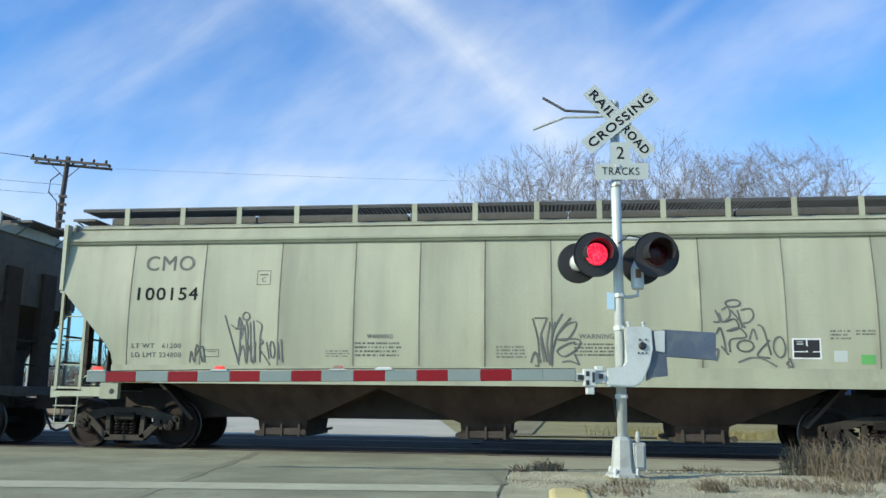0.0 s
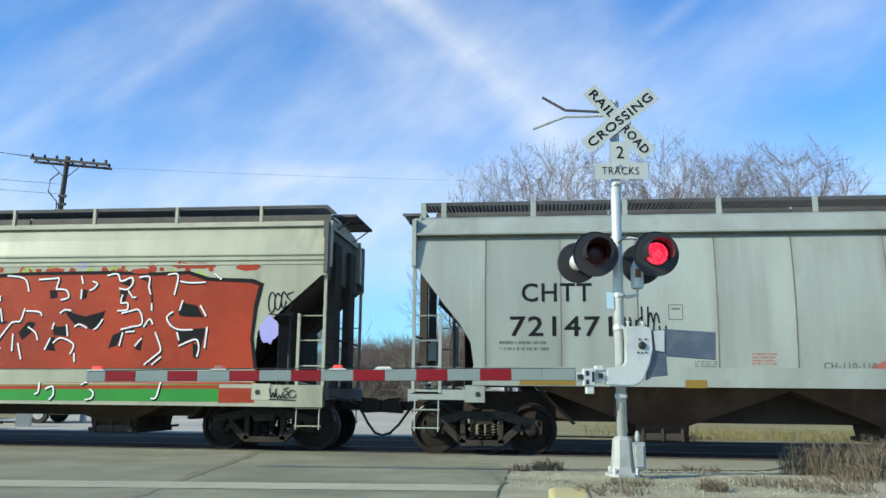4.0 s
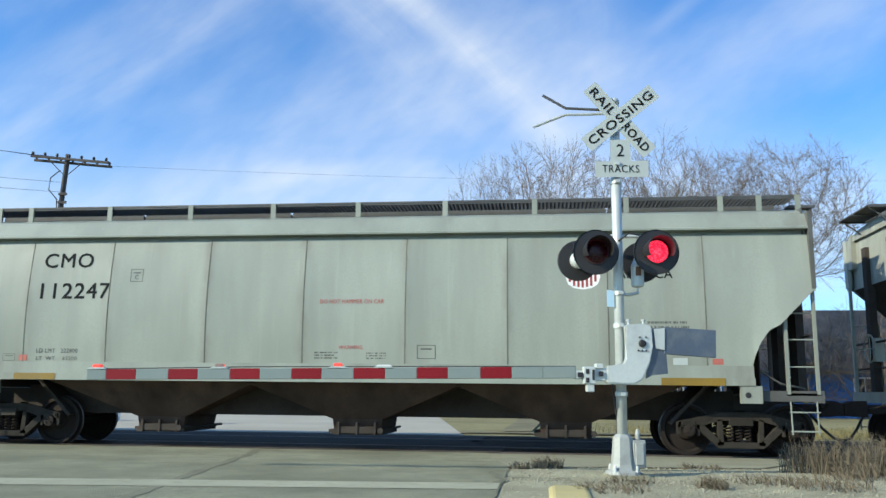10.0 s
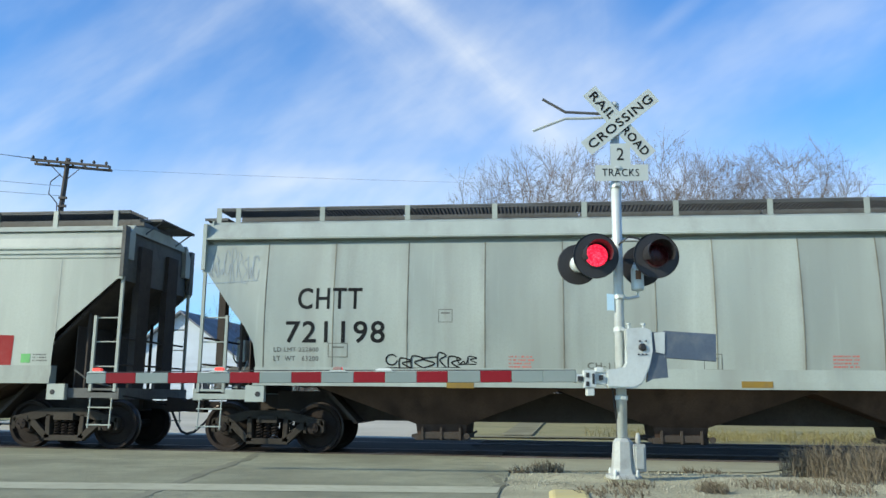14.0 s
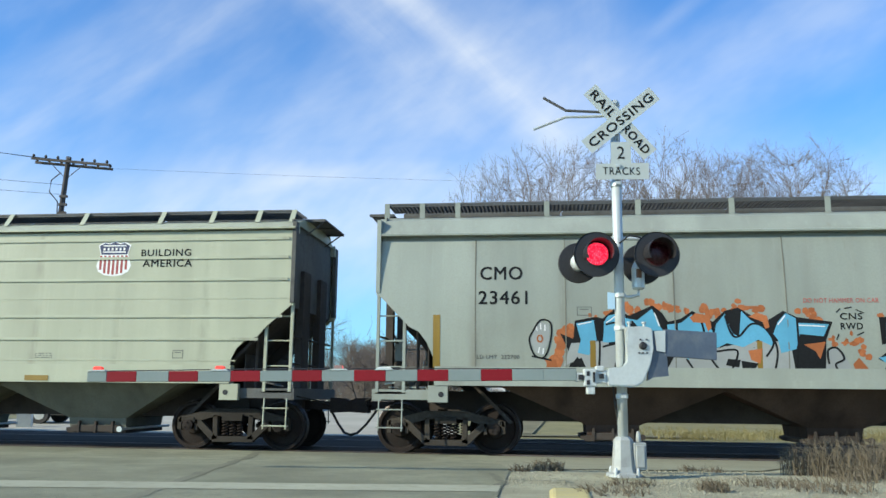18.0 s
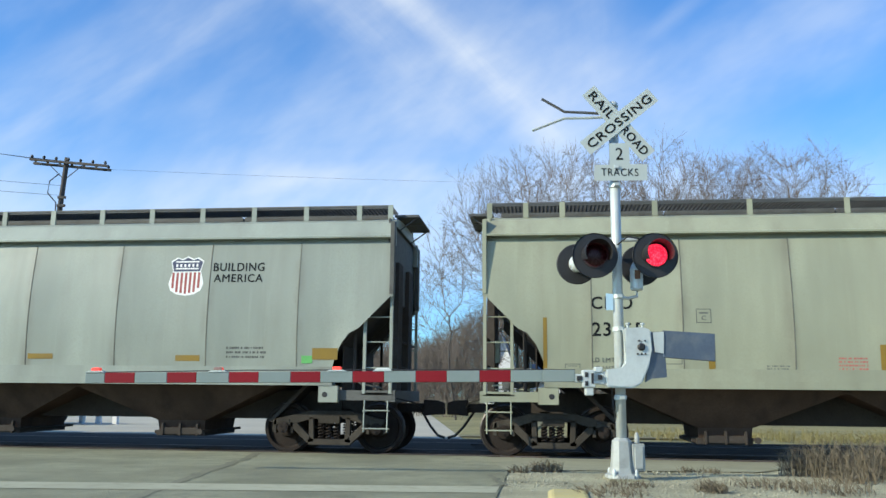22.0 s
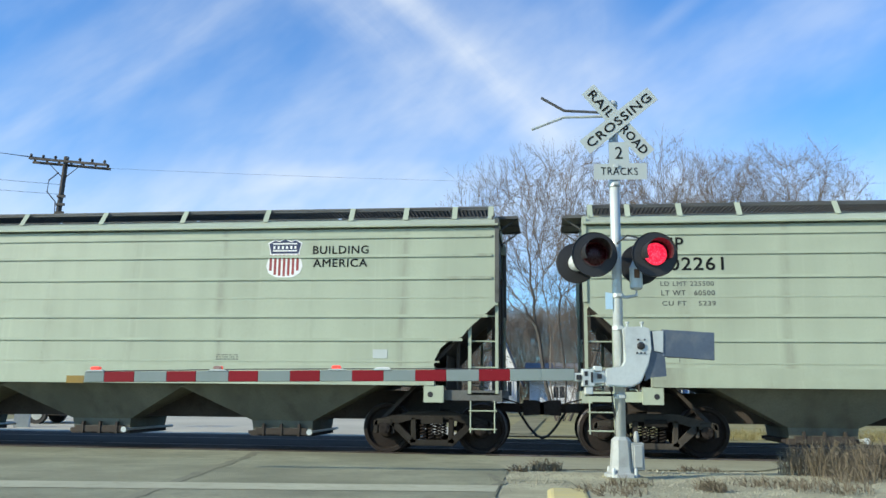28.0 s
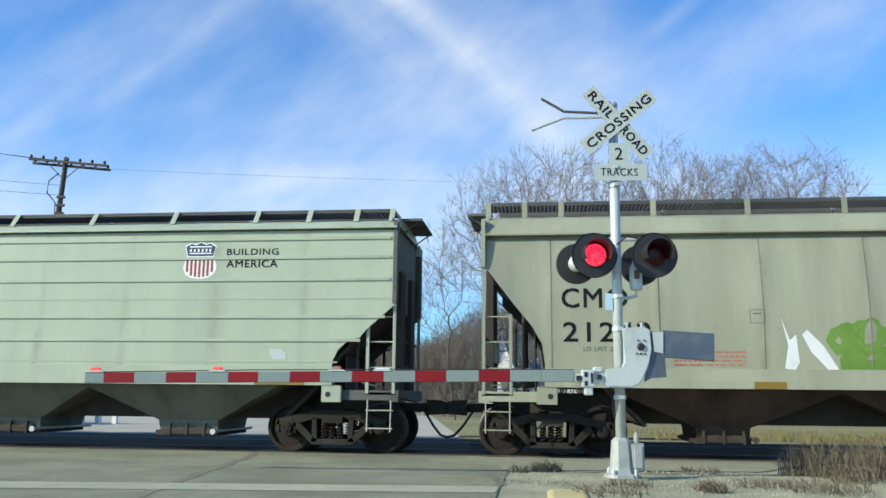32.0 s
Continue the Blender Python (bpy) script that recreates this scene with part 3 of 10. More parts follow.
        box(bm, x + 0.34, x + 0.50, -1.40, -1.22, 1.18, 1.38)
        box(bm, x + 0.38, x + 0.46, -1.44, -1.40, 1.22, 1.30)
        part("control_valve", bm, SHADEGREY, car)
    else:
        bm = bmesh.new()
        tube(bm, [(x - 0.2, -1.34, 1.2), (x - 0.6, -1.36, 1.28), (x - 0.95, -1.36, 1.5)], 0.018, 6)
        part("brake_pipe", bm, SHADEGREY, car)
    if brake:
        bm = bmesh.new()
        tube(bm, [(x - 0.02 * d, 0.55 + 0.27 * math.cos(q), 2.0 + 0.27 * math.sin(q)) for q in (math.pi * k / 10 for k in range(21))], 0.016, 6, caps=False)
        for k in range(4):
            q = math.pi * k / 2
            tube(bm, [(x - 0.01 * d, 0.55, 2.0), (x - 0.02 * d, 0.55 + 0.27 * math.cos(q), 2.0 + 0.27 * math.sin(q))], 0.011, 5)
        part("brake_wheel", bm, paint, car)
        bm = bmesh.new()
        a, b = sorted((x + 0.02 * d, x + 0.2 * d))
        box(bm, a, b, 0.4, 0.7, 1.75, 2.2)
        part("brake_housing", bm, paint, car)


# The shadow line along each seam is put into a dark bead colour.
SEAM = material("shaded_weld_seam", (0.16, 0.155, 0.12), 0.8, dirt=(0.27, 0.265, 0.20), dirt_amount=0.8, vary=0.3, grain=2.0, streak=True)
# Grey darkened to hold the shade on parts out of the sun, with dirt.
SHADEGREY = material("shaded_grey_paint", (0.10, 0.10, 0.09), 0.7, dirt=(0.03, 0.028, 0.025), dirt_amount=0.7, vary=0.2)
# Car paint darkened for the shaded bays of ribbed cars, dirt over it.
RIBUNDER = material("shaded_grey_underside_paint", (0.15, 0.15, 0.115), 0.75, dirt=(0.05, 0.045, 0.035), dirt_amount=0.6, streak=True, vary=0.2)


def hopper(start, end, style, paint_name, label, seams=9, posts=None, brake_left=True, hoods=None, corner=None, dish=None, top=3.90):
    """One covered hopper car; x from 0 at its left end, y = 0 at the track's middle, z = 0 on the rail."""
    deck = 4.60 if style == "rib" else 4.68
    TOP, CHORD = (4.12, 4.32) if style == "rib" else (top, 4.33 if style == "curve" else 4.27)
    L, paint, skin, cut = end - start, car_paint(paint_name, len(CARS) + 1), skin_of(style), CUT[corner or style]
    car = thing("hopper_car", pose(start, TRACK, 0), label, "hopper car", "cars of the freight train")
    xs_cut = [p[0] for p in cut]
    if dish is None:
        dish = 0.0 if style == "rib" else 0.034

    def low(x):
        k = min(x, L - x)
        return float(np.interp(k, xs_cut, [p[1] for p in cut]))
    edges = [0.0] + ([L * i / seams for i in range(1, seams)] if isinstance(seams, int) else list(seams)) + [L]

    def face(x, z, a, b):
        k = min(1.0, max(0.0, (z - low(x)) / (TOP - low(x))))
        hollow = dish * math.sin(math.pi * (x - a) / (b - a)) * math.sin(math.pi * k) ** 0.7
        return skin(x, z) + hollow

    def outer(x, z):
        for a, b in zip(edges, edges[1:]):
            if a <= x <= b:
                return face(x, z, a, b)
        return skin(x, z)
    for s in (-1, 1):
        for a, b in zip(edges, edges[1:]):
            xs = sorted({a, b, *[a + (b - a) * i / 4 for i in range(5)], *[q for q in xs_cut if a < q < b], *[L - q for q in xs_cut if a < L - q < b]})
            bm = bmesh.new()
            cols = []
            for x in xs:
                z0, col = low(x), []
                for k in range(10):
                    z = z0 + (TOP - z0) * k / 9
                    col.append(bm.verts.new((x, -s * face(x, z, a, b), z)))
                cols.append(col)
            for c0, c1 in zip(cols, cols[1:]):
                for k in range(9):
                    bm.faces.new((c0[k], c1[k], c1[k + 1], c0[k + 1]))
            part("side_panel", bm, paint, car, smooth=True)
        if style != "rib":
            for a in edges[1:-1]:
                bm = bmesh.new()
                z0, proud = low(a) + 0.02, 0.006 if dish else 0.004
                for k in range(6):
                    za, zb = z0 + (TOP - z0) * k / 6, z0 + (TOP - z0) * (k + 1) / 6
                    va = [bm.verts.new((a + q, -s * (skin(a, z) - o), z)) for z in (za, zb) for q, o in ((-0.015, -0.008), (-0.008, proud), (0.008, proud), (0.015, -0.008))]
                    for i in range(3):
                        bm.faces.new((va[i], va[i + 1], va[i + 5], va[i + 4]))
                part("seam_rib", bm, SEAM if dish else paint, car)
        else:
            for z in (1.66, 2.06, 2.49, 2.83, 3.19, 3.61, 3.97):
                thin = z in (2.83, 1.66)
                bm = bmesh.new()
                inset = 0.12 if z > 2.6 else max(0.12, (2.62 - z) * 1.05 + 0.06)
                y = -s * (skin(0, z))
                h, o = (0.012, 0.006) if thin else (0.026, 0.024)
                prism(bm, [(inset, z - h), (L - inset, z - h), (L - inset, z + h), (inset, z + h)], y - 0.003 * s, y + s * o if s > 0 else y + s * o)
                part("side_rib", bm, paint, car)
        # top chord and side sill
        bm = bmesh.new()
        if "step" in (style, corner):
            steps = [(TOP, 1.60), (TOP + 0.03, 1.60), (TOP + 0.03, 1.56), (TOP + 0.09, 1.56), (TOP + 0.09, 1.59), (TOP + 0.12, 1.59), (TOP + 0.12, 1.53), (TOP + 0.19, 1.53), (TOP + 0.19, 1.56), (TOP + 0.22, 1.56), (TOP + 0.22, 1.54), (TOP + 0.24, 1.53), (0.5 * (TOP + 0.24 + CHORD), 1.46), (CHORD - 0.02, 1.34), (CHORD + 0.10, 1.22), (CHORD + 0.10, 1.18), (TOP, 1.20)]
        elif style == "rib":
            steps = [(TOP - 0.02, 1.50), (TOP + 0.03, 1.50), (TOP + 0.03, 1.67), (TOP + 0.06, 1.67), (TOP + 0.07, 1.63), (CHORD - 0.02, 1.45), (CHORD + 0.02, 1.36), (TOP - 0.02, 1.34)]
        elif style == "old":
            steps = [(TOP, 1.54), (TOP + 0.03, 1.56), (TOP + 0.03, 1.52), (TOP + 0.06, 1.52), (TOP + 0.06, 1.55), (TOP + 0.10, 1.55), (TOP + 0.11, 1.51), (CHORD, 1.36), (CHORD + 0.04, 1.28), (TOP, 1.26)]
        else:
            steps = [(TOP - 0.03, 1.42), (TOP + 0.075, 1.42), (TOP + 0.085, 1.61), (TOP + 0.12, 1.61), (TOP + 0.13, 1.58), (CHORD - 0.03, 1.44), (CHORD + 0.03, 1.34), (TOP - 0.03, 1.30)]
        e0 = [bm.verts.new((0.0, s * y, z)) for z, y in steps]
        e1 = [bm.verts.new((L, s * y, z)) for z, y in steps]
        bm.faces.new(e0)
        bm.faces.new(e1[::-1])
        for i in range(len(steps)):
            j = (i + 1) % len(steps)
            bm.faces.new((e0[i], e0[j], e1[j], e1[i]))
        part("top_chord", bm, paint, car)
        bm = bmesh.new()
        a, b = cut[-1][0] - 0.02, L - cut[-1][0] + 0.02
        deep = 0.82 if hoods == "deep" else 1.24
        if hoods == "deep":
            a, b = 0.0, L
            y0, y1 = sorted((s * 1.46, s * 1.60))
            box(bm, a, b, y0, y1, deep, 1.22)
            y0, y1 = sorted((s * 1.46, s * 1.57))
            box(bm, cut[-1][0], L - cut[-1][0], y0, y1, 1.22, 1.60)
        else:
            y0, y1 = sorted((s * 1.40, s * 1.625))
            box(bm, a, b, y0, y1, 1.24, 1.37)
            y0, y1 = sorted((s * 1.40, s * (abs(skin(0, 1.56)) + 0.008)))
            box(bm, a, b, y0, y1, 1.37, 1.58)
        part("side_sill", bm, paint, car)
    # ends and slope sheets
    for x, d in ((0.0, 1), (L, -1)):
        bm = bmesh.new()
        zc = cut[0][1]
        x0, x1 = x + 0.10 * d, x + 0.13 * d
        a, b = sorted((x0, x1))
        prism(bm, [(a, zc), (b, zc), (b, CHORD + 0.05), (a, CHORD + 0.05)], -1.45, 1.45)
        # Shade of the sun-averted end is put into the grey.
        part("end_sheet", bm, paint if d == 1 else SHADEGREY, car)
        bm = bmesh.new()
        run = (zc - 0.55) * 1.0
        knee = zc - 1.24
        prism(bm, [(x + 0.10 * d, zc), (x + 0.16 * d, zc + 0.03), (x + (0.16 + knee) * d, 1.27), (x + (0.10 + knee) * d, 1.24)], -1.44, 1.44)
        prism(bm, [(x + (0.10 + knee) * d, 1.24), (x + (0.16 + knee) * d, 1.27), (x + (0.16 + run) * d, 0.58), (x + (0.10 + run) * d, 0.55)], -0.92, 0.92)
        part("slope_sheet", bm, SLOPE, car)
        end_gear(car, x, d, paint, style, cut, brake_left == (d == 1))
    # roof
    bm = bmesh.new()
    prof = [(-1.42, CHORD - 0.04), (-0.95, CHORD + 0.13), (-0.35, CHORD + 0.18), (0.35, CHORD + 0.18), (0.95, CHORD + 0.13), (1.42, CHORD - 0.04)]
    r0 = [bm.verts.new((0.04, y, z)) for y, z in prof]
    r1 = [bm.verts.new((L - 0.04, y, z)) for y, z in prof]
    for i in range(5):
        bm.faces.new((r0[i], r0[i + 1], r1[i + 1], r1[i]))
    bm.faces.new(r0)
    bm.faces.new(r1)
    part("roof", bm, paint, car)
    n_hatch = 5
    for i in range(n_hatch):
        bm = bmesh.new()
        a, b = 0.25 + (L - 0.5) * i / n_hatch + 0.02, 0.25 + (L - 0.5) * (i + 1) / n_hatch - 0.02
        prism(bm, [(a, CHORD + 0.13), (b, CHORD + 0.13), (b, deck - 0.02), (b - 0.05, deck + 0.015), (a + 0.05, deck + 0.015), (a, deck - 0.02)], -0.36, 0.36)
        # Shade below the roofwalk is put into the hatch colour.
        part("hatch_cover", bm, SHADEGREY, car, "dull dark hatch cover")
    for s in (-1, 1):
        bm = bmesh.new()
        lo, hi = sorted((s * 0.52, s * 1.22))
        x0, x1 = 0.12, L - 0.12
        for k in range(8):
            y = lo + (hi - lo) * k / 7
            box(bm, x0, x1, y - 0.016, y + 0.016, deck - 0.03, deck)
        for k in range(int((x1 - x0) / 0.075)):
            box(bm, x0 + 0.075 * k, x0 + 0.075 * k + 0.014, lo, hi, deck - 0.045, deck - 0.008)
        box(bm, x0, x1, (hi if s > 0 else lo) - 0.006, (hi if s > 0 else lo) + 0.006, deck - 0.06, deck + 0.004)
        part("roofwalk", bm, GRATING, car, "dull steel grating roofwalk")
        places = posts or ([0.15, 0.83, 1.76] + [2.81 + (L - 5.62) * i / 6 for i in range(7)] + [L - 1.76, L - 0.83, L - 0.15] if style == "rib" else
                           [0.10, 0.78] + [1.46 + (L - 2.92) * i / 8 for i in range(9)] + [L - 0.78, L - 0.10])
        for x in places:
            bm = bmesh.new()
            y = s * 1.235
            w = 0.03 if hoods == "deep" else 0.05
            yo = s * (1.42 if style == "rib" else 1.27)
            prism(bm, [(x - w, CHORD + 0.0), (x + w, CHORD + 0.0), (x + w, deck), (x - w, deck)], y, y + 0.012 * s)
            if style == "rib":
                for v in bm.verts:
                    if v.co.z < CHORD + 0.1:
                        v.co.y += 0.20 * s
                        v.co.x -= 0.0
            else:
                prism(bm, [(x - 0.006, CHORD + 0.02), (x + 0.006, CHORD + 0.02), (x + 0.006, deck - 0.04), (x - 0.006, deck - 0.04)], y - 0.10 * s, y)
            part("roofwalk_bracket", bm, paint, car)
    for x, d in ((0.0, 1), (L, -1)):
        bm = bmesh.new()
        a, b = sorted((x - 0.34 * d, x + 0.14 * d))
        box(bm, a, b, -0.8, 0.8, deck - 0.12, deck - 0.10)
        for y in (-0.78, 0, 0.78):
            box(bm, a, b, y - 0.02, y + 0.02, deck - 0.15, deck - 0.12)
        for y in (-0.7, 0.7):
            tube(bm, [(x - 0.30 * d, y, deck - 0.14), (x + 0.06 * d, y, deck - 0.40)], 0.016, 5)
        part("end_roofwalk", bm, GRATING, car)
    # hopper bays
    c0, c1 = 2.35, L - 2.35
    n = 3
    span = (c1 - c0) / n
    under = RIBUNDER if style == "rib" else GRIMESHADE
    wide = 0.60 if style == "rib" else 0.48
    for i in range(n):
        xc = c0 + span * (i + 0.5)
        bm = bmesh.new()
        rings = []
        for z, hx, hy in ((1.34, span / 2 + 0.25, 1.36), (1.24, span / 2 + 0.12, 1.36), (0.56, wide, 0.80), (0.36, wide - 0.02, 0.76)):
            rings.append([bm.verts.new((xc + p * hx, q * hy, z)) for p, q in ((-1, -1), (1, -1), (1, 1), (-1, 1))])
        for r, q in zip(rings, rings[1:]):
            for k in range(4):
                bm.faces.new((r[k], r[(k + 1) % 4], q[(k + 1) % 4], q[k]))
        bm.faces.new(rings[-1])
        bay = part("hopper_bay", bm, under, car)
        bm = bmesh.new()
        box(bm, xc - wide - 0.02, xc + wide, -0.80, 0.80, 0.27, 0.37)
        prism(bm, [(xc - wide - 0.10, 0.30), (xc - wide - 0.02, 0.29), (xc - wide - 0.02, 0.36), (xc - wide - 0.10, 0.36)], -0.70, 0.70)
        box(bm, xc - wide + 0.1, xc + wide - 0.1, -0.86, -0.80, 0.30, 0.42)
        for k in (-0.35, 0.0, 0.35):
            box(bm, xc + k - 0.02, xc + k + 0.02, -0.88, -0.80, 0.27, 0.50)
        part("outlet_gate", bm, SLOPE, bay)
        bm = bmesh.new()
        tube(bm, [(xc + wide + 0.02, -1.05, 0.36), (xc + wide + 0.02, 1.05, 0.36)], 0.026, 8)
        lathe(bm, [(0.055, -1.10), (0.055, -1.04), (0.03, -1.03)], "y", (xc + wide + 0.02, 0, 0.36), 10)
        part("gate_shaft", bm, GALV if style == "rib" else SLOPE, bay)
    bm = bmesh.new()
    prism(bm, [(1.2, 0.60), (L - 1.2, 0.60), (L - 1.2, 1.15), (1.2, 1.15)], -0.34, 0.34)
    part("centre_sill", bm, SLOPE, car)
    for x in (1.25, L - 1.25):
        WHEELS.extend(truck(car, x))
    CARS.append((car, start))
    return car, outer, L


ROSTER = {
    "A": hopper(-27.31, -10.91, "curve", "blue", "dusty blue-grey covered hopper car", 9),
    "B": hopper(-9.31, 7.11, "old", "ivory", "beige covered hopper car with grey scrawled tags", [1.44, 2.89, 4.39, 5.82, 7.04, 8.24, 9.44, 10.68, 12.04, 13.47, 14.98], posts=[1.07 + 1.16 * k for k in range(13)]),
    "C": hopper(8.81, 25.83, "step", "sand", "beige covered hopper car with green and red graffiti", [1.6, 3.31, 4.99, 6.69, 8.37, 10.42, 12.35, 13.98, 15.66], hoods="deep", dish=0.0, posts=[1.73 * k for k in range(1, 10)], top=3.46),
    "D": hopper(27.45, 45.12, "curve", "blue", "grey covered hopper car with yellow and black graffiti", [1.35, 2.7, 4.05, 5.42, 6.74, 8.28, 9.68, 11.08, 12.45, 13.86, 15.2, 16.51], corner="tall", dish=0.015, posts=[0.14, 0.53] + [2.22 + 1.69 * k for k in range(9)] + [17.14, 17.53]),
    "F": hopper(46.64, 63.09, "curve", "beige", "beige covered hopper car with yellow strips", [1.9, 3.54, 5.42, 7.29, 9.17, 11.01, 13.0, 14.62]),
    "G": hopper(64.59, 81.03, "curve", "grey", "clean grey covered hopper car with black lettering", [1.79, 3.46, 5.43, 7.31, 9.23, 11.1, 12.89, 14.57]),
    "H": hopper(82.65, 100.42, "step", "pale", "pale grey hopper car with big red painted letters", [1.22, 2.79, 5.11, 6.85, 8.72, 10.79, 13.1, 14.77, 16.49], dish=0.0, posts=[0.7 + 1.28 * k for k in range(14)], top=3.66),
    "I": hopper(102.01, 119.82, "curve", "blue", "stained blue-grey covered hopper car", [1.28, 2.59, 3.98, 5.4, 6.81, 8.43, 9.45, 10.92, 12.22, 13.86, 15.25], corner="tall", posts=[0.14, 0.53] + [2.22 + 1.67 * k for k in range(9)] + [17.28, 17.67]),
    "J": hopper(121.42, 136.77, "rib", "cream", "beige ribbed covered hopper car", 9),
    "K": hopper(138.35, 154.69, "curve", "grey", "grey covered hopper car with blue graffiti", [1.83, 3.45, 5.35, 7.25, 9.14, 11.0, 12.77, 14.45], dish=0.015),
    "L": hopper(156.34, 172.54, "curve", "grey", "grey covered hopper car with orange tape marks", [1.78, 3.6, 5.41, 7.25, 9.05, 10.85, 12.66, 14.41], posts=[0.14] + [0.75 + 1.05 * k for k in range(15)] + [16.06]),
    "M": hopper(174.2, 190.67, "curve", "beige", "beige covered hopper car with red warning lines", [1.94, 3.52, 5.39, 7.27, 9.19, 11.03, 12.9, 14.48]),
    "N": hopper(192.2, 209.97, "old", "sand", "beige covered hopper car with corrugated top edge", [0.48, 2.1, 3.63, 5.41, 7.18, 8.92, 10.65, 12.4, 14.08, 15.85], corner="step", posts=[0.15, 0.84, 2.55, 4.3, 5.5, 6.75, 8.9, 11.02, 12.27, 13.47, 15.22, 16.93, 17.62], top=3.6),
    "O": hopper(211.6, 227.3, "rib", "green", "green-grey ribbed covered hopper car with shield", 9),
    "P": hopper(228.83, 244.62, "rib", "green", "green-grey ribbed hopper car with high black number", 9),
    "Q": hopper(246.13, 261.84, "rib", "green", "green-grey ribbed hopper car with low black number", 9),
    "R": hopper(263.42, 279.82, "curve", "beige", "beige covered hopper car with small cactus graffiti", [1.25, 3.14, 4.91, 6.67, 8.6, 10.4, 12.3, 14.3], corner="tall"),
}


# ---- writing, markers and painted pieces on the cars ----
TAGGREY = material("grey_spray_paint", (0.13, 0.13, 0.125), 0.7, vary=0.25, spec=0.25)
PALEINK = material("pale_blue_pen", (0.27, 0.32, 0.36), 0.7, vary=0.2)
TAGPALE = material("silver_spray_paint", (0.32, 0.335, 0.32), 0.5, vary=0.15)
STICKER = material("green_sticker_vinyl", (0.13, 0.42, 0.12), 0.5, vary=0.15)
GREEN = material("bright_green_spray", (0.026, 0.25, 0.038), 0.55, vary=0.13, dirt=(0.03, 0.22, 0.05), dirt_amount=0.4, spec=0.25)
LIME = material("lime_spray_haze", (0.36, 0.47, 0.12), 0.7, vary=0.2, spec=0.25)
LILAC = material("lilac_spray", (0.33, 0.32, 0.62), 0.6, vary=0.15, spec=0.25)
ORANGE = material("red_orange_spray", (0.33, 0.036, 0.010), 0.55, vary=0.2, dirt=(0.36, 0.07, 0.03), dirt_amount=0.5, spec=0.25)
OLIVE = material("dark_olive_spray", (0.06, 0.055, 0.03), 0.6, vary=0.25, spec=0.25)
MUSTARD = material("mustard_spray", (0.42, 0.36, 0.035), 0.55, vary=0.18, spec=0.25)
GOLD = material("gold_yellow_spray", (0.60, 0.42, 0.05), 0.55, vary=0.14, spec=0.25)
PINK = material("pale_pink_spray", (0.55, 0.40, 0.38), 0.6, vary=0.15, spec=0.25)
RED = material("red_roller_paint", (0.34, 0.012, 0.013), 0.6, vary=0.26, dirt=(0.43, 0.15, 0.13), dirt_amount=0.55, grain=0.9, spec=0.25)
BARE = material("bare_pale_grey_paint", (0.50, 0.51, 0.48), 0.55, vary=0.08)
SKYBLUE = material("sky_blue_spray", (0.11, 0.36, 0.52), 0.5, vary=0.16, spec=0.25)
SPECK = material("orange_brown_spray", (0.38, 0.125, 0.045), 0.65, vary=0.25, spec=0.25)
DUSTPINK = material("dusty_pink_spray", (0.42, 0.25, 0.22), 0.6, vary=0.15, spec=0.25)
CACTUS = material("leaf_green_spray", (0.14, 0.25, 0.05), 0.6, vary=0.2, spec=0.25)
NAVY = material("navy_shield_paint", (0.022, 0.032, 0.09), 0.5, vary=0.12)
CRIMSON = material("red_shield_stripes", (0.30, 0.045, 0.04), 0.5, vary=0.12)


def coat(key):
    """The outer face of a car's side, sill included."""
    skin = ROSTER[key][1]
    if key == "C":
        return lambda x, z: -1.602 if z < 1.23 else (-1.587 if z < 1.62 else skin(x, z) - 0.001)
    return lambda x, z: -1.628 if z < 1.385 else skin(x, z)


def mark(key, text, x, z, height, width, mat):
    write("lettering", text, x, z, height, width, mat, ROSTER[key][0], coat(key), bold=0.010 if mat is BLACK else 0.007)


def slab(key, name, x0, x1, z0, z1, mat):
    if key != "C" and z0 < 1.385 < z1 < 1.56:
        z0, z1 = 1.366 - (z1 - z0), 1.366
    patch(name, [rect(x0, x1, z0, z1)], mat, ROSTER[key][0], coat(key), {"black_plate": 0.012}.get(name, 0.009), 0 if z1 - z0 < 0.3 else 2)


def bars(key, x0, x1, z0, z1, n, mat):
    """Small print that cannot be read, as broken bars."""
    rnd, pieces = random.Random(int(x0 * 97) + n), []
    h = (z1 - z0) / (n * 2.1)
    for i in range(n):
        z, x = z1 - h - 2.1 * h * i, x0
        while x < x1 - 0.03:
            w = min(rnd.choice((0.012, 0.022, 0.03, 0.05)), x1 - x)
            pieces.append(rect(x, x + w, z, z + h))
            x += w + rnd.choice((0.010, 0.012, 0.034))
    patch("small_print", pieces, mat, ROSTER[key][0], coat(key), 0.007)


def plate(key, x0, x1, z0, z1, text):
    """A stencilled square outline, with a letter where one can be read."""
    w = 0.012
    patch("stencil_box", [rect(x0, x1, z0, z0 + w), rect(x0, x1, z1 - w, z1), rect(x0, x0 + w, z0 + w, z1 - w), rect(x1 - w, x1, z0 + w, z1 - w)], FADED, ROSTER[key][0], coat(key), 0.007, 1)
    h = z1 - z0
    if text:
        mark(key, text, x0 + 0.35 * (x1 - x0), z0 + 0.2 * h, 0.32 * h, 0.3 * (x1 - x0), FADED)
    patch("small_print", [rect(x0 + 0.2 * (x1 - x0), x1 - 0.2 * (x1 - x0), z0 + 0.66 * h, z0 + 0.76 * h)], FADED, ROSTER[key][0], coat(key), 0.007)


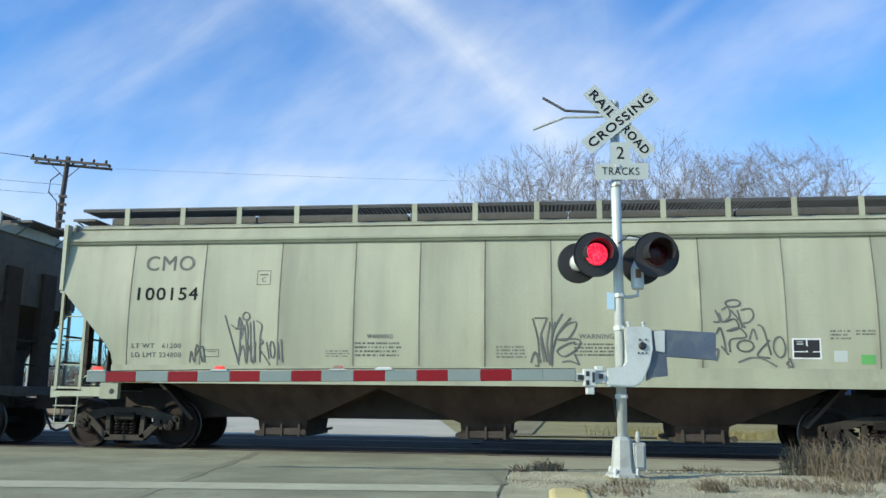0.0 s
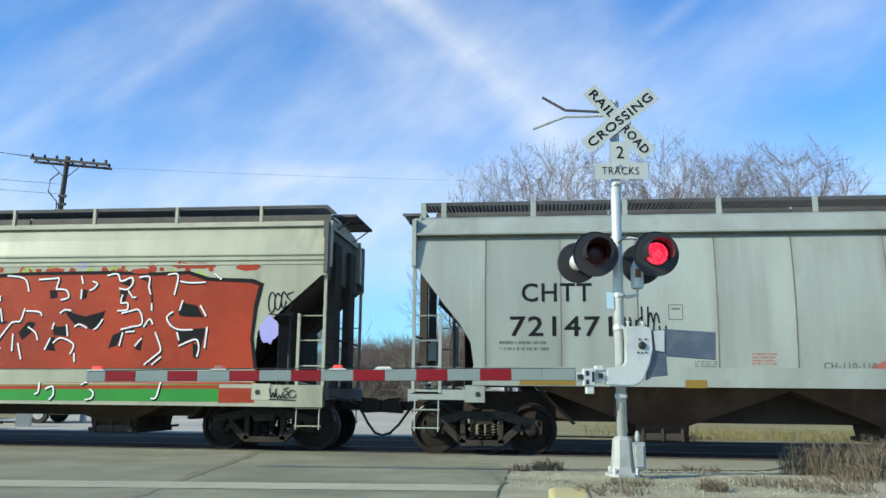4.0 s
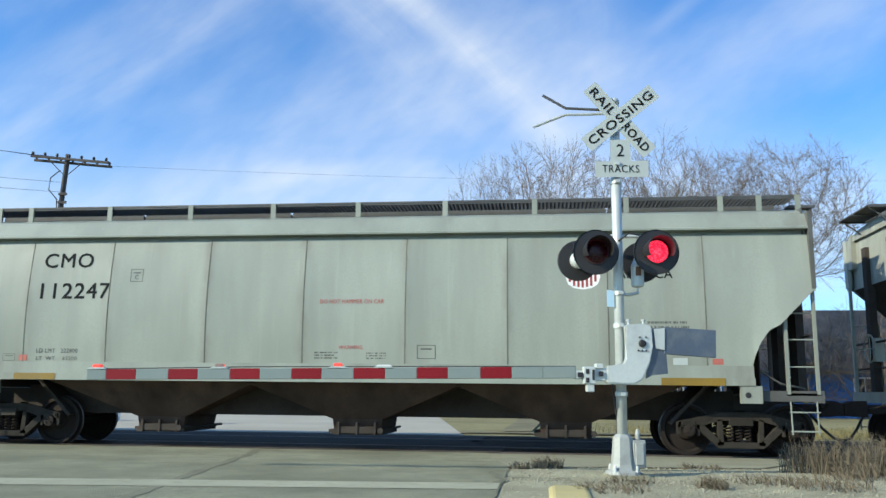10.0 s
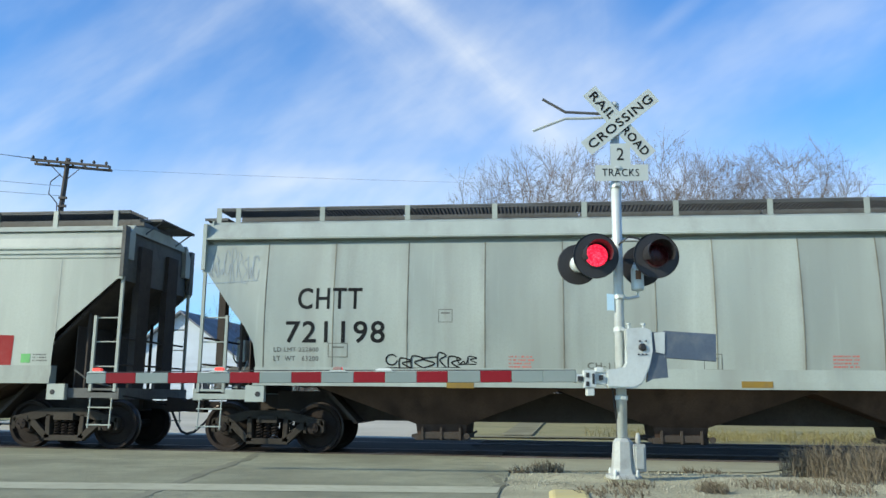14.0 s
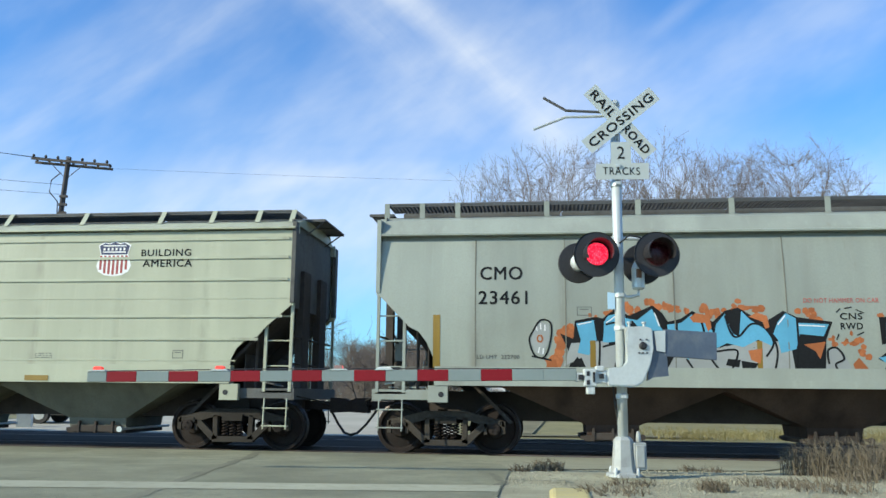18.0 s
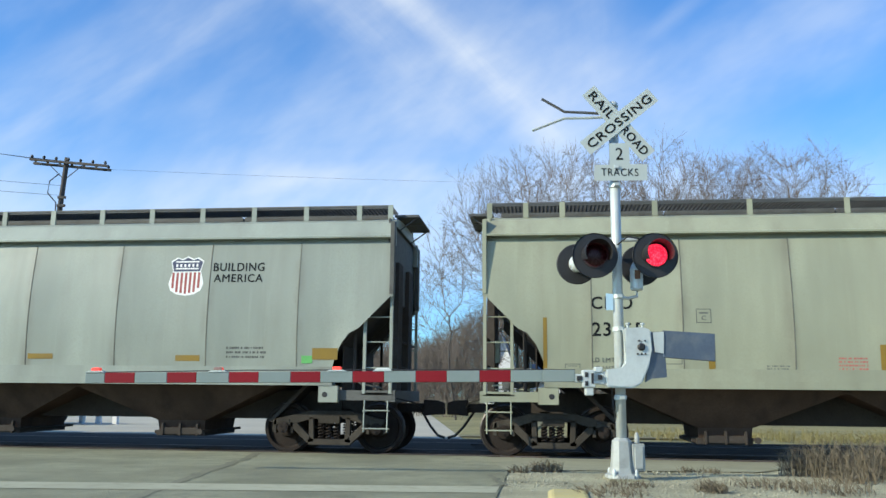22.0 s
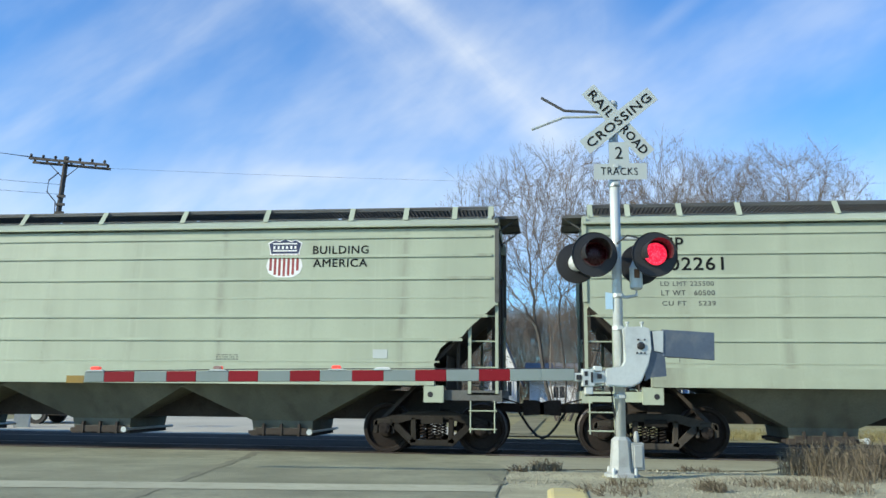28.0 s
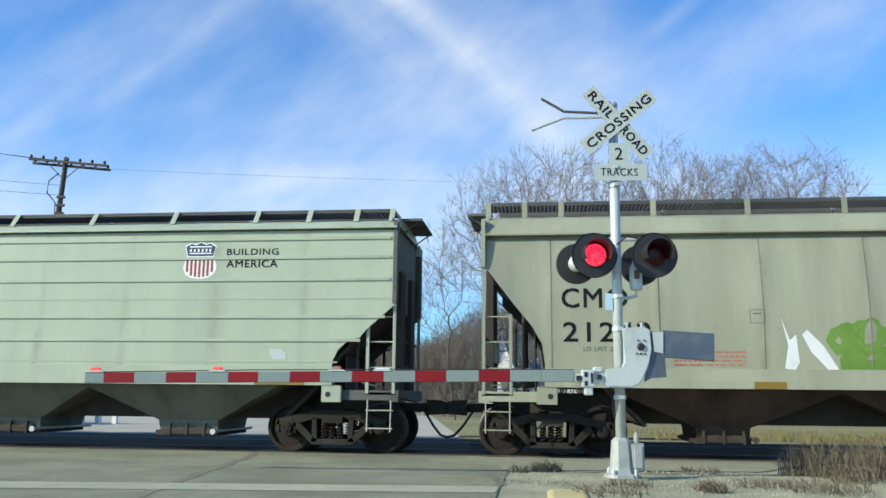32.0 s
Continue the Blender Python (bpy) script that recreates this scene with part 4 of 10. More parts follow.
def shield(key, x0, x1, z0, z1):
    """A shield with a blue head over red and white stripes."""
    car, c, w, h = ROSTER[key][0], coat(key), x1 - x0, z1 - z0
    out = [(0.5, 0.0), (0.75, 0.035), (0.93, 0.13), (1.0, 0.30), (0.95, 0.48), (0.90, 0.62), (0.97, 0.88), (0.80, 0.97), (0.66, 0.93), (0.5, 1.0), (0.34, 0.93), (0.20, 0.97), (0.03, 0.88), (0.10, 0.62), (0.05, 0.48), (0.0, 0.30), (0.07, 0.13), (0.25, 0.035)]

    def fit(k, grow):
        return [(x0 + w * (0.5 + (a - 0.5) * grow), z0 + h * (0.5 + (b - 0.5) * grow)) for a, b in k]
    patch("shield_edge", [fit(out, 1.0)], WHITE, car, c, 0.007, 1)
    head = [p for p in out if p[1] >= 0.6]
    patch("shield_head", [fit(head, 0.93)], NAVY, car, c, 0.010, 1)
    stripes = []
    for i in range(7):
        a = 0.09 + 0.122 * i
        lo = [0.16, 0.06, 0.035, 0.02, 0.035, 0.06, 0.16][i]
        stripes.append([(x0 + w * a, z0 + h * (lo + 0.03)), (x0 + w * (a + 0.068), z0 + h * (lo + 0.03)), (x0 + w * (a + 0.068), z0 + h * 0.585), (x0 + w * a, z0 + h * 0.585)])
    patch("shield_stripes", stripes, CRIMSON, car, c, 0.010, 1)
    bits = [rect(x0 + w * 0.17, x0 + w * 0.83, z0 + h * b, z0 + h * (b + 0.035)) for b in (0.84, 0.665)] + [rect(x0 + w * (0.18 + 0.115 * i), x0 + w * (0.235 + 0.115 * i), z0 + h * 0.725, z0 + h * 0.80) for i in range(6)]
    patch("shield_bars", bits, WHITE, car, c, 0.013)


def shape(key, name, mat, pts, off):
    patch(name, [pts], mat, ROSTER[key][0], coat(key), off / 1000 + 0.002, 1 if key in "CH" else 3)


def oval(key, name, mat, x, z, rx, rz, off):
    rnd = random.Random(int(x * 131 + z * 977))
    wob = [rnd.uniform(0.82, 1.15) if off < 5 else 1.0 for _ in range(18)]
    patch(name, [[(x + rx * wob[i] * math.cos(q), z + rz * wob[i] * math.sin(q)) for i, q in enumerate(2 * math.pi * k / 18 for k in range(18))]], mat, ROSTER[key][0], coat(key), off / 1000 + 0.002, 0)


def dots(key, mat, path, n, seed, r, off):
    """A loose spray of n small blots along a path."""
    rnd = random.Random(seed)
    for _ in range(n):
        i = rnd.randrange(len(path) - 1)
        u = rnd.random()
        x = path[i][0] + (path[i + 1][0] - path[i][0]) * u + rnd.gauss(0, 0.05)
        z = path[i][1] + (path[i + 1][1] - path[i][1]) * u + rnd.gauss(0, 0.05)
        oval(key, "graffiti", mat, x, z, r * rnd.uniform(0.4, 1.1), r * rnd.uniform(0.4, 1.0), off)


def ribbon(pts, width):
    """The outline pieces of a painted line along pts, rounded a little."""
    fine = []
    for i in range(len(pts) - 1):
        p0, p1, p2, p3 = pts[max(i - 1, 0)], pts[i], pts[i + 1], pts[min(i + 2, len(pts) - 1)]
        for k in range(5):
            u = k / 5
            fine.append(tuple(0.5 * (2 * p1[j] + (p2[j] - p0[j]) * u + (2 * p0[j] - 5 * p1[j] + 4 * p2[j] - p3[j]) * u * u + (3 * p1[j] - p0[j] - 3 * p2[j] + p3[j]) * u ** 3) for j in (0, 1)))
    fine.append(tuple(pts[-1]))
    left, right = [], []
    for i, p in enumerate(fine):
        a, b = fine[max(i - 1, 0)], fine[min(i + 1, len(fine) - 1)]
        d = Vector((b[0] - a[0], b[1] - a[1]))
        d = d.normalized() if d.length > 1e-6 else Vector((1, 0))
        left.append((p[0] - d.y * width / 2, p[1] + d.x * width / 2))
        right.append((p[0] + d.y * width / 2, p[1] - d.x * width / 2))
    return [[left[i], right[i], right[i + 1], left[i + 1]] for i in range(len(fine) - 1)]


def ink(key, mat, pts, width, off):
    patch("graffiti_line", ribbon(pts, width), mat, ROSTER[key][0], coat(key), off / 1000 + 0.002)


def scrawl(key, x0, x1, z0, z1, seed, n, width, mat):
    """A hand-sprayed tag of looping strokes."""
    rnd, quads, w, h = random.Random(seed), [], x1 - x0, z1 - z0
    for i in range(n):
        cx = x0 + w * (i + 0.5) / n
        cw = w / n * rnd.uniform(0.8, 1.3)
        kind = rnd.randrange(4)
        top, low = z1 - h * rnd.uniform(0, 0.35), z0 + h * rnd.uniform(0, 0.25)
        if kind == 0:
            pts = [(cx - cw * 0.5, top), (cx - cw * 0.2, low), (cx + cw * 0.1, top - 0.3 * h), (cx + cw * 0.3, low), (cx + cw * 0.55, top)]
        elif kind == 1:
            pts = [(cx + cw * 0.5 * math.cos(q), (top + low) / 2 + (top - low) * 0.45 * math.sin(q)) for q in (0.6 + 0.7 * k for k in range(9))]
        elif kind == 2:
            pts = [(cx - cw * 0.3, low), (cx - cw * 0.25, top), (cx + cw * 0.5, top - 0.15 * h), (cx - cw * 0.1, (top + low) / 2), (cx + cw * 0.5, low)]
        else:
            pts = [(cx + cw * 0.5, top), (cx - cw * 0.4, top - 0.12 * h), (cx + cw * 0.4, (top + low) / 2), (cx - cw * 0.4, low + 0.05 * h), (cx + cw * 0.6, low)]
        quads += ribbon(pts, width)
    sweep = [(x0, z0 + h * rnd.uniform(0.0, 0.15)), (x0 + w * 0.5, z0 + h * rnd.uniform(-0.05, 0.1)), (x1, z0 + h * rnd.uniform(0.0, 0.2))]
    quads += ribbon(sweep, width)
    patch("spray_tag", quads, mat, ROSTER[key][0], coat(key), 0.020 if mat is WHITE else 0.015)


mark("B", "CMO", 1.7, 3.37, 0.29, 0.97, FADED)
mark("B", "100154", 1.59, 2.8, 0.24, 1.2, BLACK)
mark("B", "LT WT   61200", 1.54, 1.89, 0.09, 0.97, FADED)
mark("B", "LD LMT 224800", 1.54, 1.72, 0.09, 0.98, FADED)
plate("B", 3.93, 4.2, 3.08, 3.36, "C")
mark("B", "WARNING", 6.08, 2.08, 0.08, 0.48, FADED)
bars("B", 5.86, 6.73, 1.72, 2.01, 4, FADED)
bars("B", 5.31, 5.76, 1.72, 1.86, 3, FADED)
plate("B", 2.98, 3.26, 1.73, 1.87, "")
ink("B", TAGGREY, [(3.35, 2.51), (3.5, 2.06), (3.66, 1.58)], 0.024, 15)
ink("B", TAGGREY, [(3.48, 2.33), (3.6, 2.27), (3.63, 2.47), (3.71, 2.27), (3.68, 2.06)], 0.024, 15)
ink("B", TAGGREY, [(3.56, 2.25), (3.75, 2.25)], 0.024, 15)
ink("B", TAGGREY, [(3.66, 2.38), (3.66, 1.95), (3.65, 1.63)], 0.024, 15)
ink("B", TAGGREY, [(3.83, 2.49), (3.82, 2.44), (3.78, 2.42), (3.73, 2.43), (3.7, 2.47), (3.7, 2.52), (3.73, 2.56), (3.77, 2.56), (3.81, 2.54), (3.83, 2.49)], 0.024, 15)
ink("B", TAGGREY, [(3.77, 2.4), (3.81, 2.22), (3.81, 1.95)], 0.024, 15)
ink("B", TAGGREY, [(3.74, 2.33), (3.82, 1.64)], 0.024, 15)
ink("B", TAGGREY, [(3.85, 2.38), (3.89, 1.64)], 0.024, 15)
ink("B", TAGGREY, [(3.91, 2.41), (3.97, 1.64)], 0.024, 15)
ink("B", TAGGREY, [(3.96, 2.41), (4.07, 2.33), (4.06, 2.17), (4.05, 2.06), (4.06, 1.64)], 0.024, 15)
ink("B", TAGGREY, [(4.07, 2.06), (4.11, 2.01), (4.04, 1.9), (4.19, 1.69), (4.25, 1.58)], 0.024, 15)
ink("B", TAGGREY, [(3.63, 1.63), (3.72, 1.95), (3.8, 1.61), (3.83, 1.95), (3.93, 1.61), (3.96, 2.01)], 0.024, 15)
ink("B", TAGGREY, [(4.18, 2.01), (4.24, 1.69)], 0.024, 15)
ink("B", TAGGREY, [(4.34, 1.87), (4.34, 1.78), (4.31, 1.72), (4.28, 1.74), (4.26, 1.82), (4.25, 1.92), (4.26, 2), (4.29, 2.02), (4.32, 1.96), (4.34, 1.87)], 0.024, 15)
ink("B", TAGGREY, [(4.39, 2.01), (4.43, 1.69)], 0.024, 15)
ink("B", TAGGREY, [(4.46, 2.06), (4.49, 1.64)], 0.024, 15)
ink("B", TAGGREY, [(2.7, 1.63), (2.72, 1.84), (2.79, 1.63), (2.81, 1.9), (2.86, 1.93), (2.95, 1.63)], 0.024, 15)
ink("B", TAGGREY, [(2.8, 1.74), (2.94, 1.93), (2.99, 1.63)], 0.024, 15)
ink("B", TAGGREY, [(9.1, 2.45), (9.19, 2.07), (9.22, 1.66)], 0.028, 15)
ink("B", TAGGREY, [(9.13, 2.45), (9.36, 2.45)], 0.028, 15)
ink("B", TAGGREY, [(9.36, 2.45), (9.29, 2.28), (9.24, 2.07), (9.3, 1.67)], 0.028, 15)
ink("B", TAGGREY, [(9.24, 2.18), (9.35, 1.67)], 0.028, 15)
ink("B", TAGGREY, [(9.63, 2.53), (9.45, 2.18), (9.4, 1.67)], 0.028, 15)
ink("B", TAGGREY, [(9.78, 2.46), (9.55, 2.18), (9.45, 1.87), (9.43, 1.62)], 0.028, 15)
ink("B", TAGGREY, [(9.55, 2.18), (9.7, 2.33), (9.86, 2.38), (9.86, 2.28), (9.71, 2.07), (9.5, 2.07)], 0.028, 15)
ink("B", TAGGREY, [(9.5, 2.07), (9.91, 2.07), (9.89, 1.92), (9.66, 1.77), (9.53, 1.87), (9.71, 1.99), (9.86, 2.02)], 0.028, 15)
ink("B", TAGGREY, [(9.61, 1.67), (9.76, 1.69), (9.92, 1.62)], 0.028, 15)
ink("B", TAGGREY, [(9.41, 2.38), (9.35, 1.97), (9.4, 1.61)], 0.028, 15)
ink("B", TAGGREY, [(9.5, 2.38), (9.43, 2.07)], 0.028, 15)
ink("B", TAGGREY, [(9.09, 1.77), (9.16, 1.82), (9.2, 1.61), (9.14, 1.61)], 0.028, 15)
ink("B", TAGGREY, [(9.06, 1.66), (9.14, 1.85), (9.25, 1.66)], 0.028, 15)
ink("B", TAGGREY, [(9.83, 1.82), (9.92, 1.62)], 0.028, 15)
ink("B", TAGGREY, [(12.72, 2.71), (12.69, 2.67), (12.62, 2.65), (12.53, 2.65), (12.47, 2.69), (12.47, 2.73), (12.53, 2.76), (12.62, 2.77), (12.69, 2.75), (12.72, 2.71)], 0.03, 15)
ink("B", TAGGREY, [(12.28, 2.59), (12.35, 2.4), (12.24, 2.38)], 0.03, 15)
ink("B", TAGGREY, [(12.39, 2.59), (12.5, 2.64), (12.53, 2.49), (12.4, 2.38), (12.34, 2.54)], 0.03, 15)
ink("B", TAGGREY, [(12.55, 2.59), (12.78, 2.28)], 0.03, 15)
ink("B", TAGGREY, [(12.66, 2.59), (12.73, 2.28)], 0.03, 15)
ink("B", TAGGREY, [(12.72, 2.59), (12.88, 2.61), (12.93, 2.49), (12.85, 2.38), (12.75, 2.36)], 0.03, 15)
ink("B", TAGGREY, [(12.45, 2.38), (12.61, 2.43), (12.67, 2.28), (12.51, 2.22)], 0.03, 15)
ink("B", TAGGREY, [(12.28, 2.17), (12.35, 2.28), (12.41, 2.07), (12.44, 1.86)], 0.03, 15)
ink("B", TAGGREY, [(12.46, 2.22), (12.67, 2.28), (12.79, 2.12), (12.52, 2.07), (12.51, 1.86)], 0.03, 15)
ink("B", TAGGREY, [(12.84, 2.07), (12.91, 2.26), (12.97, 2.07)], 0.03, 15)
ink("B", TAGGREY, [(12.2, 2.02), (12.21, 1.86), (12.31, 1.91), (12.27, 1.7)], 0.03, 15)
ink("B", TAGGREY, [(12.36, 1.96), (12.48, 1.81)], 0.03, 15)
ink("B", TAGGREY, [(12.91, 1.97), (12.88, 1.91), (12.8, 1.87), (12.7, 1.88), (12.64, 1.93), (12.64, 2), (12.7, 2.05), (12.79, 2.06), (12.88, 2.02), (12.91, 1.96)], 0.03, 15)
ink("B", TAGGREY, [(12.99, 2.33), (13.07, 2.28), (13.14, 2.02), (13.19, 1.81)], 0.03, 15)
ink("B", TAGGREY, [(13.18, 2.07), (12.96, 1.81), (13.17, 1.76)], 0.03, 15)
ink("B", TAGGREY, [(13.43, 1.95), (13.41, 1.83), (13.35, 1.77), (13.29, 1.8), (13.24, 1.89), (13.24, 2.01), (13.28, 2.1), (13.35, 2.12), (13.4, 2.06), (13.43, 1.94)], 0.03, 15)
ink("B", TAGGREY, [(12.64, 1.68), (12.85, 1.76), (13.06, 1.74), (13.28, 1.61)], 0.03, 15)
ink("B", TAGGREY, [(13.49, 1.71), (13.44, 1.66), (13.54, 1.61), (13.49, 1.76)], 0.03, 15)
ink("B", BLACK, [(15.68, 2.33), (15.65, 2.26), (15.5, 2.1), (15.46, 1.95)], 0.014, 10)
ink("B", BLACK, [(15.45, 2.18), (15.39, 2.12)], 0.014, 10)
ink("B", BLACK, [(15.08, 1.95), (15.18, 2.05)], 0.014, 10)
ink("B", BLACK, [(15.32, 1.91), (15.36, 1.97)], 0.014, 10)
mark("B", "WARNING", 9.92, 2.08, 0.09, 0.61, FADED)
bars("B", 9.83, 10.54, 1.75, 2.0, 4, FADED)
bars("B", 8.45, 8.99, 1.71, 1.95, 4, FADED)
slab("B", "black_plate", 13.57, 14.0, 1.77, 2.07, HOOD)
slab("B", "plate_border", 13.54, 14.03, 1.74, 2.1, WHITE)
shape("B", "plate_divider", WHITE, rect(13.775, 13.80, 1.87, 2.07), 14)
shape("B", "plate_divider", WHITE, rect(13.57, 14.0, 1.86, 1.875), 14)
shape("B", "plate_print", SIGN, rect(13.62, 13.73, 1.99, 2.01), 14)
shape("B", "plate_print", SIGN, rect(13.62, 13.73, 2.03, 2.045), 14)
bars("B", 14.19, 14.52, 2.05, 2.24, 3, FADED)
bars("B", 14.61, 14.93, 2.13, 2.24, 2, FADED)
slab("B", "white_sticker", 14.23, 14.45, 1.7, 1.89, SIGN)
slab("B", "green_sticker", 14.67, 14.9, 1.66, 1.82, STICKER)
slab("B", "yellow_marker", 12.02, 12.5, 1.41, 1.53, YELLOW)
slab("B", "yellow_marker", 14.35, 15.26, 1.42, 1.55, YELLOW)
slab("B", "yellow_marker", 1.23, 1.99, 1.38, 1.5, YELLOW)
mark("C", "UP", 1.33, 2.26, 0.22, 0.52, BLACK)
mark("C", "99962", 1.34, 1.71, 0.24, 1.12, BLACK)
slab("C", "yellow_marker", 1.22, 1.31, 1.57, 2.19, YELLOW)
ink("C", BLACK, [(1.05, 3.28), (1.01, 3.25), (0.91, 3.23), (0.8, 3.23), (0.73, 3.27), (0.73, 3.31), (0.8, 3.34), (0.92, 3.34), (1.01, 3.32), (1.05, 3.28)], 0.026, 10)
ink("C", BLACK, [(0.37, 2.98), (0.73, 3.02)], 0.026, 10)
ink("C", BLACK, [(0.58, 3.17), (0.73, 2.88), (0.82, 2.84)], 0.026, 10)
ink("C", BLACK, [(0.55, 2.79), (0.79, 2.85)], 0.026, 10)
ink("C", BLACK, [(0.99, 2.99), (0.97, 2.89), (0.91, 2.84), (0.83, 2.86), (0.79, 2.94), (0.79, 3.05), (0.83, 3.13), (0.91, 3.15), (0.97, 3.09), (0.99, 2.99)], 0.026, 10)
ink("C", BLACK, [(1.02, 2.85), (1.08, 3.17), (1.2, 3.2), (1.23, 2.99), (1.11, 2.9)], 0.026, 10)
ink("C", BLACK, [(1.23, 2.85), (1.29, 3.17), (1.37, 3.23), (1.55, 3.02), (1.58, 2.84), (1.43, 2.8), (0.96, 2.87)], 0.026, 10)
ink("C", BLACK, [(0.64, 3.08), (1.26, 3.17)], 0.026, 10)
shape("C", "graffiti", BLACK, [(9.46, 2.91), (9.61, 2.94), (9.57, 2.7), (9.46, 2.65)], 8)
shape("C", "graffiti", BLACK, [(10.21, 2.59), (10.38, 2.3), (10.14, 2.28)], 8)
shape("C", "graffiti", BLACK, [(10.07, 2.1), (10.26, 2.17), (10.5, 1.94), (10.62, 1.86), (10.45, 1.88), (10.12, 2.01)], 8)
shape("C", "graffiti", BLACK, [(11.13, 2.38), (11.29, 2.36), (11.22, 2.17), (11.04, 2.02), (10.95, 2.17)], 8)
shape("C", "graffiti", BLACK, [(11.52, 2.99), (11.67, 2.99), (11.7, 2.85), (11.55, 2.82)], 8)
shape("C", "graffiti", BLACK, [(12.18, 3.01), (12.31, 2.99), (12.29, 2.82), (12.16, 2.82)], 8)
shape("C", "graffiti", BLACK, [(11.87, 2.59), (12.3, 2.48), (12.71, 2.59), (12.59, 2.28), (12.41, 2.23), (12.3, 2.33), (12.14, 2.28), (11.93, 2.49)], 8)
shape("C", "graffiti", BLACK, [(11.67, 2.28), (11.96, 2.3), (11.94, 2.1), (11.67, 2.12)], 8)
shape("C", "graffiti", BLACK, [(11.59, 2.07), (11.73, 2.09), (11.68, 1.97), (11.76, 1.81), (11.52, 1.84)], 8)
shape("C", "graffiti", BLACK, [(12.88, 2.12), (13.24, 2.28), (13.34, 2.2), (13.08, 2.16), (12.98, 1.92), (12.81, 1.87)], 8)
shape("C", "graffiti", BLACK, [(13.34, 1.87), (13.5, 2.13), (13.47, 1.82)], 8)
shape("C", "graffiti", BLACK, [(12.94, 3.16), (13.18, 3.21), (13.16, 3.05), (12.97, 3.11)], 8)
shape("C", "graffiti", BLACK, [(12.97, 2.98), (13.13, 2.95), (13.08, 2.74), (12.97, 2.8)], 8)
shape("C", "graffiti", BLACK, [(14.21, 2.74), (14.52, 2.69), (14.67, 2.46), (14.21, 2.48), (14.14, 2.59)], 8)
shape("C", "graffiti", BLACK, [(14.16, 2.23), (14.72, 2.26), (14.66, 1.88), (14.51, 2.08), (14.21, 1.95)], 8)
shape("C", "graffiti", BLACK, [(14.48, 1.98), (14.61, 1.93), (14.58, 1.67), (14.51, 1.72)], 8)
shape("C", "graffiti", BLACK, [(8.92, 3.02), (9.09, 3), (9.16, 2.65), (9.34, 2.49), (9.35, 2.33), (9.21, 2.17), (9.08, 2.06), (9.01, 2.33)], 8)
shape("C", "graffiti", BLACK, [(9, 1.94), (9.23, 1.91), (9.37, 1.88), (9.31, 1.49), (9.07, 1.52)], 8)
ink("C", BLACK, [(9.19, 2.87), (9.19, 2.63)], 0.05, 8)
ink("C", WHITE, [(9.17, 2.89), (9.16, 2.65)], 0.03, 10)
ink("C", BLACK, [(9.48, 2.95), (9.48, 2.7)], 0.05, 8)
ink("C", WHITE, [(9.45, 2.97), (9.46, 2.72)], 0.03, 10)
ink("C", BLACK, [(9.63, 2.89), (9.58, 2.73)], 0.05, 8)
ink("C", WHITE, [(9.61, 2.91), (9.55, 2.75)], 0.03, 10)
ink("C", BLACK, [(9.63, 2.63), (9.94, 2.57), (9.87, 2.49)], 0.05, 8)
ink("C", WHITE, [(9.6, 2.65), (9.91, 2.59), (9.85, 2.51)], 0.03, 10)
ink("C", BLACK, [(9.22, 3.06), (9.43, 3.14), (9.87, 3.16)], 0.05, 8)
ink("C", WHITE, [(9.19, 3.08), (9.41, 3.16), (9.85, 3.18)], 0.03, 10)
ink("C", BLACK, [(10.52, 2.87), (10.53, 2.76)], 0.05, 8)
ink("C", WHITE, [(10.5, 2.89), (10.5, 2.78)], 0.03, 10)
ink("C", BLACK, [(10.55, 2.62), (10.62, 2.36)], 0.05, 8)
ink("C", WHITE, [(10.53, 2.64), (10.59, 2.38)], 0.03, 10)
ink("C", BLACK, [(10.23, 2.59), (10.1, 2.28), (10.04, 2.05)], 0.05, 8)
ink("C", WHITE, [(10.21, 2.61), (10.08, 2.3), (10.01, 2.07)], 0.03, 10)
ink("C", BLACK, [(10.64, 3.26), (10.91, 3.23), (11.04, 3.15), (11.11, 2.94)], 0.05, 8)
ink("C", WHITE, [(10.61, 3.28), (10.89, 3.25), (11.02, 3.17), (11.09, 2.96)], 0.03, 10)
ink("C", BLACK, [(10.2, 2.1), (10.36, 2.05), (10.42, 1.99)], 0.05, 8)
ink("C", WHITE, [(10.17, 2.12), (10.34, 2.07), (10.39, 2.02)], 0.03, 10)
ink("C", BLACK, [(10.53, 1.94), (10.78, 2.31), (10.89, 2.36), (10.99, 2.38), (11.06, 2.62)], 0.05, 8)
ink("C", WHITE, [(10.5, 1.96), (10.76, 2.33), (10.86, 2.38), (10.97, 2.4), (11.04, 2.64)], 0.03, 10)
ink("C", BLACK, [(10.48, 1.86), (10.64, 1.84)], 0.05, 8)
ink("C", WHITE, [(10.45, 1.88), (10.62, 1.86)], 0.03, 10)
ink("C", BLACK, [(10.86, 2.13), (10.88, 1.79)], 0.05, 8)
ink("C", WHITE, [(10.84, 2.15), (10.85, 1.81)], 0.03, 10)
ink("C", BLACK, [(10.99, 1.94), (11.07, 1.64)], 0.05, 8)
ink("C", WHITE, [(10.96, 1.97), (11.05, 1.66)], 0.03, 10)
ink("C", BLACK, [(11.16, 2.26), (11.32, 2.15), (11.38, 2)], 0.05, 8)
ink("C", WHITE, [(11.14, 2.28), (11.3, 2.17), (11.36, 2.02)], 0.03, 10)
ink("C", BLACK, [(11.09, 2.57), (11.36, 2.55), (11.42, 2.47)], 0.05, 8)
ink("C", WHITE, [(11.07, 2.59), (11.34, 2.57), (11.4, 2.49)], 0.03, 10)
